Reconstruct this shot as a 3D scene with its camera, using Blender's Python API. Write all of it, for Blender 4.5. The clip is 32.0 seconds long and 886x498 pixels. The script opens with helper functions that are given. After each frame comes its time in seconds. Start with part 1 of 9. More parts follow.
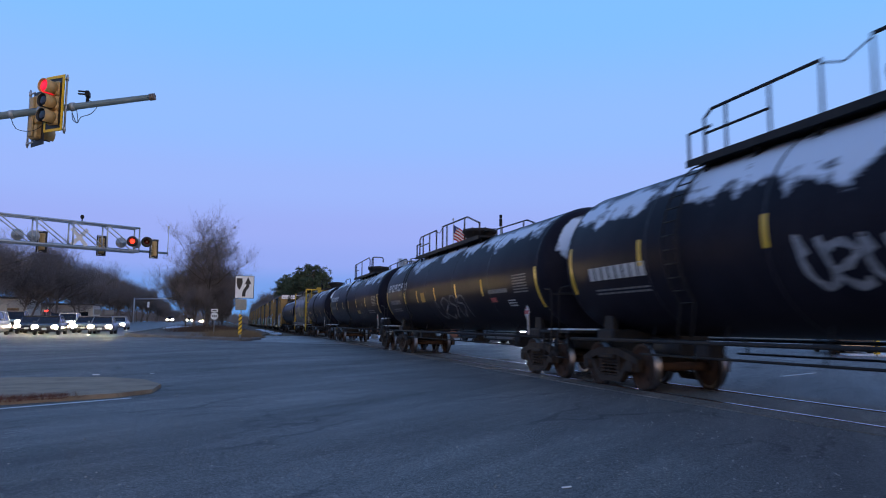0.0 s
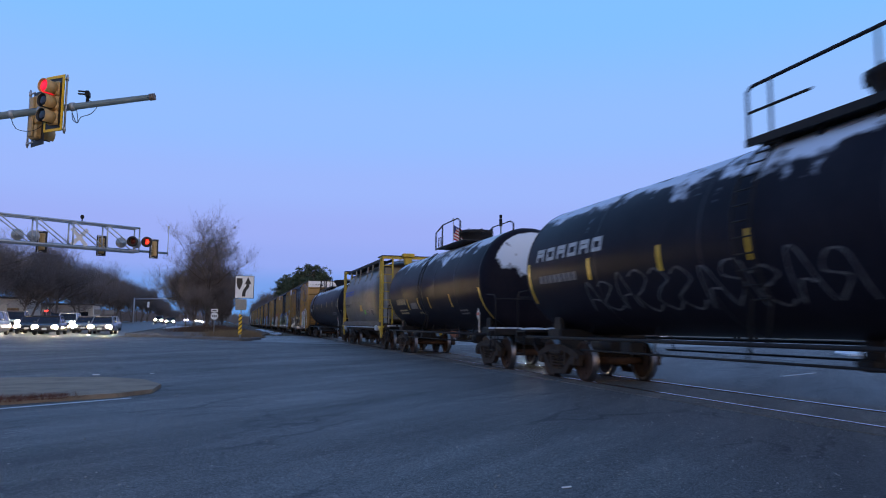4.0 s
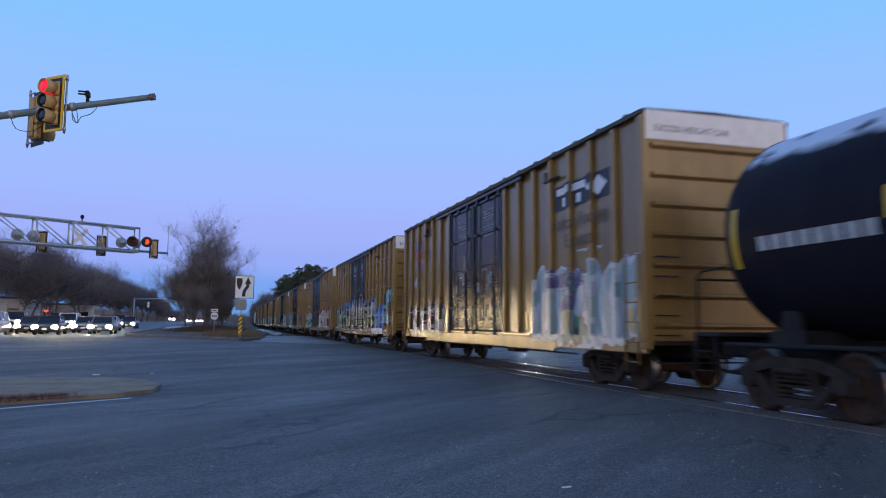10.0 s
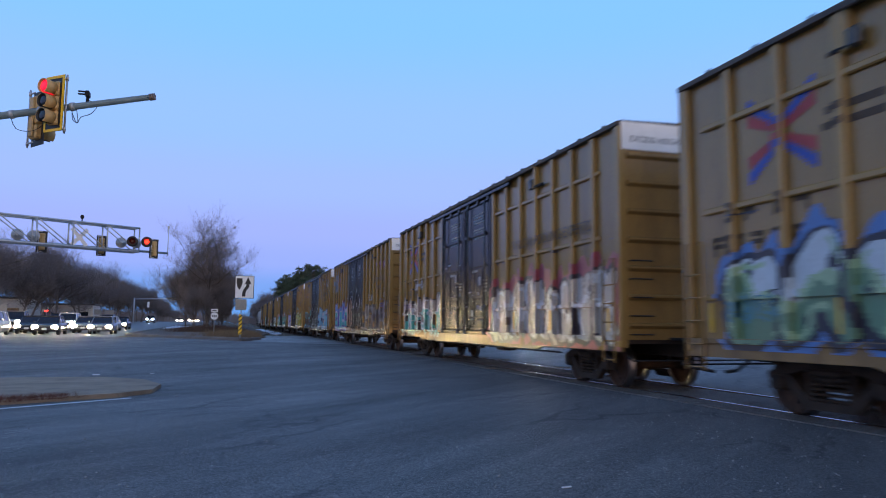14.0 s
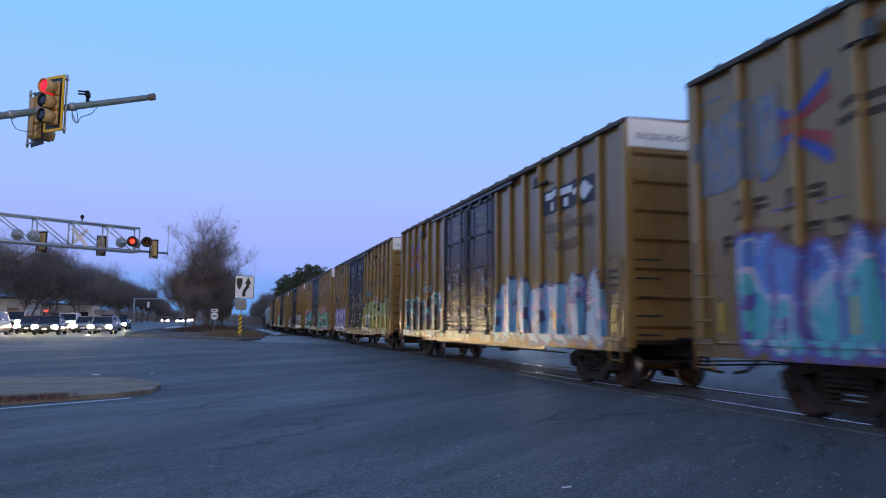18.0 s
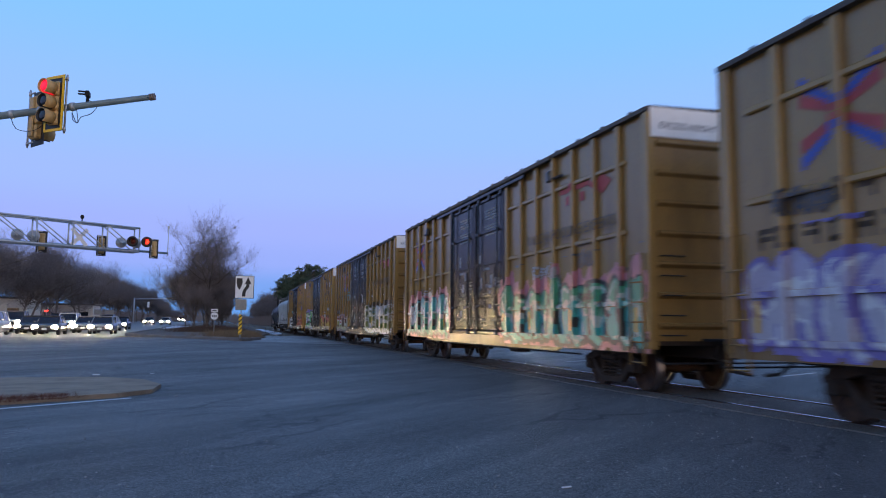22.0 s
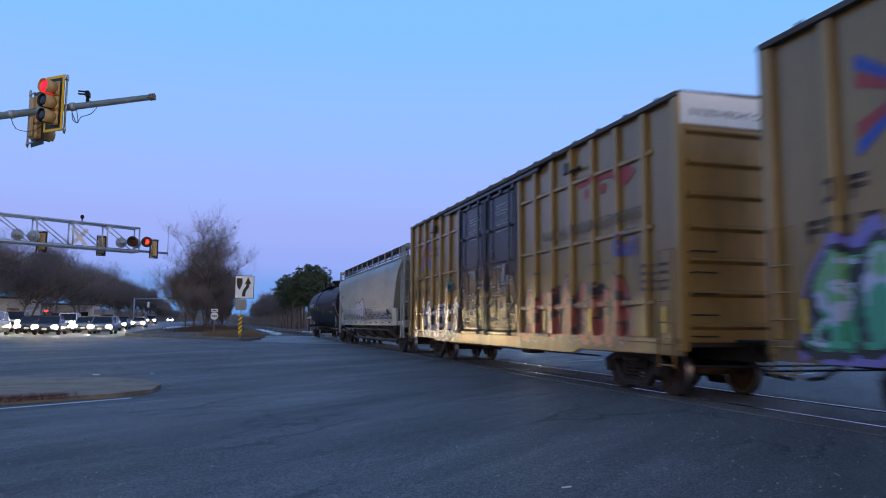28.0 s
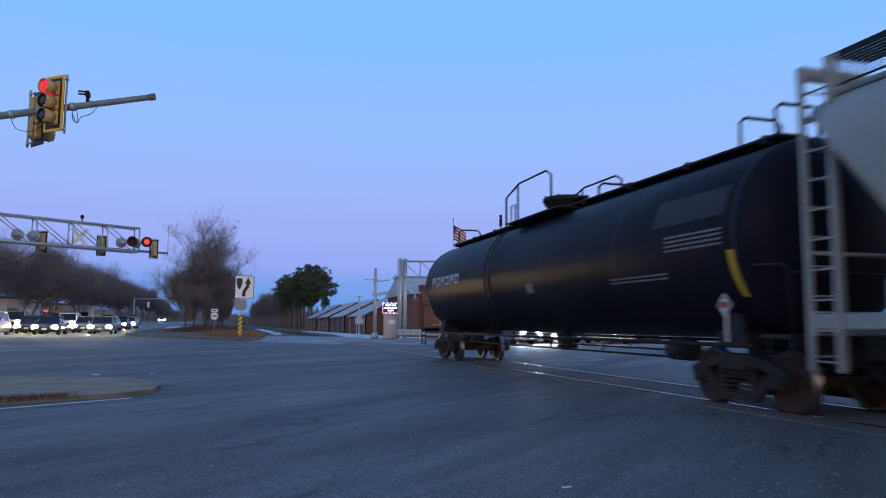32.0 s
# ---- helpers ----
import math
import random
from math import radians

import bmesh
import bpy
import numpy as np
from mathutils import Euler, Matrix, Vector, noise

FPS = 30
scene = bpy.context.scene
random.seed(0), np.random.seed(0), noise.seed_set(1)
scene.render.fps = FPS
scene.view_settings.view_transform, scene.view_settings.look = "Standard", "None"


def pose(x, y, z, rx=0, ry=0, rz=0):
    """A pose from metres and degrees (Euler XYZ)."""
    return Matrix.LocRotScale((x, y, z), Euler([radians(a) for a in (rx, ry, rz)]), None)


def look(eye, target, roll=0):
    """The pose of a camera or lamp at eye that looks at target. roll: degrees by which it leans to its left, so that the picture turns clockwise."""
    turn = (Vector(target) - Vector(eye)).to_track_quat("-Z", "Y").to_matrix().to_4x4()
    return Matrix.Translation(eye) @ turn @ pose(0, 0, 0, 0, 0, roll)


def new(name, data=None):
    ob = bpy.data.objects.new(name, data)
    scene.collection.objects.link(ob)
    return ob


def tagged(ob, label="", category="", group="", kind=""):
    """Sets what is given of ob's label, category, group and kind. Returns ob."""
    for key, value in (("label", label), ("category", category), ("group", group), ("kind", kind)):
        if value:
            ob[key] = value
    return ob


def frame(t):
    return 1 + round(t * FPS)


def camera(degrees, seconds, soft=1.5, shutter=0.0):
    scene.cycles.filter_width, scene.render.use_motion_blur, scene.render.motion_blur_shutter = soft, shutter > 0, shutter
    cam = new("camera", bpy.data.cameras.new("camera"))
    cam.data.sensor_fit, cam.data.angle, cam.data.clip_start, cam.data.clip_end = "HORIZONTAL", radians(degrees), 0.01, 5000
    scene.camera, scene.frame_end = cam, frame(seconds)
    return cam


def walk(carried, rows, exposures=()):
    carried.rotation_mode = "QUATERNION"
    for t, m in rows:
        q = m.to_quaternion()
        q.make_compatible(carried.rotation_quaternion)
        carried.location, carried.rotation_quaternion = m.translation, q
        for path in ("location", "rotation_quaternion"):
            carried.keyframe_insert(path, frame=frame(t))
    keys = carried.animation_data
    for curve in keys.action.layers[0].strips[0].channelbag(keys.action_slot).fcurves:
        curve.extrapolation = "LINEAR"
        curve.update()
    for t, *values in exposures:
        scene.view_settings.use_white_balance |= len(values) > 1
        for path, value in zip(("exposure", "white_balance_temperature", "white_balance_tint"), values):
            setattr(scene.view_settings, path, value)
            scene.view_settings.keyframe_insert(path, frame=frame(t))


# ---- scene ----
# ---- camera ----
EYE = Vector((0.0, 0.0, 1.204))
YAW, PITCH, ROLL = 0.28413, 0.10605, 0.383
AIM = EYE + Vector((math.sin(YAW) * math.cos(PITCH), math.cos(YAW) * math.cos(PITCH), math.sin(PITCH)))
cam = camera(62.19, 32.0, 1.05, 0.5)
walk(cam, [(0.0, look(EYE, AIM, ROLL)), (32.0, look(EYE, AIM, ROLL))], [(0.0, 0.12), (9.0, 0.13), (11.0, 0.24), (13.0, 0.28), (20.0, 0.26), (25.0, 0.2), (28.0, 0.16), (32.0, 0.12)])

# ---- sky: clear dusk, the sun just set behind the camera ----
def make_sky():
    world = bpy.data.worlds.new("dusk_sky")
    scene.world = world
    world.use_nodes = True
    nt = world.node_tree
    nt.nodes.clear()
    out = nt.nodes.new("ShaderNodeOutputWorld")
    bg = nt.nodes.new("ShaderNodeBackground")
    geo = nt.nodes.new("ShaderNodeTexCoord")
    sep = nt.nodes.new("ShaderNodeSeparateXYZ")
    nt.links.new(geo.outputs["Generated"], sep.inputs[0])
    def ramp(stops):
        r = nt.nodes.new("ShaderNodeValToRGB")
        r.color_ramp.interpolation = "EASE"
        while len(r.color_ramp.elements) > 1:
            r.color_ramp.elements.remove(r.color_ramp.elements[-1])
        for i, (p, c) in enumerate(stops):
            e = r.color_ramp.elements[0] if i == 0 else r.color_ramp.elements.new(p)
            e.position = p
            e.color = (*c, 1)
        return r
    east = ramp([(0.0, (0.08, 0.27, 0.62)), (0.022, (0.12, 0.30, 0.70)), (0.05, (0.175, 0.332, 0.77)), (0.085, (0.282, 0.375, 0.835)), (0.125, (0.315, 0.397, 0.855)),
                 (0.185, (0.312, 0.443, 0.905)), (0.26, (0.274, 0.472, 0.94)), (0.40, (0.208, 0.490, 1.01)), (0.62, (0.13, 0.29, 0.66)), (1.0, (0.10, 0.19, 0.46))])
    west = ramp([(0.0, (1.5, 0.85, 0.45)), (0.06, (2.0, 1.25, 0.75)), (0.16, (1.75, 1.40, 1.10)), (0.32, (0.95, 1.0, 1.15)),
                 (0.55, (0.32, 0.46, 0.85)), (1.0, (0.10, 0.19, 0.46))])
    for r in (east, west):
        nt.links.new(sep.outputs["Z"], r.inputs[0])
    dot = nt.nodes.new("ShaderNodeVectorMath")
    dot.operation = "DOT_PRODUCT"
    nt.links.new(geo.outputs["Generated"], dot.inputs[0])
    dot.inputs[1].default_value = (0.10, -0.995, 0.0)
    mp = nt.nodes.new("ShaderNodeMapRange")
    mp.interpolation_type = "SMOOTHSTEP"
    mp.inputs["From Min"].default_value, mp.inputs["From Max"].default_value = 0.05, 1.0
    nt.links.new(dot.outputs["Value"], mp.inputs["Value"])
    mix = nt.nodes.new("ShaderNodeMixRGB")
    nt.links.new(mp.outputs[0], mix.inputs[0])
    nt.links.new(east.outputs[0], mix.inputs[1])
    nt.links.new(west.outputs[0], mix.inputs[2])
    nt.links.new(mix.outputs[0], bg.inputs[0])
    bg.inputs[1].default_value = 1.0
    nt.links.new(bg.outputs[0], out.inputs[0])


make_sky()

# ---- materials ----
def surface(name, c1, c2=None, scale=4.0, rough=0.6, metal=0.0, bump=0.15, grain=60.0, emit=0.0, stretch=(1, 1, 1), spec=0.5, var=0.0, rough2=None):
    """Paint, stone or earth: two colours in patches, fine grain and relief."""
    m = bpy.data.materials.new(name)
    m.use_nodes = True
    nt = m.node_tree
    b = nt.nodes["Principled BSDF"]
    b.inputs["Metallic"].default_value = metal
    b.inputs["Roughness"].default_value = rough
    b.inputs["Specular IOR Level"].default_value = spec
    tc = nt.nodes.new("ShaderNodeTexCoord")
    mp = nt.nodes.new("ShaderNodeMapping")
    mp.inputs["Scale"].default_value = stretch
    nt.links.new(tc.outputs["Object"], mp.inputs[0])
    n1 = nt.nodes.new("ShaderNodeTexNoise")
    n1.inputs["Scale"].default_value, n1.inputs["Detail"].default_value, n1.inputs["Roughness"].default_value = scale, 8, 0.65
    n2 = nt.nodes.new("ShaderNodeTexNoise")
    n2.inputs["Scale"].default_value, n2.inputs["Detail"].default_value = grain, 4
    for n in (n1, n2):
        nt.links.new(mp.outputs[0], n.inputs["Vector"])
    r = nt.nodes.new("ShaderNodeValToRGB")
    r.color_ramp.elements[0].position, r.color_ramp.elements[1].position = 0.35, 0.65
    c2 = c2 or tuple(x * 0.8 for x in c1)
    r.color_ramp.elements[0].color, r.color_ramp.elements[1].color = (*c1, 1), (*c2, 1)
    nt.links.new(n1.outputs[0], r.inputs[0])
    g = nt.nodes.new("ShaderNodeMixRGB")
    g.blend_type = "OVERLAY"
    g.inputs[0].default_value = 0.25
    nt.links.new(r.outputs[0], g.inputs[1])
    nt.links.new(n2.outputs[0], g.inputs[2])
    last = g.outputs[0]
    if var:
        oi = nt.nodes.new("ShaderNodeObjectInfo")
        hs = nt.nodes.new("ShaderNodeHueSaturation")
        mr = nt.nodes.new("ShaderNodeMapRange")
        mr.inputs["To Min"].default_value, mr.inputs["To Max"].default_value = 1 - var, 1 + var
        nt.links.new(oi.outputs["Random"], mr.inputs["Value"])
        nt.links.new(mr.outputs[0], hs.inputs["Value"])
        nt.links.new(last, hs.inputs["Color"])
        last = hs.outputs[0]
    nt.links.new(last, b.inputs["Base Color"])
    if rough2 is not None:
        rr = nt.nodes.new("ShaderNodeMapRange")
        rr.inputs["From Min"].default_value, rr.inputs["From Max"].default_value = 0.35, 0.65
        rr.inputs["To Min"].default_value, rr.inputs["To Max"].default_value = rough, rough2
        nt.links.new(n1.outputs[0], rr.inputs["Value"])
        nt.links.new(rr.outputs[0], b.inputs["Roughness"])
    if bump:
        bp = nt.nodes.new("ShaderNodeBump")
        bp.inputs["Strength"].default_value, bp.inputs["Distance"].default_value = bump, 0.02
        nt.links.new(n2.outputs[0], bp.inputs["Height"])
        nt.links.new(bp.outputs[0], b.inputs["Normal"])
    if emit:
        b.inputs["Emission Color"].default_value = (*c1, 1)
        b.inputs["Emission Strength"].default_value = emit
    return m


def glow(name, c, strength):
    m = bpy.data.materials.new(name)
    m.use_nodes = True
    b = m.node_tree.nodes["Principled BSDF"]
    b.inputs["Base Color"].default_value = (*[min(1, x) for x in c], 1)
    b.inputs["Roughness"].default_value = 0.25
    b.inputs["Emission Color"].default_value = (*c, 1)
    b.inputs["Emission Strength"].default_value = strength
    return m


EARTH = surface("winter_earth", (0.10, 0.075, 0.045), (0.16, 0.13, 0.08), 0.5, 0.95, bump=0.8, grain=30)
SNOW = surface("old_snow", (0.75, 0.78, 0.82), (0.60, 0.63, 0.68), 6, 0.7, bump=0.5, grain=25)
BALLAST = surface("ballast", (0.16, 0.15, 0.14), (0.08, 0.075, 0.07), 8, 0.95, bump=1.0, grain=40)
RAIL_TOP = surface("polished_rail", (0.55, 0.55, 0.57), (0.4, 0.38, 0.37), 3, 0.22, 1.0, 0.05)
RUST = surface("rusty_steel", (0.09, 0.052, 0.034), (0.045, 0.03, 0.025), 5, 0.85, 0.0, 0.3, spec=0.2)
TRUCK = surface("truck_steel", (0.060, 0.043, 0.033), (0.030, 0.025, 0.022), 4, 0.85, 0.0, 0.3, spec=0.2)
TREAD = surface("wheel_tread", (0.30, 0.28, 0.27), (0.16, 0.14, 0.13), 8, 0.35, 1.0, 0.05)
TANK_BLACK = surface("black_tank_paint", (0.013, 0.013, 0.020), (0.020, 0.020, 0.027), 1.2, 0.35, 0.0, 0.06, rough2=0.5, spec=0.15)
BLACK = surface("black_steel", (0.016, 0.016, 0.018), (0.026, 0.025, 0.025), 3, 0.7, 0.0, 0.1, spec=0.2)
ASPHALT_FAR = surface("asphalt_far", (0.10, 0.10, 0.105), (0.14, 0.14, 0.14), 0.5, 0.6, bump=0.3, grain=60)
YELLOW = surface("yellow_paint", (0.55, 0.38, 0.03), (0.42, 0.28, 0.03), 4, 0.55, 0.0, 0.1)
WHITE = surface("white_paint", (0.86, 0.86, 0.85), (0.76, 0.76, 0.74), 3, 0.6, 0.0, 0.05)
GALV = surface("galvanised_steel", (0.50, 0.53, 0.55), (0.38, 0.41, 0.43), 6, 0.45, 0.35, 0.08)
TAN = surface("tan_boxcar_paint", (0.44, 0.27, 0.095), (0.34, 0.20, 0.075), 0.7, 0.6, 0.0, 0.1, stretch=(1, 1, 0.35))
BRICK = surface("red_brick", (0.20, 0.092, 0.066), (0.14, 0.066, 0.050), 6, 0.85, 0.0, 0.3, var=0.15)
BARK = surface("grey_bark", (0.15, 0.125, 0.11), (0.09, 0.075, 0.065), 5, 0.95, 0.0, 0.5)
TWIG = surface("bare_twigs", (0.22, 0.197, 0.195), (0.16, 0.143, 0.142), 2, 0.95, 0.0, 0.0)
NEEDLE = surface("pine_needles", (0.066, 0.098, 0.060), (0.105, 0.135, 0.088), 1.5, 0.9, 0.0, 0.0, spec=0.2)
RED_ON = glow("lit_red_lens", (1.0, 0.035, 0.018), 2.6)
SIGNAL_RED = glow("lit_signal_red", (0.80, 0.004, 0.025), 1.1)
HEAD_ON = glow("lit_headlight", (1.0, 0.80, 0.50), 170.0)
TAIL_ON = glow("lit_tail_light", (1.0, 0.03, 0.02), 4.0)
DARK_GLASS = surface("dark_glass", (0.01, 0.012, 0.015), (0.014, 0.016, 0.02), 2, 0.06, 0.0, 0.0)
TYRE = surface("tyre_rubber", (0.018, 0.018, 0.018), (0.025, 0.025, 0.024), 8, 0.9, 0.0, 0.2)


# ---- mesh tools ----
class Geo:
    def __init__(self):
        self.v, self.f, self.mi, self.sm = [], [], [], []

    def face(self, idx, mat=0, smooth=False):
        self.f.append(idx), self.mi.append(mat), self.sm.append(smooth)

    def poly(self, pts, mat=0):
        k = len(self.v)
        self.v.extend(tuple(p) for p in pts)
        self.face(list(range(k, k + len(pts))), mat)

    def box(self, c, s, mat=0, b=0.0, rot=None):
        """A box of size s about c; b: width of its worn edges."""
        h = [a / 2 for a in s]
        k = len(self.v)
        b = min(b, 0.45 * min(s))
        pts, idx = [], {}
        for sx in (-1, 1):
            for sy in (-1, 1):
                for sz in (-1, 1):
                    if b <= 0:
                        idx[sx, sy, sz] = [len(pts)] * 3
                        pts.append((sx * h[0], sy * h[1], sz * h[2]))
                    else:
                        tri = []
                        for ax in range(3):
                            q = [sx * (h[0] - b), sy * (h[1] - b), sz * (h[2] - b)]
                            q[ax] = (sx, sy, sz)[ax] * h[ax]
                            tri.append(len(pts))
                            pts.append(tuple(q))
                        idx[sx, sy, sz] = tri
        for p in pts:
            p = rot @ Vector(p) if rot else p
            self.v.append((p[0] + c[0], p[1] + c[1], p[2] + c[2]))
        def corner(ax, s0, u, v):
            q = [0, 0, 0]
            q[ax], q[(ax + 1) % 3], q[(ax + 2) % 3] = s0, u, v
            return tuple(q)
        for ax in range(3):
            for s0 in (-1, 1):
                ring = [corner(ax, s0, u, v) for u, v in ((-1, -1), (1, -1), (1, 1), (-1, 1))]
                if s0 < 0:
                    ring.reverse()
                self.face([k + idx[q][ax] for q in ring], mat)
        if b > 0:
            for ax in range(3):
                a1, a2 = (ax + 1) % 3, (ax + 2) % 3
                for u in (-1, 1):
                    for v in (-1, 1):
                        lo, hi = corner(ax, -1, u, v), corner(ax, 1, u, v)
                        q = [k + idx[lo][a1], k + idx[hi][a1], k + idx[hi][a2], k + idx[lo][a2]]
                        self.face(q if u * v < 0 else q[::-1], mat)
            for q, t in idx.items():
                r = [k + a for a in t]
                self.face(r if q[0] * q[1] * q[2] > 0 else r[::-1], mat)
        return self

    def cyl(self, p0, p1, r0, r1=None, n=12, mat=0, caps=True, smooth=True):
        p0, p1 = Vector(p0), Vector(p1)
        r1 = r0 if r1 is None else r1
        d = (p1 - p0).normalized()
        a = d.orthogonal().normalized()
        b = d.cross(a)
        k = len(self.v)
        for p, r in ((p0, r0), (p1, r1)):
            for i in range(n):
                t = 2 * math.pi * i / n
                self.v.append(tuple(p + (a * math.cos(t) + b * math.sin(t)) * r))
        for i in range(n):
            j = (i + 1) % n
            self.face([k + i, k + j, k + n + j, k + n + i], mat, smooth)
        if caps:
            self.face([k + i for i in reversed(range(n))], mat)
            self.face([k + n + i for i in range(n)], mat)
        return self

    def tube(self, pts, r, n=8, mat=0):
        """A bent pipe through the points."""
        pts = [Vector(p) for p in pts]
        rs = r if isinstance(r, (list, tuple)) else [r] * len(pts)
        k = len(self.v)
        ref = None
        for i, p in enumerate(pts):
            d = (pts[min(i + 1, len(pts) - 1)] - pts[max(i - 1, 0)]).normalized()
            a = d.orthogonal().normalized() if ref is None else (ref - d * ref.dot(d)).normalized()
            ref = a
            b = d.cross(a)
            for j in range(n):
                t = 2 * math.pi * j / n
                self.v.append(tuple(p + (a * math.cos(t) + b * math.sin(t)) * rs[i]))
        for i in range(len(pts) - 1):
            for j in range(n):
                m = (j + 1) % n
                self.face([k + i * n + j, k + i * n + m, k + i * n + n + m, k + i * n + n + j], mat, True)
        self.face([k + j for j in reversed(range(n))], mat)
        self.face([k + (len(pts) - 1) * n + j for j in range(n)], mat)
        return self

    def lathe(self, prof, c=(0, 0, 0), axis=1, n=32, mat=0, smooth=True, sx=1.0, sz=1.0):
        """A turned form: prof holds (along, radius) pairs along the axis through c."""
        k = len(self.v)
        for a, r in prof:
            for i in range(n):
                t = 2 * math.pi * i / n
                q = [0, 0, 0]
                q[axis], q[(axis + 1) % 3], q[(axis + 2) % 3] = a, r * math.sin(t) * sz, r * math.cos(t) * sx
                self.v.append((q[0] + c[0], q[1] + c[1], q[2] + c[2]))
        for s in range(len(prof) - 1):
            for i in range(n):
                j = (i + 1) % n
                self.face([k + s * n + i, k + s * n + j, k + s * n + n + j, k + s * n + n + i], mat, smooth)
        self.face([k + i for i in reversed(range(n))], mat)
        self.face([k + (len(prof) - 1) * n + i for i in range(n)], mat)
        return self

    def prism(self, pts, axis, a, b, mat=0):
        """An outline in the two other axes, drawn out along the axis from a to b."""
        k, n = len(self.v), len(pts)
        for w in (a, b):
            for u, v in pts:
                q = [0, 0, 0]
                q[axis], q[(axis + 1) % 3], q[(axis + 2) % 3] = w, u, v
                self.v.append(tuple(q))
        self.face([k + i for i in reversed(range(n))], mat)
        self.face([k + n + i for i in range(n)], mat)
        for i in range(n):
            j = (i + 1) % n
            self.face([k + i, k + j, k + n + j, k + n + i], mat)
        return self

    def mesh(self, name, mats):
        me = bpy.data.meshes.new(name)
        me.from_pydata(self.v, [], self.f)
        for m in mats if isinstance(mats, (list, tuple)) else [mats]:
            me.materials.append(m)
        me.polygons.foreach_set("material_index", self.mi)
        me.polygons.foreach_set("use_smooth", self.sm)
        me.update()
        return me


def part(name, geo, mats, parent, label="", at=None):
    """One mesh object under a thing or a part. geo: a Geo, or a mesh to share."""
    me = geo.mesh(name, mats) if isinstance(geo, Geo) else geo
    ob = new(name, me)
    ob.parent = parent
    if at is not None:
        ob.matrix_basis = at
    if not isinstance(geo, Geo) and mats is not None and me.materials[0] != mats:
        ob.material_slots[0].link = "OBJECT"
        ob.material_slots[0].material = mats
    if label:
        tagged(ob, label)
    return ob


def thing(name, label, category, m=None, group="", kind=""):
    ob = new(name)
    ob.empty_display_size = 0.3
    tagged(ob, label, category, group, kind)
    if m is not None:
        ob.matrix_basis = m
    return ob


def lone(name, geo, mats, label, category, m=None, group="", kind=""):
    ob = new(name, geo.mesh(name, mats) if isinstance(geo, Geo) else geo)
    tagged(ob, label, category, group, kind)
    if m is not None:
        ob.matrix_basis = m
    return ob


def smooth_path(pts, k=4):
    """A soft line through the points."""
    out = []
    for i in range(len(pts) - 1):
        p0, p1, p2, p3 = (Vector(pts[max(0, min(len(pts) - 1, i + j))]) for j in (-1, 0, 1, 2))
        for s in range(k):
            t = s / k
            out.append(0.5 * (2 * p1 + (p2 - p0) * t + (2 * p0 - 5 * p1 + 4 * p2 - p3) * t * t + (3 * p1 - p0 - 3 * p2 + p3) * t ** 3))
    out.append(Vector(pts[-1]))
    return out


# ---- the lie of the land ----
TRACK_X = 8.708


def rise(x, y):
    """Height of the ground: level at the crossing, climbing gently away."""
    w = min(1, max(0, (6 - x) / 6))
    w = w * w * (3 - 2 * w)
    return 0.004 * max(0, min(y, 900) - 15) + 0.006 * max(0, min(y, 260) - 20) * w


def track_x(y):
    return TRACK_X + 1.89e-5 * max(0, min(y, 700) - 20.7) ** 2


def on_track(y):
    """Pose of a vehicle whose middle is at y along the track."""
    dx = (track_x(y + 5) - track_x(y - 5)) / 10
    dz = (rise(9, y + 5) - rise(9, y - 5)) / 10
    return pose(track_x(y), y, rise(9, y), math.degrees(math.atan(dz)), 0, -math.degrees(math.atan(dx)))


def sheet(name, xs, ys, lift, mats, inside=None):
    g = Geo()
    idx = {}
    for i, x in enumerate(xs):
        for j, y in enumerate(ys):
            idx[i, j] = len(g.v)
            g.v.append((x, y, rise(x, y) + lift))
    for i in range(len(xs) - 1):
        for j in range(len(ys) - 1):
            if inside is None or inside((xs[i] + xs[i + 1]) / 2, (ys[j] + ys[j + 1]) / 2):
                g.face([idx[i, j], idx[i + 1, j], idx[i + 1, j + 1], idx[i, j + 1]], 0, True)
    return g.mesh(name, mats)


def spaced(a, b, n):
    return [a + (b - a) * i / n for i in range(n + 1)]


def build_ground():
    ys = [-900, -400, -150, -60] + spaced(-30, 120, 60) + spaced(126, 270, 24) + [300, 340, 400, 500, 650, 900, 1400, 2200, 3500]
    xs = [-3500, -1800, -900, -500, -300, -200, -140, -100] + spaced(-80, 80, 64) + [100, 140, 200, 300, 500, 900, 1800, 3500]
    lone("ground", sheet("ground", xs, ys, -0.06, EARTH), None, "dry brown winter verge and field ground", "ground", kind="structure")
    # the wide paved crossing
    a = spaced(-40, 40, 40)
    lone("road", sheet("road", a, spaced(-30, 56, 43), -0.02, ASPHALT), None, "worn dark grey asphalt of the wide road crossing", "road", kind="structure")
    lone("road_far", sheet("road_far", spaced(-24, -7.5, 6), spaced(56, 420, 60), -0.02, ASPHALT_FAR), None, "grey asphalt highway running away past the trees", "road", kind="structure")


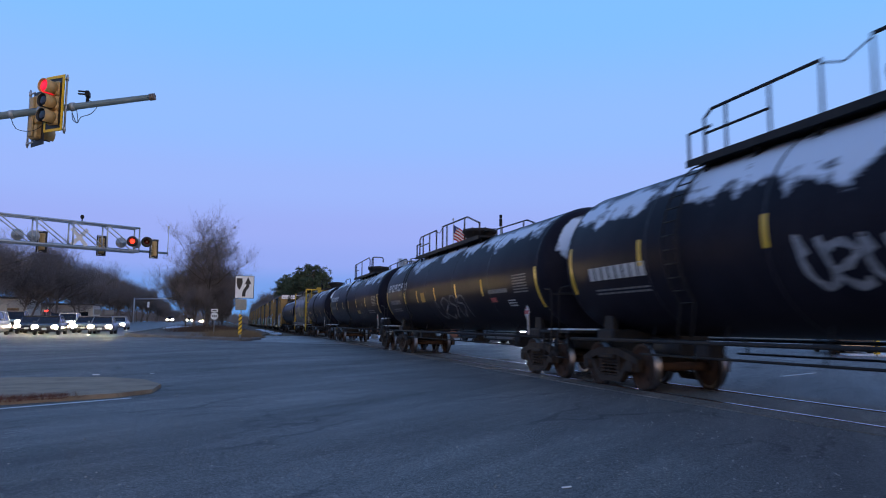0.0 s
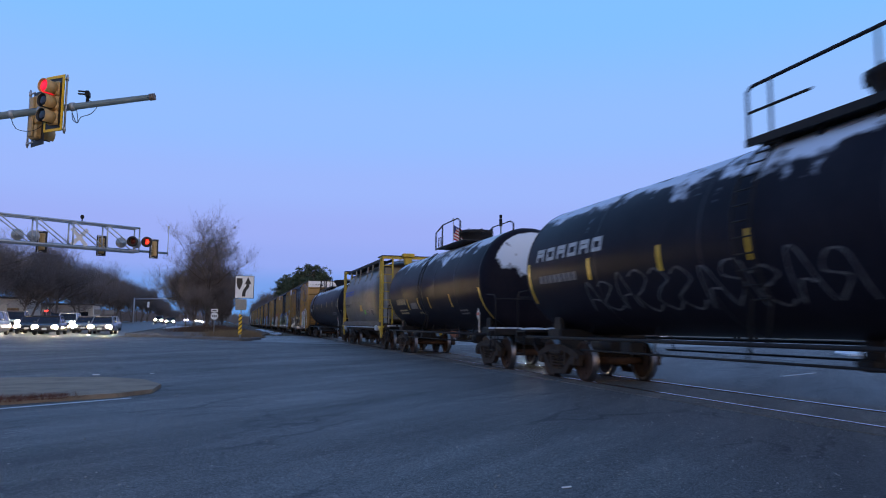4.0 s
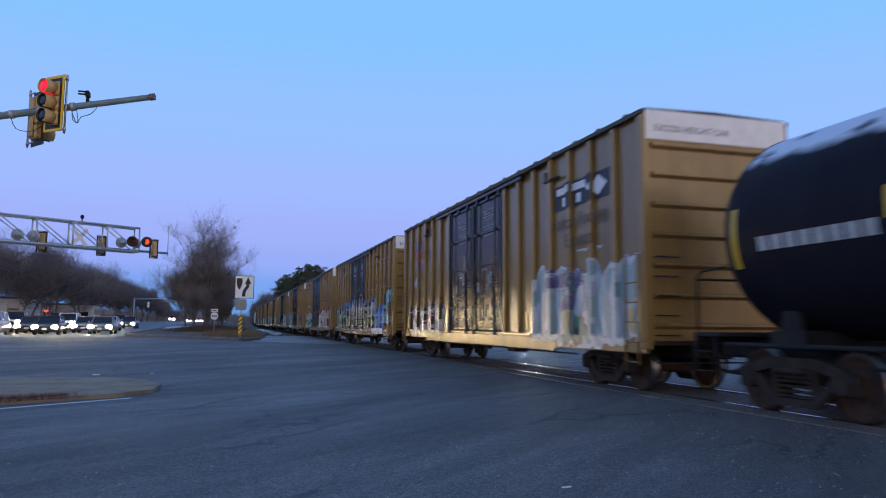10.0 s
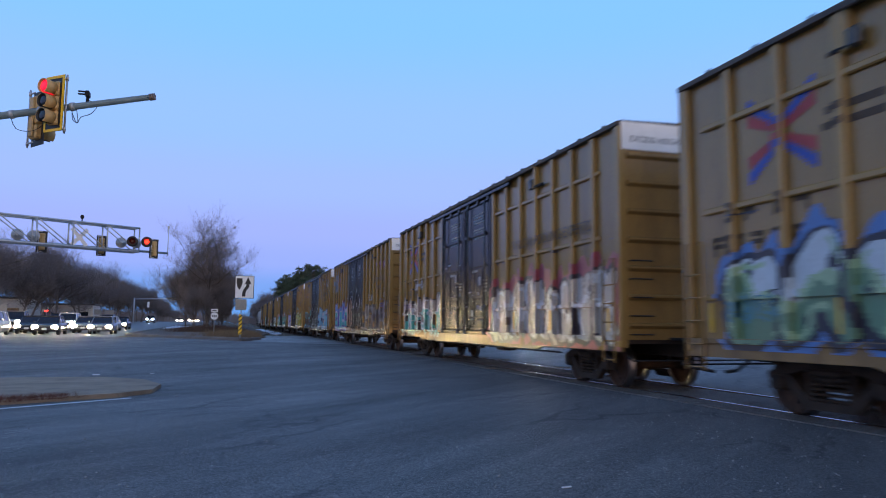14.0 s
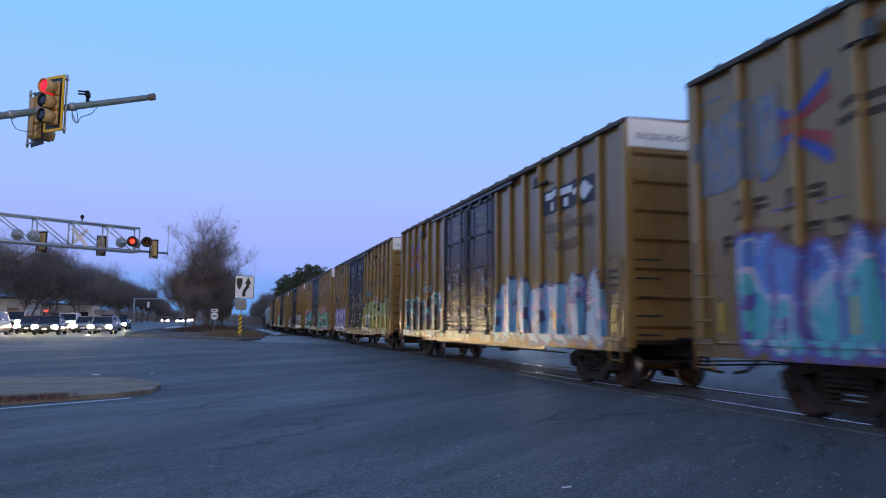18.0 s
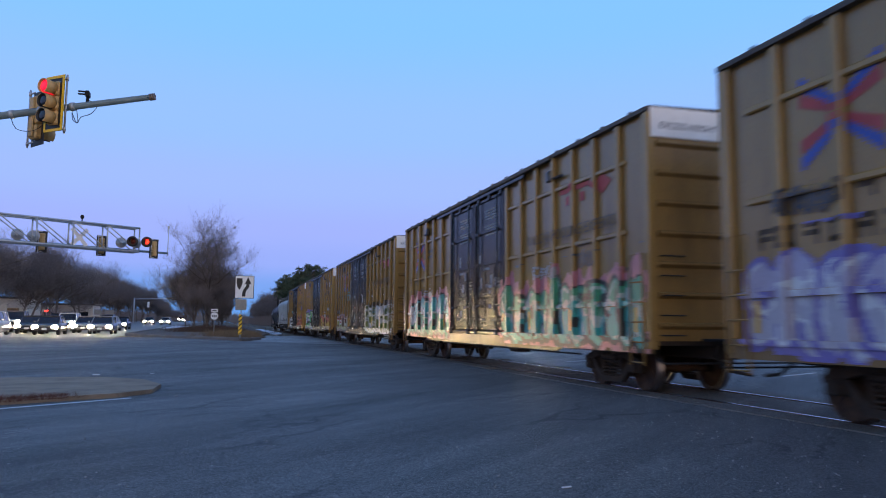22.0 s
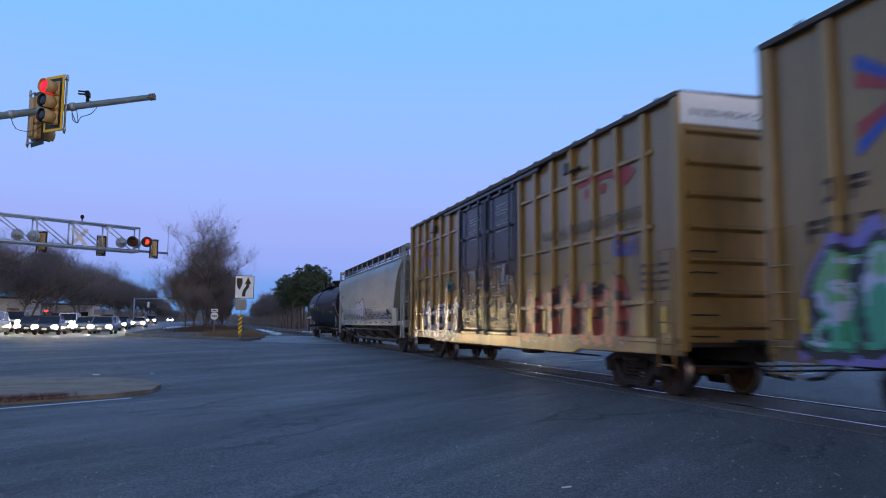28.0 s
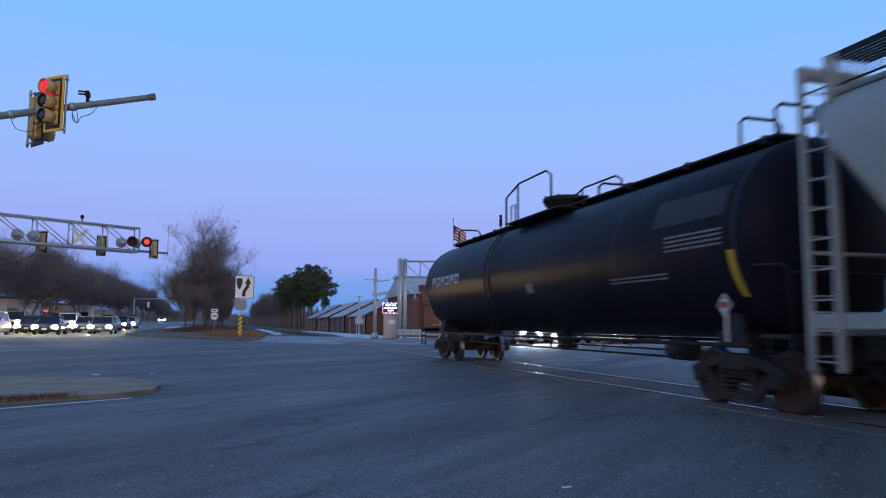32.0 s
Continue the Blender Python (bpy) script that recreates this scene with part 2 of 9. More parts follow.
def build_rails():
    g = Geo()
    ys = spaced(-60, 60, 12) + spaced(80, 480, 20)
    for s in (-1, 1):
        ob = Geo()
        prof = [(-0.07, -0.17), (0.07, -0.17), (0.07, -0.155), (0.012, -0.12), (0.012, -0.045), (0.036, -0.035), (0.036, -0.004), (0.028, 0.0),
                (-0.028, 0.0), (-0.036, -0.004), (-0.036, -0.035), (-0.012, -0.045), (-0.012, -0.12), (-0.07, -0.155)]
        n = len(prof)
        for y in ys:
            for u, v in prof:
                ob.v.append((track_x(y) + s * 0.7535 + u, y, rise(9, y) + v))
        for i in range(len(ys) - 1):
            for j in range(n):
                m = (j + 1) % n
                ob.face([i * n + j, i * n + m, i * n + n + m, i * n + n + j], 1 if j in (6, 7, 8) else 0)
        lone("rail", ob, [RUST, RAIL_TOP], "steel rail with a polished running head", "rail", group="rails of the track", kind="structure")



# ---- railway vehicles: the train runs towards -y, its near side is -x ----
WHEEL_R = 0.457


def wheelset_mesh():
    g = Geo()
    for s in (-1, 1):
        c = (s * 0.7535, 0, 0)
        prof = [(-0.075, 0.12), (-0.07, 0.13), (-0.055, 0.20), (-0.02, 0.36), (-0.065, 0.385), (-0.068, 0.455), (0.03, 0.46), (0.045, 0.485), (0.068, 0.487),
                (0.068, 0.39), (0.02, 0.36), (0.03, 0.2), (0.08, 0.12)]
        prof = prof if s < 0 else [(-a, r) for a, r in reversed(prof)]
        g.lathe([(a, r) for a, r in prof], c, 0, 28)
        for i in range(3):
            t = i * 2.094
            g.cyl((s * 0.79, math.cos(t) * 0.27, math.sin(t) * 0.27), (s * 0.815, math.cos(t) * 0.27, math.sin(t) * 0.27), 0.035, n=8)
        g.cyl((s * 0.83, 0, 0), (s * 1.09, 0, 0), 0.085, n=14)
        g.box((s * 1.1, 0, 0), (0.02, 0.11, 0.03))
    g.cyl((-0.7, 0, 0), (0.7, 0, 0), 0.09, n=14)
    me = g.mesh("wheelset", [RUST, TREAD])
    for p in me.polygons:
        c = p.center
        rr = math.hypot(c.y, c.z)
        if abs(abs(c.x) - 0.7535) < 0.075 and rr > 0.42:
            p.material_index = 1
    return me


def truck_mesh():
    g = Geo()
    for s in (-1, 1):
        x0, x1 = (s * 0.93, s * 1.07) if s > 0 else (s * 1.07, s * 0.93)
        # cast side frame: top chord, lower chord up to the pedestals, columns beside the springs
        g.prism([(-1.12, 0.50), (-1.12, 0.60), (-0.88, 0.69), (-0.38, 0.81), (0.38, 0.81), (0.88, 0.69), (1.12, 0.60), (1.12, 0.50), (0.80, 0.56), (0.36, 0.67), (-0.36, 0.67), (-0.80, 0.56)], 0, x0, x1)
        g.prism([(-0.80, 0.58), (-0.74, 0.42), (-0.42, 0.13), (0.42, 0.13), (0.74, 0.42), (0.80, 0.58), (0.68, 0.56), (0.36, 0.24), (-0.36, 0.24), (-0.68, 0.56)], 0, x0, x1)
        for e in (-1, 1):
            g.box((s * 1.0, e * 0.36, 0.45), (0.13, 0.09, 0.44), b=0.015)
            g.box((s * 1.0, e * 1.07, 0.45), (0.13, 0.07, 0.20), b=0.015)
        for e in (-1, 1):
            g.box((s * 1.0, e * 0.889, 0.457), (0.22, 0.2, 0.22), b=0.03)
            g.cyl((s * 0.98, e * 0.889, 0.457), (s * 1.13, e * 0.889, 0.457), 0.10, n=14)
        for dy in (-0.22, 0, 0.22):
            for k in range(5):
                g.cyl((s * 1.0, dy, 0.25 + k * 0.07), (s * 1.0, dy, 0.285 + k * 0.07), 0.085, n=10)
        g.box((s * 1.06, 0, 0.63), (0.18, 0.60, 0.10), b=0.03)
    g.box((0, 0, 0.6), (2.1, 0.42, 0.24), b=0.04)
    for e in (-1, 1):
        g.box((0, e * 0.42, 0.42), (1.5, 0.09, 0.12), b=0.02)
        for s in (-1, 1):
            g.box((s * 0.7535, e * 0.40, 0.42), (0.12, 0.10, 0.34), b=0.02)
    return g.mesh("truck_frame", TRUCK)


WHEELSET_ME = wheelset_mesh()
TRUCK_ME = truck_mesh()
WHEELSETS, TRAIN = [], []


def coupler_geo(end):
    """Coupler and draft gear at a car end; end: +1 or -1 along y."""
    g = Geo()
    g.box((0, end * 0.35, 0.86), (0.16, 0.9, 0.2), b=0.03)
    g.box((0.05, end * 0.86, 0.86), (0.28, 0.26, 0.3), b=0.05)
    g.box((-0.1, end * 0.98, 0.86), (0.1, 0.24, 0.28), b=0.03)
    g.tube([(-0.3, end * 0.1, 0.75), (-0.32, end * 0.5, 0.5), (-0.2, end * 0.95, 0.45)], 0.03)
    return g


def running_gear(car, half, length):
    """Two trucks with wheelsets, and couplers, under a car with truck centres at +-half."""
    for e in (-1, 1):
        t = part("truck", TRUCK_ME, None, car, at=pose(0, e * half, 0))
        for w in (-0.889, 0.889):
            ws = part("wheelset", WHEELSET_ME, None, t, at=pose(0, w, WHEEL_R))
            WHEELSETS.append(ws)
        part("coupler", coupler_geo(e), TRUCK, car, at=pose(0, e * (length / 2 - 0.1), 0))


# ---- paving ----
def asphalt(name, c1, c2, gloss=(0.80, 0.62), crack=True):
    m = bpy.data.materials.new(name)
    m.use_nodes = True
    nt = m.node_tree
    b = nt.nodes["Principled BSDF"]
    tc = nt.nodes.new("ShaderNodeTexCoord")
    def noise_tex(scale, detail, rough, stretch=(1, 1, 1), turn=0.0):
        rot = nt.nodes.new("ShaderNodeMapping")
        rot.inputs["Rotation"].default_value = (0, 0, turn)
        nt.links.new(tc.outputs["Object"], rot.inputs[0])
        mp = nt.nodes.new("ShaderNodeMapping")
        mp.inputs["Scale"].default_value = stretch
        nt.links.new(rot.outputs[0], mp.inputs[0])
        n = nt.nodes.new("ShaderNodeTexNoise")
        n.inputs["Scale"].default_value, n.inputs["Detail"].default_value, n.inputs["Roughness"].default_value = scale, detail, rough
        nt.links.new(mp.outputs[0], n.inputs["Vector"])
        return n
    def ramp(src, stops):
        r = nt.nodes.new("ShaderNodeValToRGB")
        for i, (p, c) in enumerate(stops):
            e = r.color_ramp.elements[i] if i < 2 else r.color_ramp.elements.new(p)
            e.position, e.color = p, (*c, 1)
        nt.links.new(src, r.inputs[0])
        return r.outputs[0]
    def mul(a, bb, f=1.0, kind="MULTIPLY"):
        n = nt.nodes.new("ShaderNodeMixRGB")
        n.blend_type = kind
        n.inputs[0].default_value = f
        for i, q in ((1, a), (2, bb)):
            if isinstance(q, tuple):
                n.inputs[i].default_value = (*q, 1)
            else:
                nt.links.new(q, n.inputs[i])
        return n.outputs[0]
    big = noise_tex(0.10, 5, 0.6, (1, 1, 1))
    streak = noise_tex(0.62, 7, 0.68, (1.0, 0.13, 1), 0.80)
    rut = noise_tex(2.6, 6, 0.7, (1.0, 0.10, 1), 0.86)
    fine = noise_tex(38, 5, 0.75)
    grit = noise_tex(110, 2, 0.6)
    col = ramp(big.outputs[0], [(0.38, c1), (0.62, c2)])
    col = mul(col, ramp(streak.outputs[0], [(0.34, (0.60, 0.60, 0.62)), (0.66, (1.30, 1.30, 1.27))]))
    col = mul(col, ramp(rut.outputs[0], [(0.36, (0.70, 0.70, 0.72)), (0.64, (1.22, 1.22, 1.20))]), 0.8)
    col = mul(col, ramp(fine.outputs[0], [(0.39, (0.12, 0.12, 0.13)), (0.61, (2.15, 2.15, 2.1))]), 0.95)
    col = mul(col, ramp(grit.outputs[0], [(0.57, (0, 0, 0)), (0.67, (0.34, 0.33, 0.30))]), 1.0, "ADD")
    if crack:
        wob = noise_tex(1.6, 5, 0.6)
        vm = nt.nodes.new("ShaderNodeMixRGB")
        vm.inputs[0].default_value = 0.35
        mp = nt.nodes.new("ShaderNodeMapping")
        mp.inputs["Scale"].default_value = (1, 0.28, 1)
        mr = nt.nodes.new("ShaderNodeMapping")
        mr.inputs["Rotation"].default_value = (0, 0, 0.84)
        nt.links.new(tc.outputs["Object"], mr.inputs[0]), nt.links.new(mr.outputs[0], mp.inputs[0])
        nt.links.new(mp.outputs[0], vm.inputs[1]), nt.links.new(wob.outputs["Color"], vm.inputs[2])
        vo = nt.nodes.new("ShaderNodeTexVoronoi")
        vo.feature = "DISTANCE_TO_EDGE"
        vo.inputs["Scale"].default_value = 0.8
        nt.links.new(vm.outputs[0], vo.inputs["Vector"])
        line = ramp(vo.outputs["Distance"], [(0.006, (0.40, 0.40, 0.42)), (0.024, (1, 1, 1))])
        gate = ramp(noise_tex(0.3, 3, 0.5).outputs[0], [(0.44, (0, 0, 0)), (0.54, (1, 1, 1))])
        n = nt.nodes.new("ShaderNodeMixRGB")
        nt.links.new(gate, n.inputs[0])
        n.inputs[1].default_value = (1, 1, 1, 1)
        nt.links.new(line, n.inputs[2])
        col = mul(col, n.outputs[0])
        # a dark rubbed tyre path across the crossing with a paler, polished lane beside it
        dp = nt.nodes.new("ShaderNodeVectorMath")
        dp.operation = "DOT_PRODUCT"
        dp.inputs[1].default_value = (-0.732, 0.681, 0)
        nt.links.new(tc.outputs["Object"], dp.inputs[0])
        off = nt.nodes.new("ShaderNodeMath")
        off.operation = "MULTIPLY_ADD"
        off.inputs[1].default_value = 1.5
        nt.links.new(noise_tex(0.9, 7, 0.68, (1.0, 0.35, 1), 0.80).outputs[0], off.inputs[0])
        nt.links.new(dp.outputs["Value"], off.inputs[2])
        mr = nt.nodes.new("ShaderNodeMapRange")
        mr.inputs["From Min"].default_value, mr.inputs["From Max"].default_value = 3.15, 11.15
        nt.links.new(off.outputs[0], mr.inputs["Value"])
        g = lambda v: (v, v, v)
        col = mul(col, ramp(mr.outputs[0], [(0.44, g(1.0)), (0.475, g(0.66)), (0.53, g(0.70)), (0.575, g(1.0)), (0.65, g(1.10)), (0.725, g(1.32)), (0.825, g(1.10)), (0.9, g(1.0))]))
    nt.links.new(col, b.inputs["Base Color"])
    rr = nt.nodes.new("ShaderNodeMapRange")
    rr.inputs["From Min"].default_value, rr.inputs["From Max"].default_value = 0.35, 0.65
    rr.inputs["To Min"].default_value, rr.inputs["To Max"].default_value = gloss
    nt.links.new(streak.outputs[0], rr.inputs["Value"])
    nt.links.new(rr.outputs[0], b.inputs["Roughness"])
    b.inputs["Coat Weight"].default_value, b.inputs["Coat Roughness"].default_value = 0.035, 0.33
    bp = nt.nodes.new("ShaderNodeBump")
    bp.inputs["Strength"].default_value, bp.inputs["Distance"].default_value = 0.7, 0.012
    nt.links.new(fine.outputs[0], bp.inputs["Height"])
    nt.links.new(bp.outputs[0], b.inputs["Normal"])
    return m


ASPHALT = asphalt("worn_asphalt", (0.060, 0.058, 0.056), (0.092, 0.089, 0.085))
ASPHALT_OLD = asphalt("pale_old_asphalt", (0.155, 0.152, 0.147), (0.20, 0.194, 0.187), (0.7, 0.5), False)
PANEL = asphalt("crossing_asphalt", (0.075, 0.062, 0.052), (0.12, 0.10, 0.085), (0.85, 0.7), False)
LINE = surface("road_line_paint", (0.55, 0.56, 0.57), (0.36, 0.37, 0.38), 3, 0.6, 0.0, 0.2, grain=40)
DIRT = surface("packed_dirt", (0.36, 0.275, 0.19), (0.22, 0.165, 0.115), 1.4, 0.95, bump=0.6, grain=35)
VERGE = surface("worn_verge_soil", (0.085, 0.078, 0.070), (0.125, 0.112, 0.096), 0.35, 0.95, bump=0.8, grain=30)
DRY_GRASS = surface("dry_grass", (0.21, 0.155, 0.09), (0.14, 0.10, 0.06), 3, 0.95, 0.0, 0.0)
BRUSH = surface("brown_brush", (0.10, 0.06, 0.04), (0.06, 0.04, 0.03), 2, 0.95, 0.0, 0.0)
SIGNAL_YELLOW = surface("signal_yellow", (0.95, 0.60, 0.025), (0.86, 0.53, 0.025), 5, 0.45, 0.0, 0.05)
SIGNAL_TAN = surface("faded_signal_yellow", (0.56, 0.36, 0.14), (0.48, 0.31, 0.12), 5, 0.55, 0.0, 0.05)
RED_OFF = surface("unlit_red_lens", (0.10, 0.008, 0.008), None, 8, 0.2, 0.0, 0.0)
LENS_OFF = surface("unlit_lens", (0.015, 0.015, 0.015), None, 8, 0.2, 0.0, 0.0)
GREEN_STEEL = surface("weathered_arm_steel", (0.19, 0.265, 0.295), (0.14, 0.20, 0.225), 3, 0.5, 0.0, 0.08)
SIGN_BLACK = surface("sign_black", (0.015, 0.015, 0.015), None, 6, 0.5, 0.0, 0.0)
BRACKET = surface("pale_aluminium", (0.52, 0.53, 0.55), (0.40, 0.41, 0.43), 8, 0.4, 0.3, 0.05)
POST = surface("galvanised_post", (0.30, 0.31, 0.31), (0.22, 0.23, 0.23), 8, 0.5, 0.6, 0.08)


def polygon_sheet(name, pts, lift, mats, thick=0.0, step=2.5):
    """A paved or earthen patch over the ground: a closed outline filled and draped, with an edge of the given thickness."""
    bm = bmesh.new()
    vs = []
    n = len(pts)
    ring = []
    for i, (x, y) in enumerate(pts):
        x2, y2 = pts[(i + 1) % n]
        k = max(1, int(math.hypot(x2 - x, y2 - y) / step))
        ring += [(x + (x2 - x) * j / k, y + (y2 - y) * j / k) for j in range(k)]
    vs = [bm.verts.new((x, y, rise(x, y) + lift)) for x, y in ring]
    bm.faces.new(vs)
    bmesh.ops.triangulate(bm, faces=bm.faces[:])
    for _ in range(2):
        long_edges = [e for e in bm.edges if e.calc_length() > step * 2.5]
        if long_edges:
            bmesh.ops.subdivide_edges(bm, edges=long_edges, cuts=1, use_grid_fill=False)
            bmesh.ops.triangulate(bm, faces=[f for f in bm.faces if len(f.verts) > 3])
    for v in bm.verts:
        v.co.z = rise(v.co.x, v.co.y) + lift
    if thick:
        edges = [e for e in bm.edges if e.is_boundary]
        out = bmesh.ops.extrude_edge_only(bm, edges=edges)
        for v in [q for q in out["geom"] if isinstance(q, bmesh.types.BMVert)]:
            v.co.z -= thick
    bmesh.ops.recalc_face_normals(bm, faces=bm.faces[:])
    if sum(f.normal.z for f in bm.faces) < 0:
        bmesh.ops.reverse_faces(bm, faces=bm.faces[:])
    me = bpy.data.meshes.new(name)
    bm.to_mesh(me)
    bm.free()
    me.materials.append(mats)
    return me


def kerb_line(pts, width=0.16, height=0.15, lift=-0.04):
    """Kerb stones along a line, each a piece of its own."""
    stones = []
    for (x0, y0), (x1, y1) in zip(pts, pts[1:]):
        d = math.hypot(x1 - x0, y1 - y0)
        k = max(1, round(d / 2.0))
        for j in range(k):
            a, b = j / k, (j + 1) / k
            xm, ym = x0 + (x1 - x0) * (a + b) / 2, y0 + (y1 - y0) * (a + b) / 2
            ang = math.atan2(y1 - y0, x1 - x0)
            stones.append((xm, ym, d / k - 0.012, ang))
    return stones


def build_paving():
    # far highway and paler old paving behind the crossing
    lone("old_paving", polygon_sheet("old_paving", [(1.4, 47.6), (30, 39), (60, 30), (60, 56), (26, 66), (13.5, 66), (6.6, 76), (3.5, 70)], -0.012, ASPHALT_OLD), None, "pale worn asphalt beyond the crossing", "road", kind="structure")
    g = Geo()
    for x0, x1 in ((-0.66, 0.66),):
        for y in spaced(-29.5, 55.5, 34)[:-1]:
            g.box((TRACK_X, y + 1.25, rise(9, y + 1.25) - 0.05), (x1 - x0, 2.48, 0.08), b=0.01)
    lone("crossing_panel", g, PANEL, "dark patched asphalt between the rails", "paving", kind="structure")
    for s, w in ((-1, 0.55), (1, 0.5)):
        g = Geo()
        for y in spaced(-29.5, 55.5, 17)[:-1]:
            g.box((TRACK_X + s * (0.83 + w / 2), y + 2.5, rise(9, y + 2.5) - 0.044), (w, 4.98, 0.08), b=0.01)
        lone("rail_edge_strip", g, PANEL, "dark tarred strip beside the rail", "paving", kind="structure")
    # ballast, sleepers beyond the crossing
    track = thing("track_bed", "ballasted railway track with timber sleepers", "track", kind="structure")
    ys = spaced(55.5, 480, 40)
    g = Geo()
    for y in ys:
        x, z = track_x(y), rise(9, y)
        g.v.extend([(x - 2.6, y, z - 0.3), (x - 1.5, y, z - 0.10), (x + 1.5, y, z - 0.10), (x + 2.6, y, z - 0.3)])
    for i in range(len(ys) - 1):
        for j in range(3):
            g.face([i * 4 + j, i * 4 + j + 1, i * 4 + 5 + j, i * 4 + 4 + j])
    part("ballast", g, BALLAST, track, "grey crushed-stone ballast")
    sl = Geo()
    sl.box((0, 0, -0.11), (2.6, 0.23, 0.16), b=0.02)
    sleeper = sl.mesh("sleeper", surface("tarred_timber", (0.06, 0.045, 0.035), (0.035, 0.028, 0.024), 6, 0.9, 0.0, 0.4))
    for i in range(130):
        y = 56 + i * 0.56
        part("sleeper", sleeper, None, track, at=pose(track_x(y), y, rise(9, y)))
    # raised island with its painted edge line
    isl = [(-12, 6.9), (-8, 9.55), (-4.6, 11.9), (-3.3, 12.75), (-1.75, 13.68), (-1.25, 14.4), (-1.2, 15.6), (-1.65, 17.0), (-2.6, 17.9), (-4.5, 18.0), (-10, 16.6), (-30, 11.6), (-30, 3)]
    lone("traffic_island", polygon_sheet("traffic_island", isl, 0.055, DIRT, 0.12, 0.8), None, "low brown dirt-covered traffic island", "traffic island", kind="structure")
    g = Geo()
    a, b = Vector((-14.0, 3.4, 0)), Vector((-1.5, 13.52, 0))
    d = (b - a).normalized()
    nrm = Vector((-d.y, d.x, 0)) * 0.06
    for i in range(14):
        p, q = a + (b - a) * (i / 14), a + (b - a) * ((i + 1) / 14)
        g.poly([tuple(p - nrm)[:2] + (-0.014,), tuple(q - nrm)[:2] + (-0.014,), tuple(q + nrm)[:2] + (-0.014,), tuple(p + nrm)[:2] + (-0.014,)])
    lone("edge_line", g, surface("fresh_line_paint", (0.78, 0.79, 0.79), (0.60, 0.61, 0.61), 3, 0.6, 0.0, 0.2, grain=40), "white painted road edge line", "road marking", kind="structure")
    dash = Geo()
    dash.box((0, 0, 0), (0.11, 2.4, 0.006))
    me = dash.mesh("lane_dash", LINE)
    for x, y, rz in ((14.9, 16.6, -62), (15.9, 12.6, -62), (12.6, 24.5, -60), (17.5, 33.0, -60), (21.4, 24.8, -10), (22.6, 31.0, -12), (-13.0, 50.0, 0), (-16.4, 49.0, 0)):
        lone("lane_dash", me, None, "faded white lane dash on the asphalt", "road marking", pose(x, y, rise(x, y) - 0.012, 0, 0, rz), kind="structure")
    # verge between highway and track with its kerb
    verge = [(0.75, 48.2), (-3.75, 54.6), (-7.3, 61.5), (-7.4, 80), (-7.5, 110), (-7.5, 420), (4.5, 420), (4.8, 120), (4.6, 84), (3.0, 66), (2.2, 52)]
    lone("verge", polygon_sheet("verge", verge, 0.09, VERGE, 0.2, 4.0), None, "brown winter verge with dry grass", "verge", kind="structure")
    kerb = thing("kerb", "pale concrete kerb round the verge", "kerb", kind="structure")
    st = Geo()
    st.box((0, 0, 0.04), (1.99, 0.18, 0.24), b=0.03)
    stone = st.mesh("kerb_stone", surface("weathered_kerb", (0.17, 0.16, 0.148), (0.11, 0.10, 0.095), 1.5, 0.85, bump=0.3))
    for x, y, l, ang in kerb_line([(2.2, 52), (1.5, 49), (0.85, 48.05), (0.1, 48.9), (-3.8, 54.4), (-7.4, 61.4), (-7.5, 80), (-7.6, 110)]):
        ob = part("kerb_stone", stone, None, kerb, at=pose(x, y, rise(x, y), 0, 0, math.degrees(ang)))
        ob.scale = (l / 2.0, 1, 1)
    # lying snow
    for pts, lab in (([(10.9, 70), (12.2, 64.5), (17.5, 66.5), (16.0, 76), (14.6, 92), (12.6, 118), (11.4, 118), (12.0, 90)], "crusted snow patch beside the track"), ([(4.9, 80), (6.4, 86), (6.2, 98), (5.0, 94)], "small snow patch beside the track"),
                     ([(5.0, 104), (6.2, 108), (6.4, 150), (5.2, 140)], "long snow patch beside the track"), ([(-7.2, 92), (-5.6, 95), (-5.0, 118), (-7.2, 120)], "snow patch on the verge"), ([(27, 27.2), (31, 24.5), (36, 26.5), (40, 32), (33, 33.5), (28.5, 30)], "snow on the far traffic island")):
        lone("snow_patch", polygon_sheet("snow_patch", [(x + 0.35 * math.sin(7 * y), y + 0.5 * math.sin(5 * x)) for x, y in pts], 0.13 if pts[0][0] < 0 else 0.05, SNOW, 0.3, 1.2), None, lab, "snow")
    # grit, pebbles and litter on the near asphalt
    random.seed(3)
    g = Geo()
    for i in range(1500):
        x, y = random.uniform(-4, 8), random.uniform(2.6, 14)
        s = random.uniform(0.004, 0.012)
        g.box((x, y, -0.018 + s / 3), (s, s * random.uniform(0.8, 2), s * 0.8), b=s * 0.2, rot=Matrix.Rotation(random.uniform(0, 3), 3, "Z"))
    lone("gravel", g, surface("pale_grit", (0.42, 0.41, 0.38), (0.22, 0.21, 0.20), 9, 0.8), "loose pale grit scattered on the asphalt", "gravel", kind="stuff")
    for x, y, s, rz in ((2.92, 3.72, 0.05, 40), (2.55, 5.3, 0.04, 10), (0.95, 3.6, 0.02, 20), (0.45, 4.4, 0.02, 70), (-1.75, 19.9, 0.05, 10), (-2.75, 18.05, 0.07, 10)):
        g = Geo()
        g.box((0, 0, 0), (s * 2.2, s * 0.5, s * 0.25), b=s * 0.08)
        lone("litter", g, WHITE, "small pale scrap of litter on the asphalt", "litter", pose(x, y, rise(x, y) - 0.01 + (0.1 if y > 18 and x < -2 else 0), 0, 0, rz))
    g = Geo()
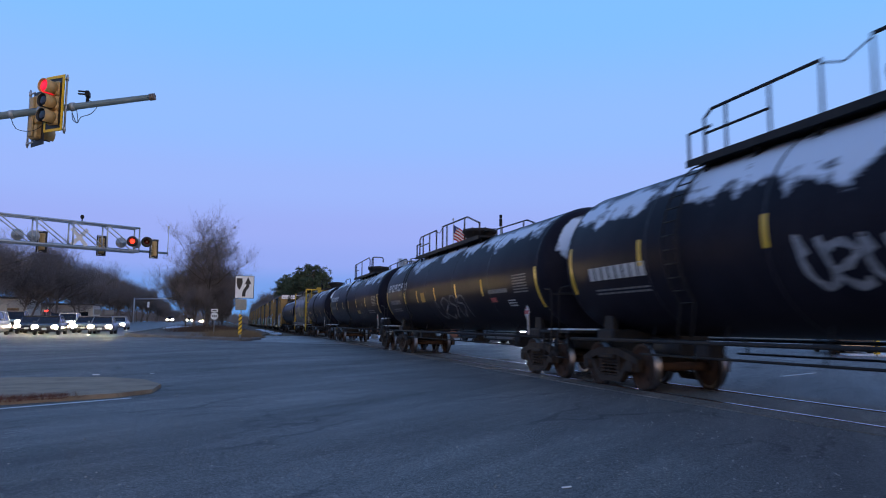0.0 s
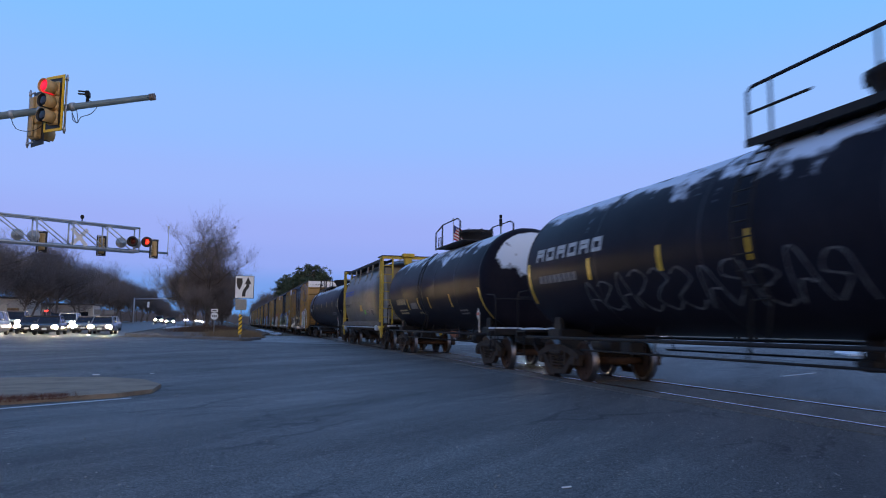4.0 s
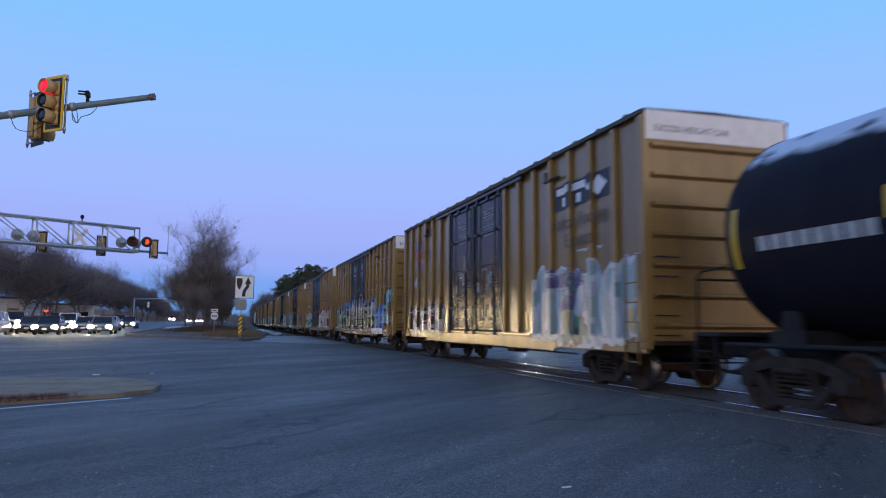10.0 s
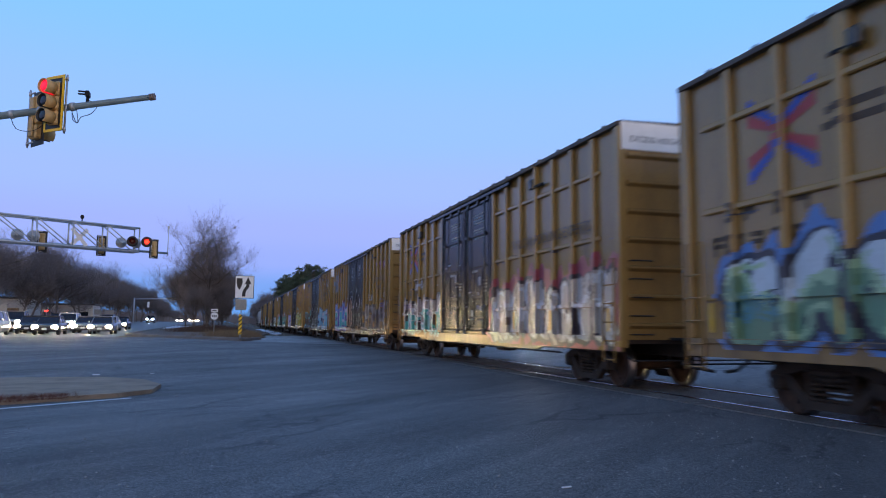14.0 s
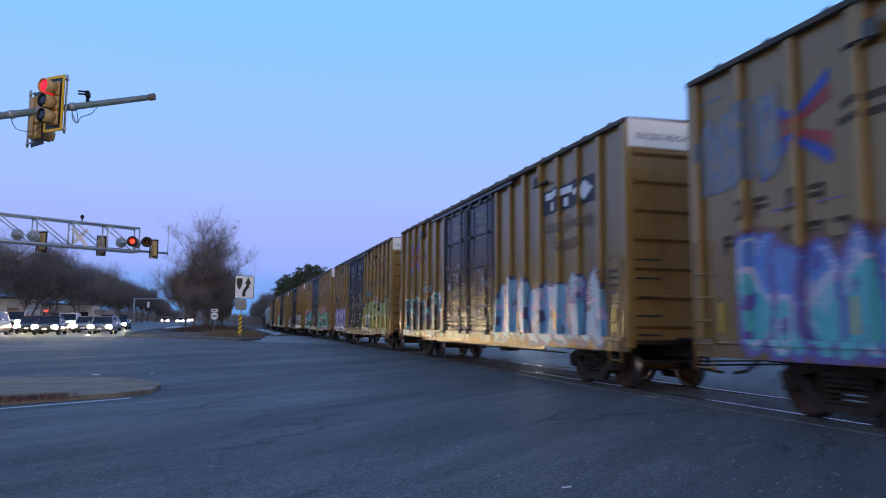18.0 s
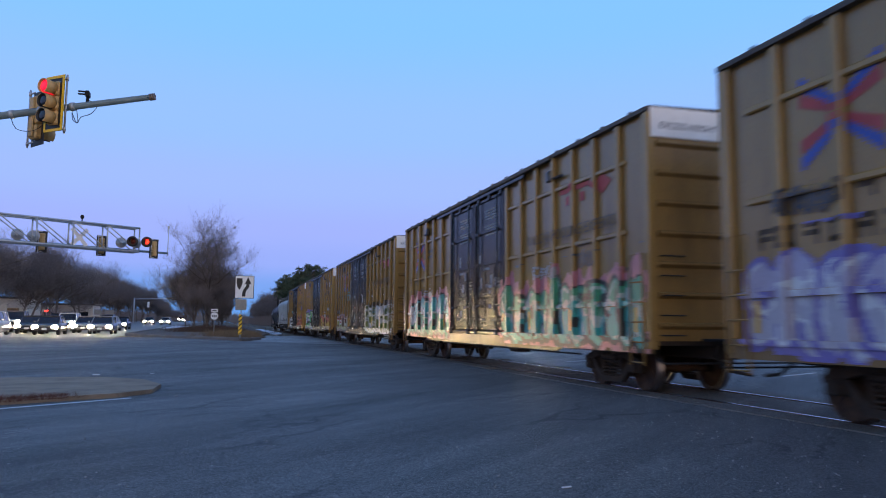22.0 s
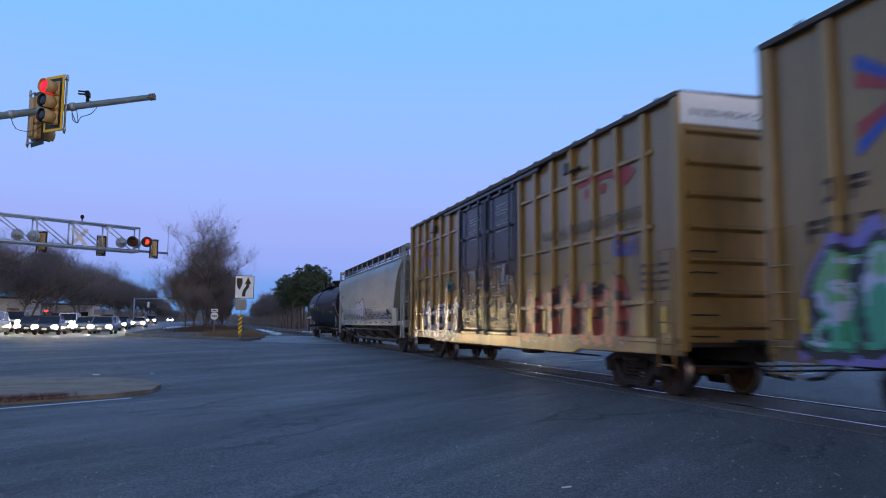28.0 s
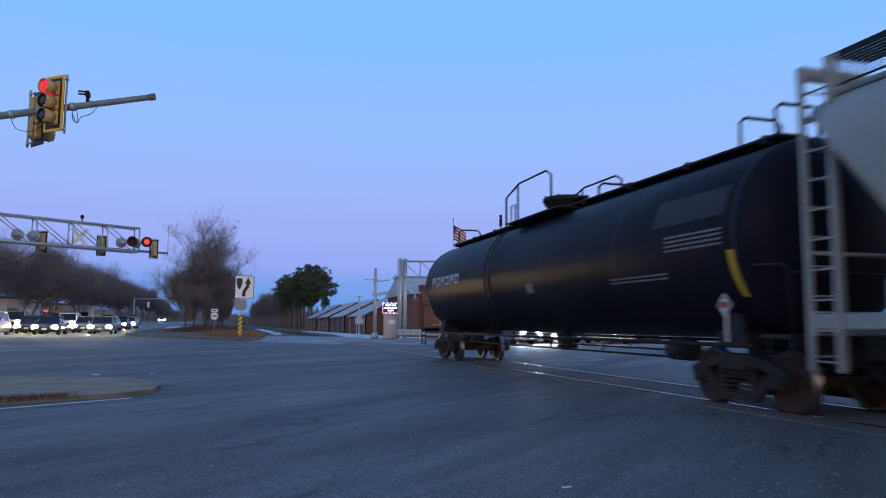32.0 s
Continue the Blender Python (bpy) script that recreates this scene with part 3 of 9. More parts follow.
    for i in range(2600):
        t = random.random()
        x, y = -6.0 + 3.6 * t + random.gauss(0, 0.10), 11.15 + 2.25 * t + random.gauss(0, 0.12)
        x -= 0.1 * random.random()
        hgt = random.uniform(0.05, 0.20) * (1.1 - 0.6 * t)
        z = 0.03
        dx, dy = random.gauss(0, 0.06), random.gauss(0, 0.06)
        g.poly([(x - 0.006, y, z), (x + 0.006, y, z), (x + dx, y + dy, z + hgt)])
    lone("weeds", g, surface("dead_red_weeds", (0.15, 0.06, 0.04), (0.09, 0.04, 0.03), 4, 0.95), "dead brown weeds along the island edge", "weeds", kind="stuff")


build_ground()
build_rails()
build_paving()


# ---- traffic signals ----
def signal_head(name, label, m, lit=None, face=SIGNAL_YELLOW, plate=True, group="traffic signals", scale=1.0):
    """A three-lamp signal that faces its own -y; origin at the middle."""
    t = thing(name, label, "traffic signal", m @ Matrix.Scale(scale, 4), group)
    g = Geo()
    for k in (-1, 0, 1):
        g.box((0, 0.02, k * 0.355), (0.34, 0.22, 0.35), b=0.04)
    g.box((0, 0.15, 0), (0.2, 0.05, 0.98), b=0.02)
    part("housing", g, SIGNAL_TAN, t)
    if plate:
        g = Geo()
        w, h = 0.62, 1.36
        for x0, x1, z0, z1 in ((-w / 2, -0.17, -h / 2, h / 2), (0.17, w / 2, -h / 2, h / 2), (-0.17, 0.17, 0.53, h / 2), (-0.17, 0.17, -h / 2, -0.53)):
            g.box(((x0 + x1) / 2, -0.02, (z0 + z1) / 2), (x1 - x0, 0.012, z1 - z0))
        part("backplate", g, SIGN_BLACK, t, "black backplate")
        if face:
            g = Geo()
            for x0, x1, z0, z1 in ((-w / 2, -w / 2 + 0.065, -h / 2, h / 2), (w / 2 - 0.065, w / 2, -h / 2, h / 2), (-w / 2 + 0.065, w / 2 - 0.065, h / 2 - 0.065, h / 2), (-w / 2 + 0.065, w / 2 - 0.065, -h / 2, -h / 2 + 0.065)):
                g.box(((x0 + x1) / 2, -0.02, (z0 + z1) / 2), (x1 - x0, 0.03, z1 - z0), b=0.004)
            part("plate_border", g, face, t, "bright yellow border")
    for k in (-1, 0, 1):
        g = Geo()
        n = 18
        base = len(g.v)
        for i in range(n + 1):
            a = math.radians(-68 + 316 * i / n)
            for y, r in ((-0.08, 0.165), (-0.36, 0.172), (-0.36, 0.160), (-0.08, 0.153)):
                g.v.append((r * math.cos(a), y, k * 0.355 + r * math.sin(a)))
        for i in range(n):
            for j in range(4):
                q = (j + 1) % 4
                g.face([base + i * 4 + j, base + i * 4 + q, base + i * 4 + 4 + q, base + i * 4 + 4 + j], 1 if j == 2 else 0, j in (0, 2))
        # inner wall is tan only on the lit visor, to carry the red glow
        part("visor", g, [SIGNAL_TAN, SIGNAL_TAN if lit == k else SIGN_BLACK], t)
        # lens reaches the visor mouth, standing in for glow that fills the visor
        g = Geo()
        g.lathe([(-0.34, 0.02), (-0.335, 0.08), (-0.32, 0.13), (-0.295, 0.15), (-0.05, 0.15)], (0, 0, k * 0.355), 1, 20)
        on = lit == k
        part("lens", g, SIGNAL_RED if on else LENS_OFF, t, "lit red lens" if on else "dark lens")
    g = Geo()
    g.cyl((0.24, 0.1, -0.72), (0.24, 0.1, 0.72), 0.024, n=10)
    for z in (-0.62, 0.62):
        g.box((0.12, 0.1, z), (0.26, 0.04, 0.04), b=0.01)
        g.cyl((0.24, 0.1, z - 0.05), (0.24, 0.1, z + 0.05), 0.036, n=10)
    part("mounting_bracket", g, BRACKET, t, "pale aluminium mounting pole")
    return t


def build_near_signal():
    arm = thing("signal_mast", "grey-green tapered steel signal mast arm", "signal mast")
    a, b = Vector((-12.6, 20.4, 4.78)), Vector((-1.80, 17.04, 6.235))
    d = (b - a).normalized()
    g = Geo()
    g.cyl(a, b, 0.125, 0.064, 20)
    part("arm", g, GREEN_STEEL, arm)
    g = Geo()
    g.cyl(b - d * 0.02, b + d * 0.09, 0.078, 0.078, 20)
    part("end_cap", g, surface("rusty_cap", (0.20, 0.15, 0.13), (0.15, 0.12, 0.1), 6, 0.7), arm)
    g = Geo()
    z0 = rise(-12.6, 20.4) - 0.1
    g.cyl((-12.6, 20.4, z0), (-12.6, 20.4, 6.2), 0.17, 0.13, 20)
    g.cyl((-12.6, 20.4, z0), (-12.6, 20.4, z0 + 0.2), 0.32, 0.28, 20)
    part("pole", g, GREEN_STEEL, arm)
    p = a + d * ((Vector((-3.8, 17.65, 6.0)) - a).dot(d))
    g = Geo()
    q = p + d * 0.68
    g.cyl(q + Vector((0, 0, -0.02)), q + Vector((0, 0, 0.22)), 0.035, n=8)
    g.box(q + Vector((0, 0, 0.24)), (0.09, 0.2, 0.14), b=0.02)
    g.box(q + Vector((-0.12, 0, 0.30)), (0.16, 0.06, 0.03), b=0.01)
    g.box(q + Vector((-0.12, 0, 0.24)), (0.16, 0.06, 0.03), b=0.01)
    part("detector_camera", g, BLACK, arm, "small dark detector on the arm")
    r = p - d * 1.05
    low = Vector((0, -0.05, 0))
    for pts in ([q + Vector((0.02, -0.02, 0.1)), q + Vector((0.22, -0.04, 0.02)), q + Vector((0.1, -0.05, -0.2)), q + Vector((-0.1, -0.06, -0.30)), p + d * 0.48 + low + Vector((0, 0, -0.40)), p + d * 0.36 + low + Vector((0, 0, -0.15))],
                [p + d * 0.34, p + d * 0.38 + low + Vector((0, 0, -0.30)), p + d * 0.50 + low + Vector((0, 0, -0.38)), p + d * 0.46 + low + Vector((0, 0, -0.1))],
                [r, r + Vector((0.15, -0.05, -0.32)), r + d * 0.55 + low + Vector((0, 0, -0.45)), r + d * 0.85 + low + Vector((0, 0, -0.3))]):
        part("cable", Geo().tube(smooth_path(pts, 3), 0.008, 5), BLACK, arm)
    for s in (0.36, -1.0, -0.35):
        c = p + d * s
        part("arm_clamp", Geo().cyl(c - d * 0.05, c + d * 0.05, 0.098, 0.095, 16), GALV, arm)
    signal_head("traffic_signal", "yellow-bordered traffic signal with its red lamp lit", pose(-3.80, 17.5, 6.03, 0, 0, -40), 1, scale=0.92)
    signal_head("traffic_signal", "tan traffic signal seen from behind its dark backplate", pose(-4.23, 17.98, 5.80, 0, 0, 128), None, None, scale=0.92)


build_near_signal()

FLASHERS = []


def flasher(m, parent_label, active):
    """A crossing flasher that faces its own -y: round background, hood and a lens that turns from its lit to its dark side."""
    t = thing("crossing_flasher", parent_label, "crossing light", m, "crossing lights on the cantilever")
    g = Geo()
    g.lathe([(-0.02, 0.16), (-0.02, 0.27), (-0.005, 0.285), (0.02, 0.285), (0.02, 0.10), (0.2, 0.09), (0.24, 0.03)], (0, 0, 0), 1, 28)
    part("background_disc", g, SIGN_BLACK if active else GALV, t, "black round background disc" if active else "grey back of the round disc")
    g = Geo()
    n = 20
    for i in range(n + 1):
        a = math.radians(-20 + 220 * i / n)
        for y, r in ((-0.02, 0.185), (-0.34, 0.195), (-0.34, 0.182), (-0.02, 0.172)):
            g.v.append((r * math.cos(a), y, r * math.sin(a)))
    for i in range(n):
        for j in range(4):
            q = (j + 1) % 4
            g.face([i * 4 + j, i * 4 + q, i * 4 + 4 + q, i * 4 + 4 + j], 0, j in (0, 2))
    part("hood", g, SIGN_BLACK, t)
    g = Geo()
    g.lathe([(-0.012, 0.02), (-0.010, 0.125), (0.0, 0.13)], (0, 0, 0), 1, 24, mat=0)
    g.lathe([(0.0, 0.13), (0.010, 0.125), (0.012, 0.02)], (0, 0, 0), 1, 24, mat=1)
    lens = part("lens", g, [RED_ON if active else RED_OFF, RED_OFF], t, "red flashing lens", at=pose(0, -0.03, 0))
    if active:
        FLASHERS.append(lens)
    return t


def truss(label, a, b, mast_at, mast_top, mats=None, z0=5.14, z1=6.42, bays=9, mast_r=0.19):
    """A box truss over the road from the mast at a to its free end at b."""
    mats = mats or GALV
    t = thing("signal_cantilever", label, "signal cantilever", group="crossing cantilevers")
    a, b = Vector(a), Vector(b)
    d = (b - a).normalized()
    nrm = Vector((-d.y, d.x, 0)) * 0.3
    for s in (-1, 1):
        for z in (z0, z1):
            g = Geo()
            g.cyl(a + nrm * s + Vector((0, 0, z)), b + nrm * s + Vector((0, 0, z)), 0.065 if z == z0 else 0.055, n=10)
            part("chord", g, mats, t)
    for i in range(bays + 1):
        p = a + (b - a) * (i / bays)
        g = Geo()
        for s in (-1, 1):
            g.cyl(p + nrm * s + Vector((0, 0, z0)), p + nrm * s + Vector((0, 0, z1)), 0.04, n=8)
        g.cyl(p + nrm + Vector((0, 0, z1)), p - nrm + Vector((0, 0, z1)), 0.03, n=6)
        g.cyl(p + nrm + Vector((0, 0, z0)), p - nrm + Vector((0, 0, z0)), 0.03, n=6)
        part("frame_post", g, mats, t)
        if i < bays:
            p2 = a + (b - a) * ((i + 1) / bays)
            g = Geo()
            for s in (-1, 1):
                g.cyl(p + nrm * s + Vector((0, 0, z1)), p2 + nrm * s + Vector((0, 0, z0)), 0.028, n=6)
            part("diagonal", g, mats, t)
    g = Geo()
    x, y = mast_at
    zb = rise(x, y) - 0.05
    for o in (-0.2, 0.22):
        g.cyl((x + d.x * o, y + d.y * o, zb), (x + d.x * o, y + d.y * o, mast_top), mast_r, n=16)
    for z in spaced(zb + 0.6, mast_top - 0.2, 5):
        g.box((x, y, z), (0.5, 0.16, 0.1))
    g.box((x, y, zb + 0.05), (1.0, 0.8, 0.16), b=0.03)
    part("mast", g, mats, t)
    g = Geo()
    for z in spaced(zb + 0.4, mast_top - 0.4, 18):
        g.cyl((x - 0.5, y - 0.25, z), (x - 0.5, y - 0.6, z), 0.015, n=5)
    for yy in (-0.25, -0.6):
        g.cyl((x - 0.5, y + yy, zb + 0.3), (x - 0.5, y + yy, mast_top), 0.02, n=5)
    part("mast_ladder", g, mats, t)
    return t


def build_cantilever():
    a, b = Vector((-18.0, 34.55, 0)), Vector((-4.87, 42.75, 0))
    d = (b - a).normalized()
    nrm = Vector((-d.y, d.x, 0))
    truss("grey galvanised crossing-signal cantilever over the highway", a, b, (-18.0, 34.55), 6.9)
    face = math.degrees(math.atan2(d.y, d.x))
    def on(px, py, off=0.0):
        return Vector((px, py, 0)) - nrm * off
    for x, y, z, act in ((-5.25, 42.53, 5.66, True), (-4.57, 42.95, 5.70, True)):
        p = on(x, y, 0.45)
        flasher(pose(p.x, p.y, z, 0, 0, 5), "black crossing flasher with a flashing red lens", act)
        p = on(x, y, -0.25)
        flasher(pose(p.x - 0.25, p.y, z - 0.03, 0, 0, 190), "black crossing flasher facing up the highway", False)
    for x, y, z in ((-9.74, 39.71, 5.58), (-9.12, 40.09, 5.58)):
        p = on(x, y, -0.5)
        flasher(pose(p.x, p.y, z, 0, 0, 185), "black crossing flasher seen from behind", False)
    c = thing("crossbuck", "pale crossbuck sign seen from its bare back", "sign", pose(*on(-7.28, 41.25, -0.42).to_tuple()[:2], 5.72, 0, 0, face))
    for s in (-1, 1):
        g = Geo()
        g.box((0, 0.01 * s, 0), (1.16, 0.012, 0.2), b=0.003, rot=Matrix.Rotation(s * radians(48), 3, "Y"))
        part("blade", g, WHITE, c)
    # bell and lamp on top of the truss
    g = Geo()
    g.cyl((0, 0, 0), (0, 0, 0.22), 0.03, n=8)
    g.lathe([(0.2, 0.05), (0.24, 0.09), (0.34, 0.09), (0.40, 0.05)], (0, 0, 0), 2, 14)
    lone("warning_bell", g, BLACK, "dark warning bell on top of the truss", "bell", pose(-7.35, 41.2, 6.44))
    # traffic-signal arm behind the truss
    arm = thing("signal_mast", "long grey mast arm carrying three traffic signals", "signal mast")
    e = Vector((-2.89, 43.99, 5.33)) + nrm * 1.0
    s = Vector((-18.6, 34.2, 5.20)) + nrm * 1.0
    g = Geo()
    g.cyl(s, e, 0.13, 0.06, 14)
    part("arm", g, GREEN_STEEL, arm)
    g = Geo()
    g.cyl((s.x, s.y, rise(s.x, s.y) - 0.05), (s.x, s.y, 6.0), 0.17, 0.14, 16)
    part("pole", g, GREEN_STEEL, arm)
    g = Geo()
    g.cyl(e + Vector((0, 0, -0.15)), e + Vector((0, 0, 1.45)), 0.022, n=8)
    g.box(e + Vector((0, 0, 1.5)), (0.12, 0.12, 0.2), b=0.03)
    part("camera_stalk", g, GALV, arm, "thin stalk with a small dark camera")
    for x, y, z in ((-8.67, 40.37, 5.37), (-6.15, 41.95, 5.42), (-3.66, 43.50, 5.50)):
        p = Vector((x, y, 0)) + nrm * 0.85
        signal_head("traffic_signal", "traffic signal seen from behind its dark backplate", pose(p.x, p.y, z, 0, 0, face + 175), None, None, scale=0.8)


build_cantilever()


def build_signs():
    # keep-right sign on its post
    s = thing("road_sign", "white road sign with a black arrow on a steel post", "road sign", pose(0.85, 48.9, rise(0.85, 48.9) - 0.04, 0, 0, 4))
    k = 48.9 / 43.7
    g = Geo()
    g.box((0, 0, 1.9 * k), (0.055, 0.05, 3.8 * k), b=0.01)
    part("post", g, POST, s)
    w, h = 1.06 * k, 1.30 * k
    zc = 3.06 * k
    g = Geo()
    g.box((0.15, -0.05, zc), (w, 0.015, h), b=0.004)
    part("panel", g, WHITE, s, "white sign panel")
    fr = Geo()
    for x0, x1, z0, z1 in ((-w / 2, -w / 2 + 0.03, -h / 2, h / 2), (w / 2 - 0.03, w / 2, -h / 2, h / 2), (-w / 2, w / 2, h / 2 - 0.03, h / 2), (-w / 2, w / 2, -h / 2, -h / 2 + 0.03)):
        fr.box((0.15 + (x0 + x1) / 2, -0.06, zc + (z0 + z1) / 2), (x1 - x0, 0.006, z1 - z0))
    part("border", fr, SIGN_BLACK, s, "thin black border")
    a = Geo()
    def flat(pts):
        a.poly([(0.15 + x * w, -0.062, zc + z * h) for x, z in pts][::1])
    flat([(-0.42, 0.38), (-0.43, 0.20), (-0.38, 0.02), (-0.27, -0.14), (-0.16, 0.02), (-0.11, 0.20), (-0.12, 0.38)])
    part("island_symbol", a, SIGN_BLACK, s)
    a = Geo()
    flat([(0.18, 0.44), (0.0, 0.12), (0.10, 0.14), (0.26, 0.14), (0.37, 0.12)])
    flat([(0.10, 0.14), (0.08, 0.04), (0.25, -0.01), (0.26, 0.14)])
    flat([(0.08, 0.04), (-0.06, -0.12), (0.11, -0.15), (0.25, -0.01)])
    flat([(-0.06, -0.12), (-0.12, -0.30), (0.06, -0.30), (0.11, -0.15)])
    flat([(-0.12, -0.30), (-0.12, -0.42), (0.06, -0.42), (0.06, -0.30)])
    part("arrow", a, SIGN_BLACK, s)
    g = Geo()
    g.box((-0.02, 0.06, 2.05 * k), (0.62 * k, 0.015, 0.62 * k), b=0.004)
    part("lower_panel", g, POST, s, "bare back of a smaller sign")
    m = thing("hazard_marker", "yellow and black striped hazard marker", "hazard marker", pose(0.82, 48.8, rise(0.82, 48.8) - 0.04, 0, 0, 4))
    striped_marker(m, 0.21, 0.40, 1.66)
    m = thing("hazard_marker", "yellow and black striped hazard marker on the far island", "hazard marker", pose(27.3, 25.75, rise(27, 26), 0, 0, -40))
    striped_marker(m, 0.26, 0.1, 1.0)
    # route shield
    r = thing("road_sign", "white route shield on a thin post", "road sign", pose(-1.0, 63.0, rise(-1.0, 63) - 0.02, 0, 0, 3))
    g = Geo()
    g.cyl((0, 0, 0), (0, 0, 2.1), 0.035, n=8)
    part("post", g, POST, r)
    g = Geo()
    out = [(0.30 * math.cos(t) * (1.0 if math.sin(t) > 0 else 0.92), 1.55 + 0.30 * math.sin(t)) for t in [i * math.pi / 10 for i in range(20)]]
    k0 = len(g.v)
    g.v.extend([(x, -0.045, z) for x, z in out] + [(x, -0.03, z) for x, z in out])
    n = len(out)
    g.face(list(range(n))), g.face([n + i for i in reversed(range(n))])
    for i in range(n):
        g.face([i, n + i, n + (i + 1) % n, (i + 1) % n])
    part("shield", g, WHITE, r, "white round-shouldered shield")
    g = Geo()
    g.box((0, -0.04, 2.0), (0.52, 0.012, 0.24), b=0.003)
    part("direction_plate", g, WHITE, r)
    g = Geo()
    for dx in (-0.15, 0.0, 0.15):
        g.box((dx, -0.05, 1.55), (0.09, 0.006, 0.2))
    g.box((0, -0.05, 2.0), (0.34, 0.006, 0.08))
    tagged(part("legend_bar", g, SIGN_BLACK, r), kind="stuff")


def striped_marker(m, w, z0, z1):
    g = Geo()
    g.box((0, 0, (z0 + z1) / 2), (w, 0.02, z1 - z0), b=0.004)
    part("panel", g, SIGNAL_YELLOW, m)
    g = Geo()
    g.box((0, 0.04, z1 / 2), (0.05, 0.05, z1), b=0.01)
    part("post", g, POST, m)
    z = z0 - 0.1
    while z < z1 - 0.05:
        g = Geo()
        p = [(-w / 2, z + 0.02), (w / 2, z + 0.02 + w * 0.9), (w / 2, z + 0.13 + w * 0.9), (-w / 2, z + 0.13)]
        p = [(x, min(max(zz, z0), z1)) for x, zz in p]
        if max(q[1] for q in p) - min(q[1] for q in p) > 0.05:
            g.poly([(x, -0.0145, zz) for x, zz in p])
            part("stripe", g, SIGN_BLACK, m)
        z += 0.27


build_signs()


# ---- trees ----
def bare_tree(seed, height, spread=0.5, levels=5, dense=1.0, lean=0.0, girth=0.0145, clear=0.22, fine=0.006, stem=0.42):
    """Limbs and twigs of a leafless tree, as two meshes."""
    rnd = random.Random(seed)
    wood, twig = Geo(), Geo()
    def grow(p, d, length, r, lv):
        pts, rs = [p], [r]
        segs = 4 if lv == 0 else 3
        for i in range(segs):
            d = (d + Vector((rnd.gauss(0, 0.13), rnd.gauss(0, 0.13), rnd.gauss(0.05, 0.08)))).normalized()
            p = p + d * (length / segs)
            pts.append(p), rs.append(r * (1 - 0.38 * (i + 1) / segs))
        (wood if lv < 4 else twig).tube(pts, rs, 7 if lv < 2 else 4 if lv < 4 else 3)
        if lv >= levels:
            return
        kids = {0: 9, 1: 5, 2: 5, 3: 4}.get(lv, 3)
        kids = max(2, round(kids * dense))
        for k in range(kids):
            t = rnd.uniform(clear if lv == 0 else 0.2, 1.0)
            i = min(segs - 1, int(t * segs))
            q = pts[i].lerp(pts[i + 1], t * segs - i)
            side = Vector((rnd.gauss(0, 1), rnd.gauss(0, 1), rnd.gauss(0.35, 0.5))).normalized()
            nd = (d * (1 - spread) + side * spread * (1.25 if lv == 0 else 1.0) + Vector((0, 0, 0.12))).normalized()
            grow(q, nd, length * rnd.uniform(0.52, 0.78), max(fine, rs[i + 1] * 0.55), lv + 1)
    grow(Vector((0, 0, -0.2)), Vector((lean, 0, 1)).normalized(), height * stem, height * girth, 0)
    f = height / max(p[2] for p in twig.v)
    for q in (wood, twig):
        q.v = [(p[0] * f, p[1] * f, p[2] * f if p[2] > 0 else p[2]) for p in q.v]
    return wood.mesh("trunk", BARK), twig.mesh("crown", TWIG)


def plant(pair, name, label, category, x, y, size=1.0, turn=0.0, group="", dz=0.0):
    t = thing(name, label, category, Matrix.Translation((x, y, rise(x, y) + dz)) @ Matrix.Rotation(turn, 4, "Z"), group)
    part("trunk", pair[0], None, t).scale = (size, size, size)
    part("crown", pair[1], None, t).scale = (size, size, size)
    return t


def pine_tree(seed, height):
    rnd = random.Random(seed)
    wood, need = Geo(), Geo()
    top = Vector((rnd.gauss(0, 0.3), rnd.gauss(0, 0.3), height))
    wood.tube([Vector((0, 0, -0.2)), Vector((0.1, 0, height * 0.4)), top * 0.75, top], [0.22, 0.18, 0.12, 0.03], 8)
    for k in range(64):
        t = rnd.uniform(0.44, 1.0)
        base = Vector((0.1, 0, 0)).lerp(top, t)
        reach = height * (0.06 + 0.24 * math.sin(math.pi * min(1, (1.06 - t) / 0.62)) ** 0.8) * rnd.uniform(0.55, 1.1)
        a = rnd.uniform(0, 6.283)
        tip = base + Vector((math.cos(a) * reach, math.sin(a) * reach, rnd.uniform(0.0, 0.35) * reach))
        wood.tube([base, base.lerp(tip, 0.6) + Vector((0, 0, 0.05)), tip], [0.045, 0.03, 0.012], 4)
        for c in range(5):
            q = base.lerp(tip, rnd.uniform(0.35, 1.05)) + Vector((rnd.gauss(0, 0.28), rnd.gauss(0, 0.28), rnd.gauss(0.1, 0.2)))
            s = rnd.uniform(0.45, 0.8)
            for n in range(20):
                v = Vector((rnd.gauss(0, 1), rnd.gauss(0, 1), rnd.gauss(0.15, 0.7))).normalized() * s * rnd.uniform(0.6, 1.1)
                w = v.cross(Vector((rnd.gauss(0, 1), rnd.gauss(0, 1), rnd.gauss(0, 1)))).normalized() * 0.085
                need.poly([q + v * 0.15 - w, q + v * 0.15 + w, q + v])
    return wood.mesh("trunk", BARK), need.mesh("crown", NEEDLE)


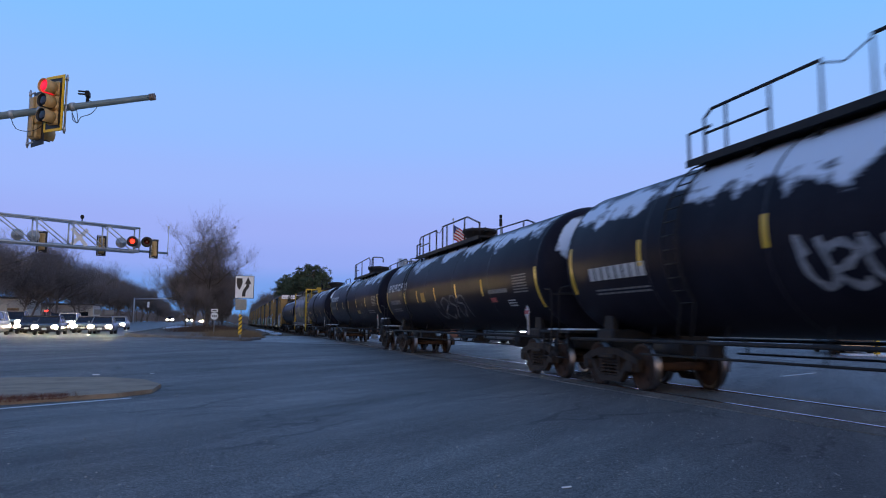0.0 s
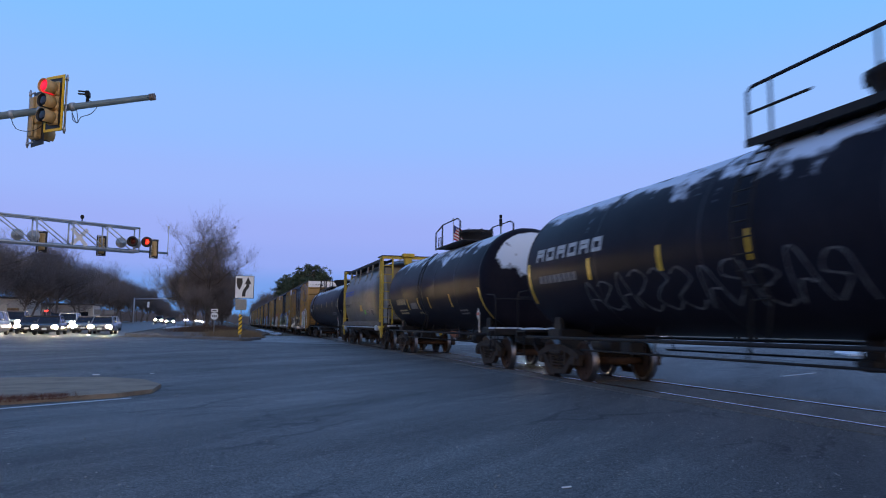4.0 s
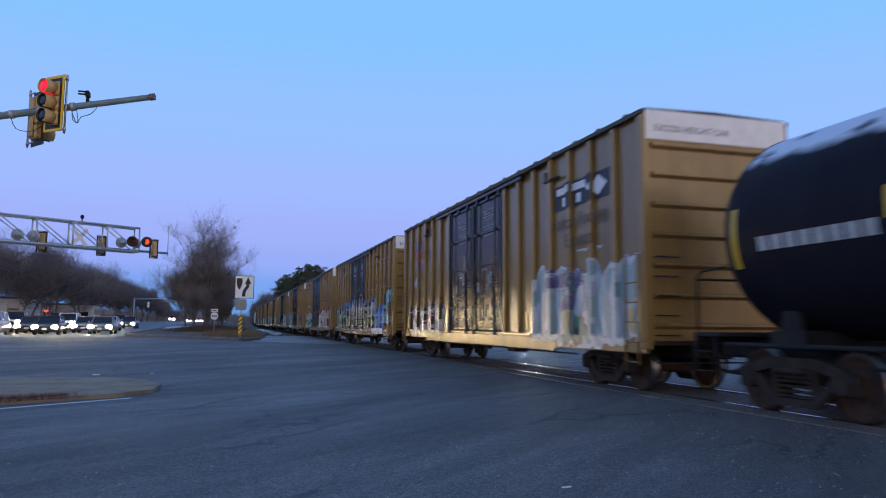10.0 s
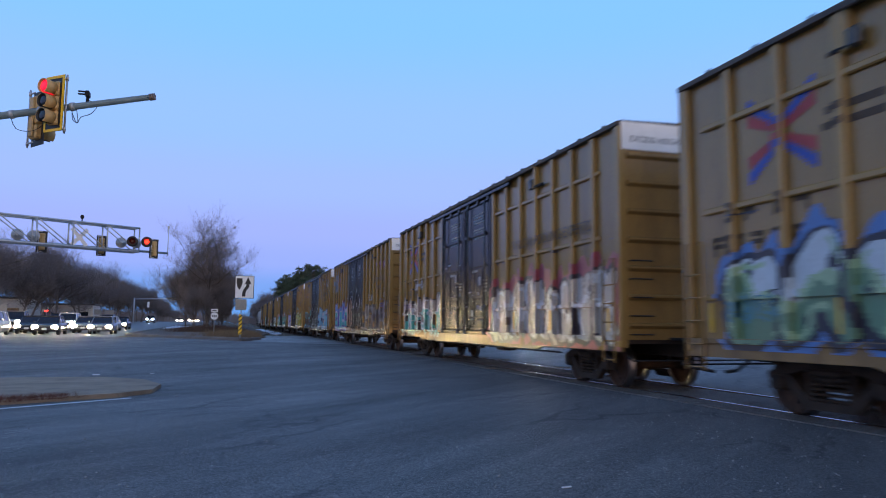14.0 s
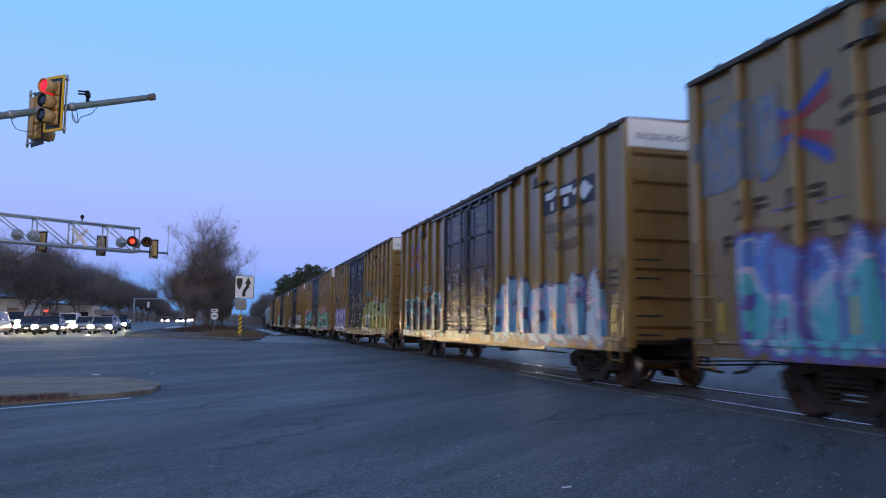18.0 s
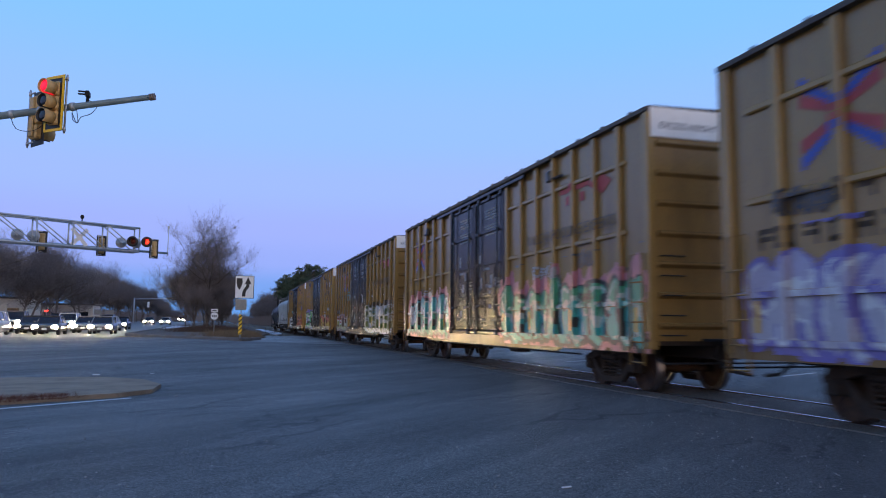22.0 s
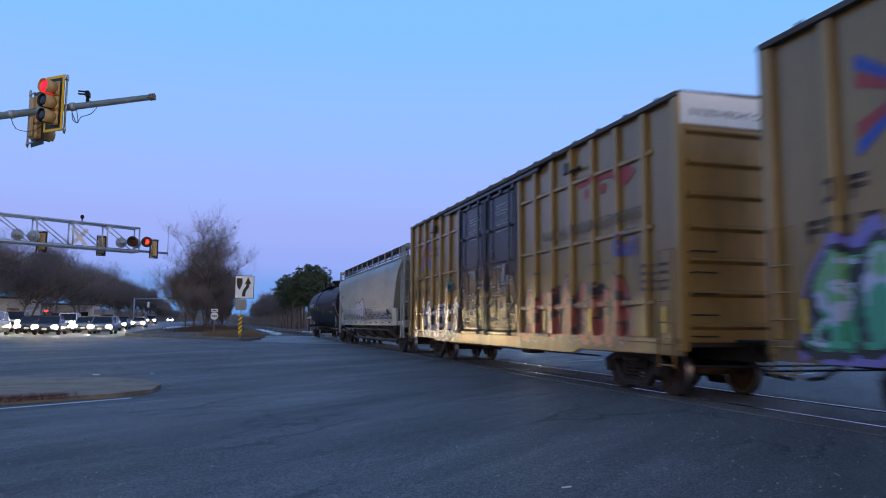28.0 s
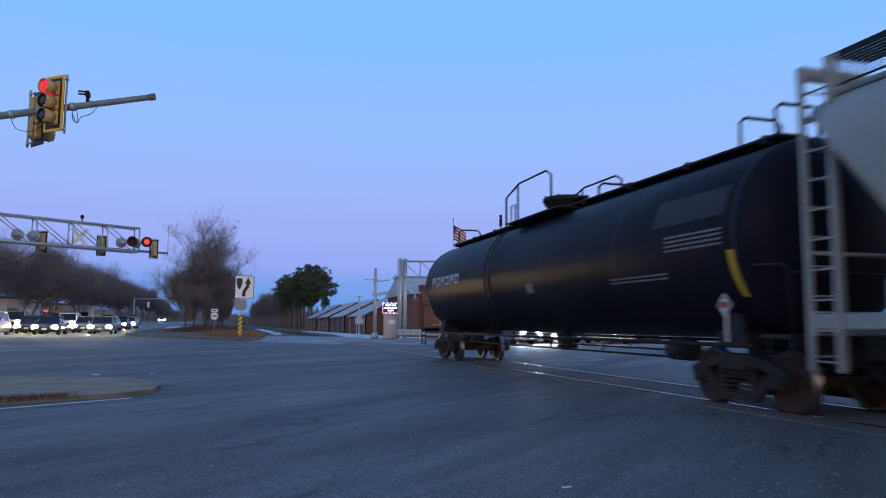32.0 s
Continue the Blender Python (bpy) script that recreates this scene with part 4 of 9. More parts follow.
def build_trees():
    random.seed(11)
    kinds = [bare_tree(s, 13.0, 0.60, 5, 1.25, girth=0.013, clear=0.55, fine=0.009) for s in (21, 22, 23, 24)]
    slim = [bare_tree(s, 9.5, 0.40, 5, 1.2, girth=0.010, fine=0.008) for s in (26, 27)]
    for i in range(44):
        y = 90 + i * 7.5 + random.uniform(-2, 2)
        x = -26 + random.uniform(-2.5, 1.5)
        plant(kinds[i % 4], "bare_tree", "leafless roadside tree with a dense twiggy crown", "tree", x, y, random.uniform(0.90, 1.03) * min(1, max(0.52, 1 - (y - 235) / 290)), random.uniform(0, 6.28), "trees along the highway")
    for i in range(16):
        y = 96 + i * 13 + random.uniform(-3, 3)
        x = -40 + random.uniform(-4, 4)
        plant(kinds[(i + 1) % 4], "bare_tree", "leafless tree in the row behind the highway", "tree", x, y, random.uniform(1.0, 1.25), random.uniform(0, 6.28), "trees along the highway")
    big = bare_tree(9, 13.4, 0.68, 5, 1.2, 0.08, girth=0.018, clear=0.34, fine=0.0085, stem=0.62)
    plant(big, "bare_tree", "tall spreading leafless tree on the verge", "tree", -1.9, 79.0, 1.0, 0.6, dz=0.08)
    for x, y, s, r in ((-3.3, 80.5, 0.95, 1.0), (-4.3, 82, 0.80, 2.2), (-0.6, 81, 0.80, 3.3), (-1.3, 82.5, 0.95, 5.0), (-1.9, 77.5, 0.55, 5.2), (-3.2, 78, 0.58, 0.3), (-2.5, 88, 0.9, 2.9), (-0.7, 78.5, 0.48, 2.0), (-1.6, 80, 0.7, 0.9)):
        plant(slim[int(r * 7) % 2], "bare_tree", "slim leafless tree in the thicket on the verge", "tree", x, y, s, r, "thicket on the verge", 0.08)
    pines = [pine_tree(s, h) for s, h in ((31, 12.6), (32, 11.2), (33, 11.9))]
    for i, (x, y, s) in enumerate(((15.2, 152, 1.03), (17.3, 150, 0.95), (13.0, 157, 0.93), (16.2, 160, 1.0), (16.0, 166, 0.95), (12.4, 166, 0.95), (15.0, 172, 1.0), (12.7, 180, 1.0), (13.2, 196, 0.98), (17.0, 186, 1.05))):
        plant(pines[i % 3], "pine_tree", "dark green pine with a bare lower trunk", "tree", x + 1.3, y, s, i * 1.3, "pines beside the track")
    for i in range(44):
        y = 192 + i * 7
        x = 14.2 + random.uniform(-0.5, 3.0) + i * 0.05
        plant(kinds[i % 4], "bare_tree", "leafless tree in the wood beside the track", "tree", x, y, random.uniform(0.92, 1.05), random.uniform(0, 6.28), "wood beside the track")
    for i in range(12):
        y = 150 + i * 20
        x = -3 + random.uniform(-1, 4)
        plant(slim[i % 2], "bare_tree", "leafless tree on the long verge", "tree", x, y, random.uniform(0.7, 0.95), random.uniform(0, 6.28), "trees on the verge", 0.08)
    # brushwood behind the tree rows and woods that close the distance
    g = Geo()
    for i in range(26000):
        k = i % 3
        if k == 0:
            x, y, top = random.uniform(-62, -29), random.uniform(110, 430), random.uniform(1.5, 4.2)
        elif k == 1:
            x, y, top = random.uniform(-120, 70), random.uniform(432, 520), random.uniform(3, 9)
        else:
            x, y, top = random.uniform(14, 34), random.uniform(185, 440), random.uniform(2.5, 7)
        z = rise(x, y)
        z0 = z + random.uniform(0, 0.6) * top
        s = random.uniform(0.05, 0.14) * (2.2 if k == 1 else 1.0)
        dx, dy = random.gauss(0, 0.8), random.gauss(0, 0.5)
        g.poly([(x - s, y, z0), (x + s, y, z0), (x + dx, y + dy, z0 + random.uniform(0.35, 0.5) * top)])
    lone("far_brushwood", g, TWIG, "grey-brown leafless brushwood and far woods", "woods", kind="stuff")
    # undergrowth and dry grass
    g = Geo()
    for i in range(5200):
        x, y = random.gauss(-1.6, 1.5), random.uniform(71, 88)
        hgt = random.uniform(0.15, 0.95) * (0.55 + 0.45 * math.sin(x * 2.3 + 0.7 * math.sin(y * 1.9)) * math.sin(y * 0.8 + x))
        z = rise(x, y) + 0.08
        g.poly([(x - 0.02, y, z), (x + 0.02, y, z), (x + random.gauss(0, 0.25), y + random.gauss(0, 0.25), z + hgt)])
    lone("undergrowth", g, BRUSH, "brown leafless undergrowth on the verge", "undergrowth", kind="stuff")
    g = Geo()
    for i in range(3000):
        x = random.gauss(1.2, 1.4)
        y = random.uniform(52.5, 68)
        if x > 2.6 or x < -5:
            continue
        z = rise(x, y) + 0.08
        hgt = random.uniform(0.1, 0.5)
        g.poly([(x - 0.015, y, z), (x + 0.015, y, z), (x + random.gauss(0, 0.12), y + random.gauss(0, 0.1), z + hgt)])
    lone("dry_grass", g, DRY_GRASS, "tan dry grass tufts on the verge", "grass", kind="stuff")


build_trees()


def snowy_tank(name, amount, seed, base=((0.013, 0.0125, 0.019), (0.021, 0.020, 0.027)), crown=4.2, head=-8.0, bare=None):
    """Black tank paint with wind-packed snow along the crown of the shell and on the front head."""
    m = surface(name, base[0], base[1], 1.2, 0.26, 0.0, 0.05, rough2=0.36, stretch=(1, 0.7, 0.5), spec=0.03)
    nt = m.node_tree
    b = nt.nodes["Principled BSDF"]
    tc = nt.nodes.new("ShaderNodeTexCoord")
    mp = nt.nodes.new("ShaderNodeMapping")
    mp.inputs["Location"].default_value = (seed * 3.1, seed * 7.7, seed)
    mp.inputs["Scale"].default_value = (1.0, 0.55, 1.0)
    nt.links.new(tc.outputs["Object"], mp.inputs[0])
    nz = nt.nodes.new("ShaderNodeTexNoise")
    nz.inputs["Scale"].default_value, nz.inputs["Detail"].default_value, nz.inputs["Roughness"].default_value = 0.95, 9, 0.62
    nt.links.new(mp.outputs[0], nz.inputs["Vector"])
    sep = nt.nodes.new("ShaderNodeSeparateXYZ")
    nt.links.new(tc.outputs["Object"], sep.inputs[0])
    def op(kind, a, bb):
        n = nt.nodes.new("ShaderNodeMath")
        n.operation = kind
        for i, q in enumerate((a, bb)):
            if isinstance(q, (int, float)):
                n.inputs[i].default_value = q
            else:
                nt.links.new(q, n.inputs[i])
        return n.outputs[0]
    wisp = nt.nodes.new("ShaderNodeTexNoise")
    wisp.inputs["Scale"].default_value, wisp.inputs["Detail"].default_value = 1.6, 6
    thin = nt.nodes.new("ShaderNodeMapping")
    thin.inputs["Scale"].default_value = (0.5, 2.2, 0.5)
    nt.links.new(mp.outputs[0], thin.inputs[0])
    nt.links.new(thin.outputs[0], wisp.inputs["Vector"])
    wob = op("ADD", op("MULTIPLY", op("SUBTRACT", nz.outputs[0], 0.5), 1.9 if amount > 0.61 else 0.5), op("MULTIPLY", op("SUBTRACT", wisp.outputs[0], 0.5), 0.9 if amount > 0.61 else 0.3))
    # snow lies from just beside the crown down the near shoulder, and on the near half of the front head; the knuckle between stays bare
    def span(v, a, c, top):
        n = nt.nodes.new("ShaderNodeMapRange")
        n.inputs["From Min"].default_value, n.inputs["From Max"].default_value, n.inputs["To Max"].default_value = a, c, top
        nt.links.new(v, n.inputs["Value"])
        return n.outputs[0]
    front = op("MULTIPLY", span(sep.outputs["Y"], head + 0.42, head + 0.16, 0.7 if amount > 0.61 else 0.0), span(sep.outputs["X"], 0.9, -0.1, 1.0))
    knuckle = op("MULTIPLY", span(sep.outputs["Y"], head + 0.30, head + 0.45, 1.0), span(sep.outputs["Y"], head + 0.95, head + 0.62, 0.9 if amount > 0.61 else 0.0))
    if amount <= 0.61:
        knuckle = span(sep.outputs["Y"], head + 0.75, head + 0.50, 0.9)
    edge = op("SUBTRACT", op("SUBTRACT", op("ADD", op("ADD", sep.outputs["Z"], wob), front), knuckle), crown - amount)
    if bare is not None:
        edge = op("MINIMUM", edge, op("ADD", op("SUBTRACT", crown - bare, sep.outputs["Z"]), op("MULTIPLY", wob, 0.35)))
    mr = nt.nodes.new("ShaderNodeMapRange")
    mr.inputs["From Min"].default_value, mr.inputs["From Max"].default_value = -0.03, 0.15
    nt.links.new(edge, mr.inputs["Value"])
    gap = nt.nodes.new("ShaderNodeTexNoise")
    gap.inputs["Scale"].default_value, gap.inputs["Detail"].default_value = 2.6, 7
    nt.links.new(mp.outputs[0], gap.inputs["Vector"])
    torn = nt.nodes.new("ShaderNodeMapRange")
    torn.inputs["From Min"].default_value, torn.inputs["From Max"].default_value = 0.34, 0.43
    nt.links.new(gap.outputs[0], torn.inputs["Value"])
    cover = op("MULTIPLY", mr.outputs[0], op("ADD", 0.12, op("MULTIPLY", torn.outputs[0], 0.88)))
    thick = nt.nodes.new("ShaderNodeMixRGB")
    thick.inputs[2].default_value = (0.64, 0.71, 0.80, 1)
    nt.links.new(cover, thick.inputs[0])
    old = b.inputs["Base Color"].links[0].from_socket
    nt.links.new(old, thick.inputs[1])
    nt.links.new(thick.outputs[0], b.inputs["Base Color"])
    ro = nt.nodes.new("ShaderNodeMapRange")
    ro.inputs["To Min"].default_value, ro.inputs["To Max"].default_value = 0.40, 0.85
    nt.links.new(cover, ro.inputs["Value"])
    nt.links.new(ro.outputs[0], b.inputs["Roughness"])
    return m


MARK = surface("faded_white_marking", (0.55, 0.55, 0.53), (0.35, 0.35, 0.34), 12, 0.7, 0.0, 0.0)
AMBER_PLATE = surface("amber_plate", (0.36, 0.24, 0.035), (0.28, 0.18, 0.03), 6, 0.6, 0.0, 0.0)
PATCH = surface("dull_paint_patch", (0.040, 0.040, 0.046), (0.028, 0.028, 0.032), 4, 0.5, 0.0, 0.0, spec=0.1)
CHALK = surface("pale_chalk", (0.15, 0.155, 0.16), (0.06, 0.06, 0.065), 5, 0.9, 0.0, 0.0)
EMB_RED = surface("faded_red_paint", (0.42, 0.06, 0.06), (0.33, 0.05, 0.05), 4, 0.6, 0.0, 0.0)
AMBER_DIM = surface("dim_amber_scrawl", (0.11, 0.085, 0.03), (0.05, 0.04, 0.02), 6, 0.8, 0.0, 0.0)
BRUSH_WHITE = surface("thick_white_brush", (0.30, 0.31, 0.33), (0.16, 0.165, 0.175), 5, 0.8, 0.0, 0.0)
AMBER_MARK = surface("amber_marking", (0.42, 0.33, 0.18), (0.30, 0.22, 0.12), 12, 0.7, 0.0, 0.0)
MARK_DIM = surface("worn_white_marking", (0.22, 0.22, 0.22), (0.10, 0.10, 0.10), 14, 0.7, 0.0, 0.0)
REFLECT = surface("yellow_reflective_tape", (0.75, 0.45, 0.02), (0.62, 0.36, 0.02), 5, 0.3, 0.0, 0.0)


def on_shell(g, r, zc, y0, y1, z0, z1, mat=0, slant=0.0, lift=0.006, n=6, sx=1.0):
    """A patch of paint or tape on the near flank of a shell of radius r."""
    k = len(g.v)
    for i in range(n + 1):
        z = z0 + (z1 - z0) * i / n
        x = -sx * math.sqrt(max(0.0001, r * r - (z - zc) ** 2)) - lift
        s = slant * (z - z0)
        g.v.append((x, y0 + s, z))
        g.v.append((x, y1 + s, z))
    for i in range(n):
        a = k + 2 * i
        g.face([a, a + 2, a + 3, a + 1], mat, True)


def bars_on_shell(g, r, zc, y0, y1, z, h, count, gap=0.25, sx=1.0):
    w = (y1 - y0) / (count + (count - 1) * gap)
    for i in range(count):
        a = y0 + i * w * (1 + gap)
        on_shell(g, r, zc, a, a + w, z, z + h, sx=sx, n=3)


RAILS_LONG = (
    ("gate_rail", [(5.6, -0.1), (5.6, 0.38), (5.0, 0.38)], 0.03), ("crown_railing", [(5.15, -0.1), (5.15, 0.55), (4.95, 0.66), (2.6, 0.66), (2.6, -0.1)], 0.028),
    ("railing_post", [(4.6, -0.1), (4.6, 0.66)], 0.026), ("railing_post", [(3.6, -0.1), (3.6, 0.66)], 0.026), ("mid_rail", [(5.15, 0.28), (3.6, 0.28)], 0.022),
    ("chain", [(2.6, 0.62), (2.2, 0.5), (1.75, 0.66)], 0.012), ("crown_railing", [(1.75, -0.1), (1.75, 0.7), (-1.2, 0.66), (-2.45, 0.30), (-2.45, -0.1)], 0.028),
    ("railing_post", [(1.2, -0.1), (1.2, 0.69)], 0.026), ("railing_post", [(-0.9, -0.1), (-0.9, 0.66)], 0.026))
RAILS_MID = (
    ("crown_railing", [(1.1, -0.1), (1.1, 0.66), (1.0, 0.72), (-3.6, 0.80), (-3.9, 0.66), (-3.9, -0.1)], 0.028), ("railing_post", [(0.6, -0.1), (0.6, 0.72)], 0.026), ("railing_post", [(-1.3, -0.1), (-1.3, 0.76)], 0.026),
    ("mid_rail", [(1.1, 0.32), (-0.2, 0.32)], 0.022), ("crown_railing", [(-4.5, -0.1), (-4.5, 0.60), (-4.7, 0.70), (-5.2, 0.70), (-7.3, 0.50), (-7.6, 0.38), (-7.6, 0.22)], 0.028), ("railing_post", [(-4.85, -0.1), (-4.85, 0.70)], 0.026))


def tank_car(label, half, snow, seed, marks, r=1.57, tapes=(), tape_z=(2.1, 2.58), gallery="long", shift=0.0, over=1.25, bare=None, rail_h=1.0):
    car = thing("tank_car", label, "tank car", group="vehicles of the freight train")
    length = 2 * half + 3.4
    zc = 1.06 + r
    e = half + over
    depth = r * 0.42
    prof = sorted(((-e + depth - depth * math.cos(i / 10 * math.pi / 2), max(0.02, r * math.sin(i / 10 * math.pi / 2))) for i in range(11)), key=lambda q: q[0])
    rear = [(-y, rr) for y, rr in reversed(prof)]
    steps = [(y, r) for y in spaced(prof[-1][0], rear[0][0], 6)[1:-1]]
    g = Geo()
    g.lathe(prof + steps + rear, (0, 0, zc), 1, 56)
    shell = part("shell", g, snowy_tank("black_tank_paint_snow", snow, seed, crown=zc + r, head=-e, bare=bare), car, "black painted tank shell with packed snow on its crown" if snow > 0.2 else "black painted tank shell")
    # weld seams
    for y in spaced(-e + depth, e - depth, 5):
        s = Geo()
        s.lathe([(y - 0.03, r + 0.001), (y - 0.02, r + 0.006), (y + 0.02, r + 0.006), (y + 0.03, r + 0.001)], (0, 0, zc), 1, 56)
        part("weld_seam", s, TANK_BLACK, shell)
    # stub sills, saddles and end platforms
    for q in (-1, 1):
        s = Geo()
        s.box((0, q * (half + 0.5), 0.86), (0.6, 2.4, 0.36), b=0.03)
        s.box((0, q * half, 1.06), (2.3, 0.7, 0.26), b=0.04)
        for a in (-1, 1):
            s.prism([(q * half - 0.2, 1.1), (q * half + 0.2, 1.1), (q * half + 0.15, 1.5), (q * half - 0.15, 1.5)], 0, a * 1.0 - 0.05, a * 1.0 + 0.05)
        part("saddle", s, BLACK, car)
        p = Geo()
        p.box((0, q * (length / 2 - 0.35), 1.12), (2.9, 0.62, 0.07), b=0.015)
        p.box((0, q * (length / 2 - 0.05), 1.07), (2.9, 0.05, 0.16))
        part("end_platform", p, BLACK, car, "dark steel end platform with a line of snow" if snow > 0.61 else "dark steel end platform")
        if snow > 0.61:
            sn = Geo()
            for k in range(5):
                sn.box((-1.2 + k * 0.55 + 0.1 * math.sin(seed + k), q * (length / 2 - 0.35), 1.165), (0.35, 0.5, 0.05), b=0.024)
            part("snow_ridge", sn, SNOW, car, "packed snow on the platform")
        hr = Geo()
        for a in (-1, 1):
            hr.tube([(a * 1.42, q * (length / 2 - 0.08), 1.1), (a * 1.42, q * (length / 2 - 0.08), 2.0), (a * 1.42, q * (length / 2 - 0.2), 2.12), (a * 1.42, q * (half + 0.9), 2.15)], 0.02, 6)
            for z in (0.55, 0.85):
                hr.tube([(a * 1.42, q * (length / 2 - 0.5), z), (a * 1.46, q * (length / 2 - 0.05), z)], 0.016, 6)
            hr.tube([(a * 1.42, q * (length / 2 - 0.5), 0.5), (a * 1.42, q * (length / 2 - 0.5), 1.1)], 0.02, 6)
            hr.tube([(a * 1.45, q * (length / 2 - 0.05), 0.5), (a * 1.45, q * (length / 2 - 0.05), 1.1)], 0.02, 6)
        hr.tube([(-1.42, q * (length / 2 - 0.08), 2.0), (1.42, q * (length / 2 - 0.08), 2.0)], 0.02, 6)
        part("end_handrail", hr, BLACK, car)
    for a in (-1, 1):
        lr = Geo()
        lr.tube([(a * 1.46, -half - 0.9, 0.98), (a * 1.46, half + 0.9, 0.98)], 0.035, 6)
        part("side_handrail", lr, BLACK, car)
    for a in (-1, 1):
        lr = Geo()
        lr.tube([(a * 1.1, -half + 1.3, 0.72), (a * 1.1, half - 1.3, 0.72)], 0.022, 6)
        for y in spaced(-half + 1.6, half - 1.6, 5):
            lr.tube([(a * 1.1, y, 0.72), (a * 0.95, y, 1.25)], 0.018, 5)
        part("brake_rod", lr, BLACK, car)
    # brake cylinder, reservoir and bottom outlet
    part("air_reservoir", Geo().cyl((-0.75, half - 2.3, 0.86), (-0.75, half - 1.4, 0.86), 0.16, n=14), BLACK, car)
    part("brake_cylinder", Geo().cyl((-0.7, -half + 1.6, 0.84), (-0.7, -half + 2.2, 0.84), 0.2, n=14), BLACK, car)
    part("brake_valve", Geo().box((-0.8, half - 3.0, 0.84), (0.35, 0.4, 0.3), b=0.03), BLACK, car)
    o = Geo()
    o.cyl((0, 0, 0.62), (0, 0, 1.2), 0.16, n=14)
    o.box((0, 0, 0.72), (0.5, 0.3, 0.12), b=0.03)
    part("outlet_valve", o, BLACK, car)
    if gallery == "mid":
        tk = part("end_reservoir", Geo().cyl((-1.2, -e - 0.05, 1.36), (-1.2, -e + 0.95, 1.36), 0.17, n=16), BLACK, car, "black air reservoir capped with snow")
        part("snow_cap", Geo().box((-1.2, -e + 0.45, 1.53), (0.24, 0.9, 0.07), b=0.03), SNOW, tk)
    # manway, crown platform and railing
    top = zc + r
    d = Geo()
    d.lathe([(top - 0.12, 0.44), (top + 0.10, 0.46), (top + 0.36, 0.60), (top + 0.38, 0.64), (top + 0.46, 0.64), (top + 0.50, 0.56), (top + 0.54, 0.2), (top + 0.55, 0.03)], (0, 0, 0), 2, 24)
    for k in range(8):
        t = k * math.pi / 4
        d.cyl((0.6 * math.cos(t), 0.6 * math.sin(t), top + 0.3), (0.6 * math.cos(t), 0.6 * math.sin(t), top + 0.52), 0.03, n=6)
    d.box((0.0, -0.85, top + 0.36), (0.12, 0.6, 0.05), b=0.01)
    dome = {"long": 0.0, "mid": -0.9, "short": shift}[gallery]
    d.v = [(p[0], p[1] + dome, p[2]) for p in d.v]
    part("manway", d, BLACK, car, "black manway dome with bolted lid")
    if gallery in ("long", "mid"):
        o = shift
        y0, y1 = (-2.5 + o, 5.6 + o) if gallery == "long" else (-5.5, 1.1)
        for a in (-1, 1):
            part("crown_platform", Geo().box((a * 0.86, (y0 + y1) / 2, top - 0.14), (0.5, y1 - y0, 0.05), b=0.01), BLACK, car)
            part("platform_edge", Geo().box((a * 1.13, (y0 + y1) / 2, top - 0.16), (0.04, y1 - y0, 0.12)), BLACK, car)
            for y in spaced(y0 + 0.3, y1 - 0.3, 6):
                part("platform_bracket", Geo().box((a * 0.95, y, top - 0.3), (0.06, 0.06, 0.3)), BLACK, car)
            x = a * 1.08
            for name, pts, rad in (RAILS_LONG if gallery == "long" else RAILS_MID):
                part(name, Geo().tube([(x, y + o, top + (z * rail_h if z > 0 else z)) for y, z in pts], rad, 6), BLACK, car)
        ends = (5.35 + o,) if gallery == "long" else (0.6,)
    else:
        w = Geo()
        if shift == 0:
            w.box((-0.25, 0, top + 0.06), (0.6, 2 * e - 2 * depth - 0.3, 0.05), b=0.01)
            for y in spaced(-e + depth + 0.5, e - depth - 0.5, 8):
                w.box((-0.25, y, top + 0.04), (0.64, 0.10, 0.16), b=0.02)
        w.box((-0.55, shift - 0.1, top - 0.06), (1.1, 3.4, 0.05), b=0.01)
        part("crown_walkway", w, BLACK, car)
        for a in (-1, 1):
            rl = Geo()
            x = a * 1.0
            rl.tube([(x, 1.9, top - 0.1), (x, 1.9, top + 0.75), (x, 1.6, top + 0.82), (x, 0.9, top + 1.0), (x, -0.9, top + 1.0), (x, -1.2, top + 0.85), (x, -1.2, top - 0.1)], 0.03, 6)
            rl.tube([(x, 1.0, top - 0.1), (x, 1.0, top + 0.98)], 0.026, 6)
            rl.tube([(x, 1.5, top - 0.1), (x, 1.5, top + 0.45), (x, 1.2, top + 0.45), (x, 1.2, top - 0.1)], 0.02, 6)
            rl.v = [(p[0], p[1] + shift, top + (p[2] - top) * rail_h) for p in rl.v]
            part("crown_railing", rl, BLACK, car)
        for y in (-e + depth + 0.35, -e + depth + 1.2, e - depth - 0.5, -2.6) if shift == 0 else ():
            hp = Geo()
            hgt = 0.62 if abs(y) > 3 else 0.4
            hp.tube([(-0.42, y, top - 0.05), (-0.42, y, top + hgt - 0.1), (-0.32, y, top + hgt), (0.32, y, top + hgt), (0.42, y, top + hgt - 0.1), (0.42, y, top - 0.05)], 0.03, 6)
            part("grab_hoop", hp, BLACK, car)
        ends = (1.7 + shift,)
    for y in ends:
        for a in (-1, 1):
            ld = Geo()
            arc = [math.radians(t) for t in range(52, -41, -8)]
            for dy in (-0.2, 0.2):
                ld.tube([(a * (r + 0.13) * math.cos(t), y + dy, zc + (r + 0.13) * math.sin(t)) for t in arc] + [(a * 1.46, y + dy, 1.0)], 0.02, 6)
            for t in arc:
                ld.tube([(a * (r + 0.13) * math.cos(t), y - 0.2, zc + (r + 0.13) * math.sin(t)), (a * (r + 0.13) * math.cos(t), y + 0.2, zc + (r + 0.13) * math.sin(t))], 0.014, 5)
            part("ladder", ld, BLACK, car)
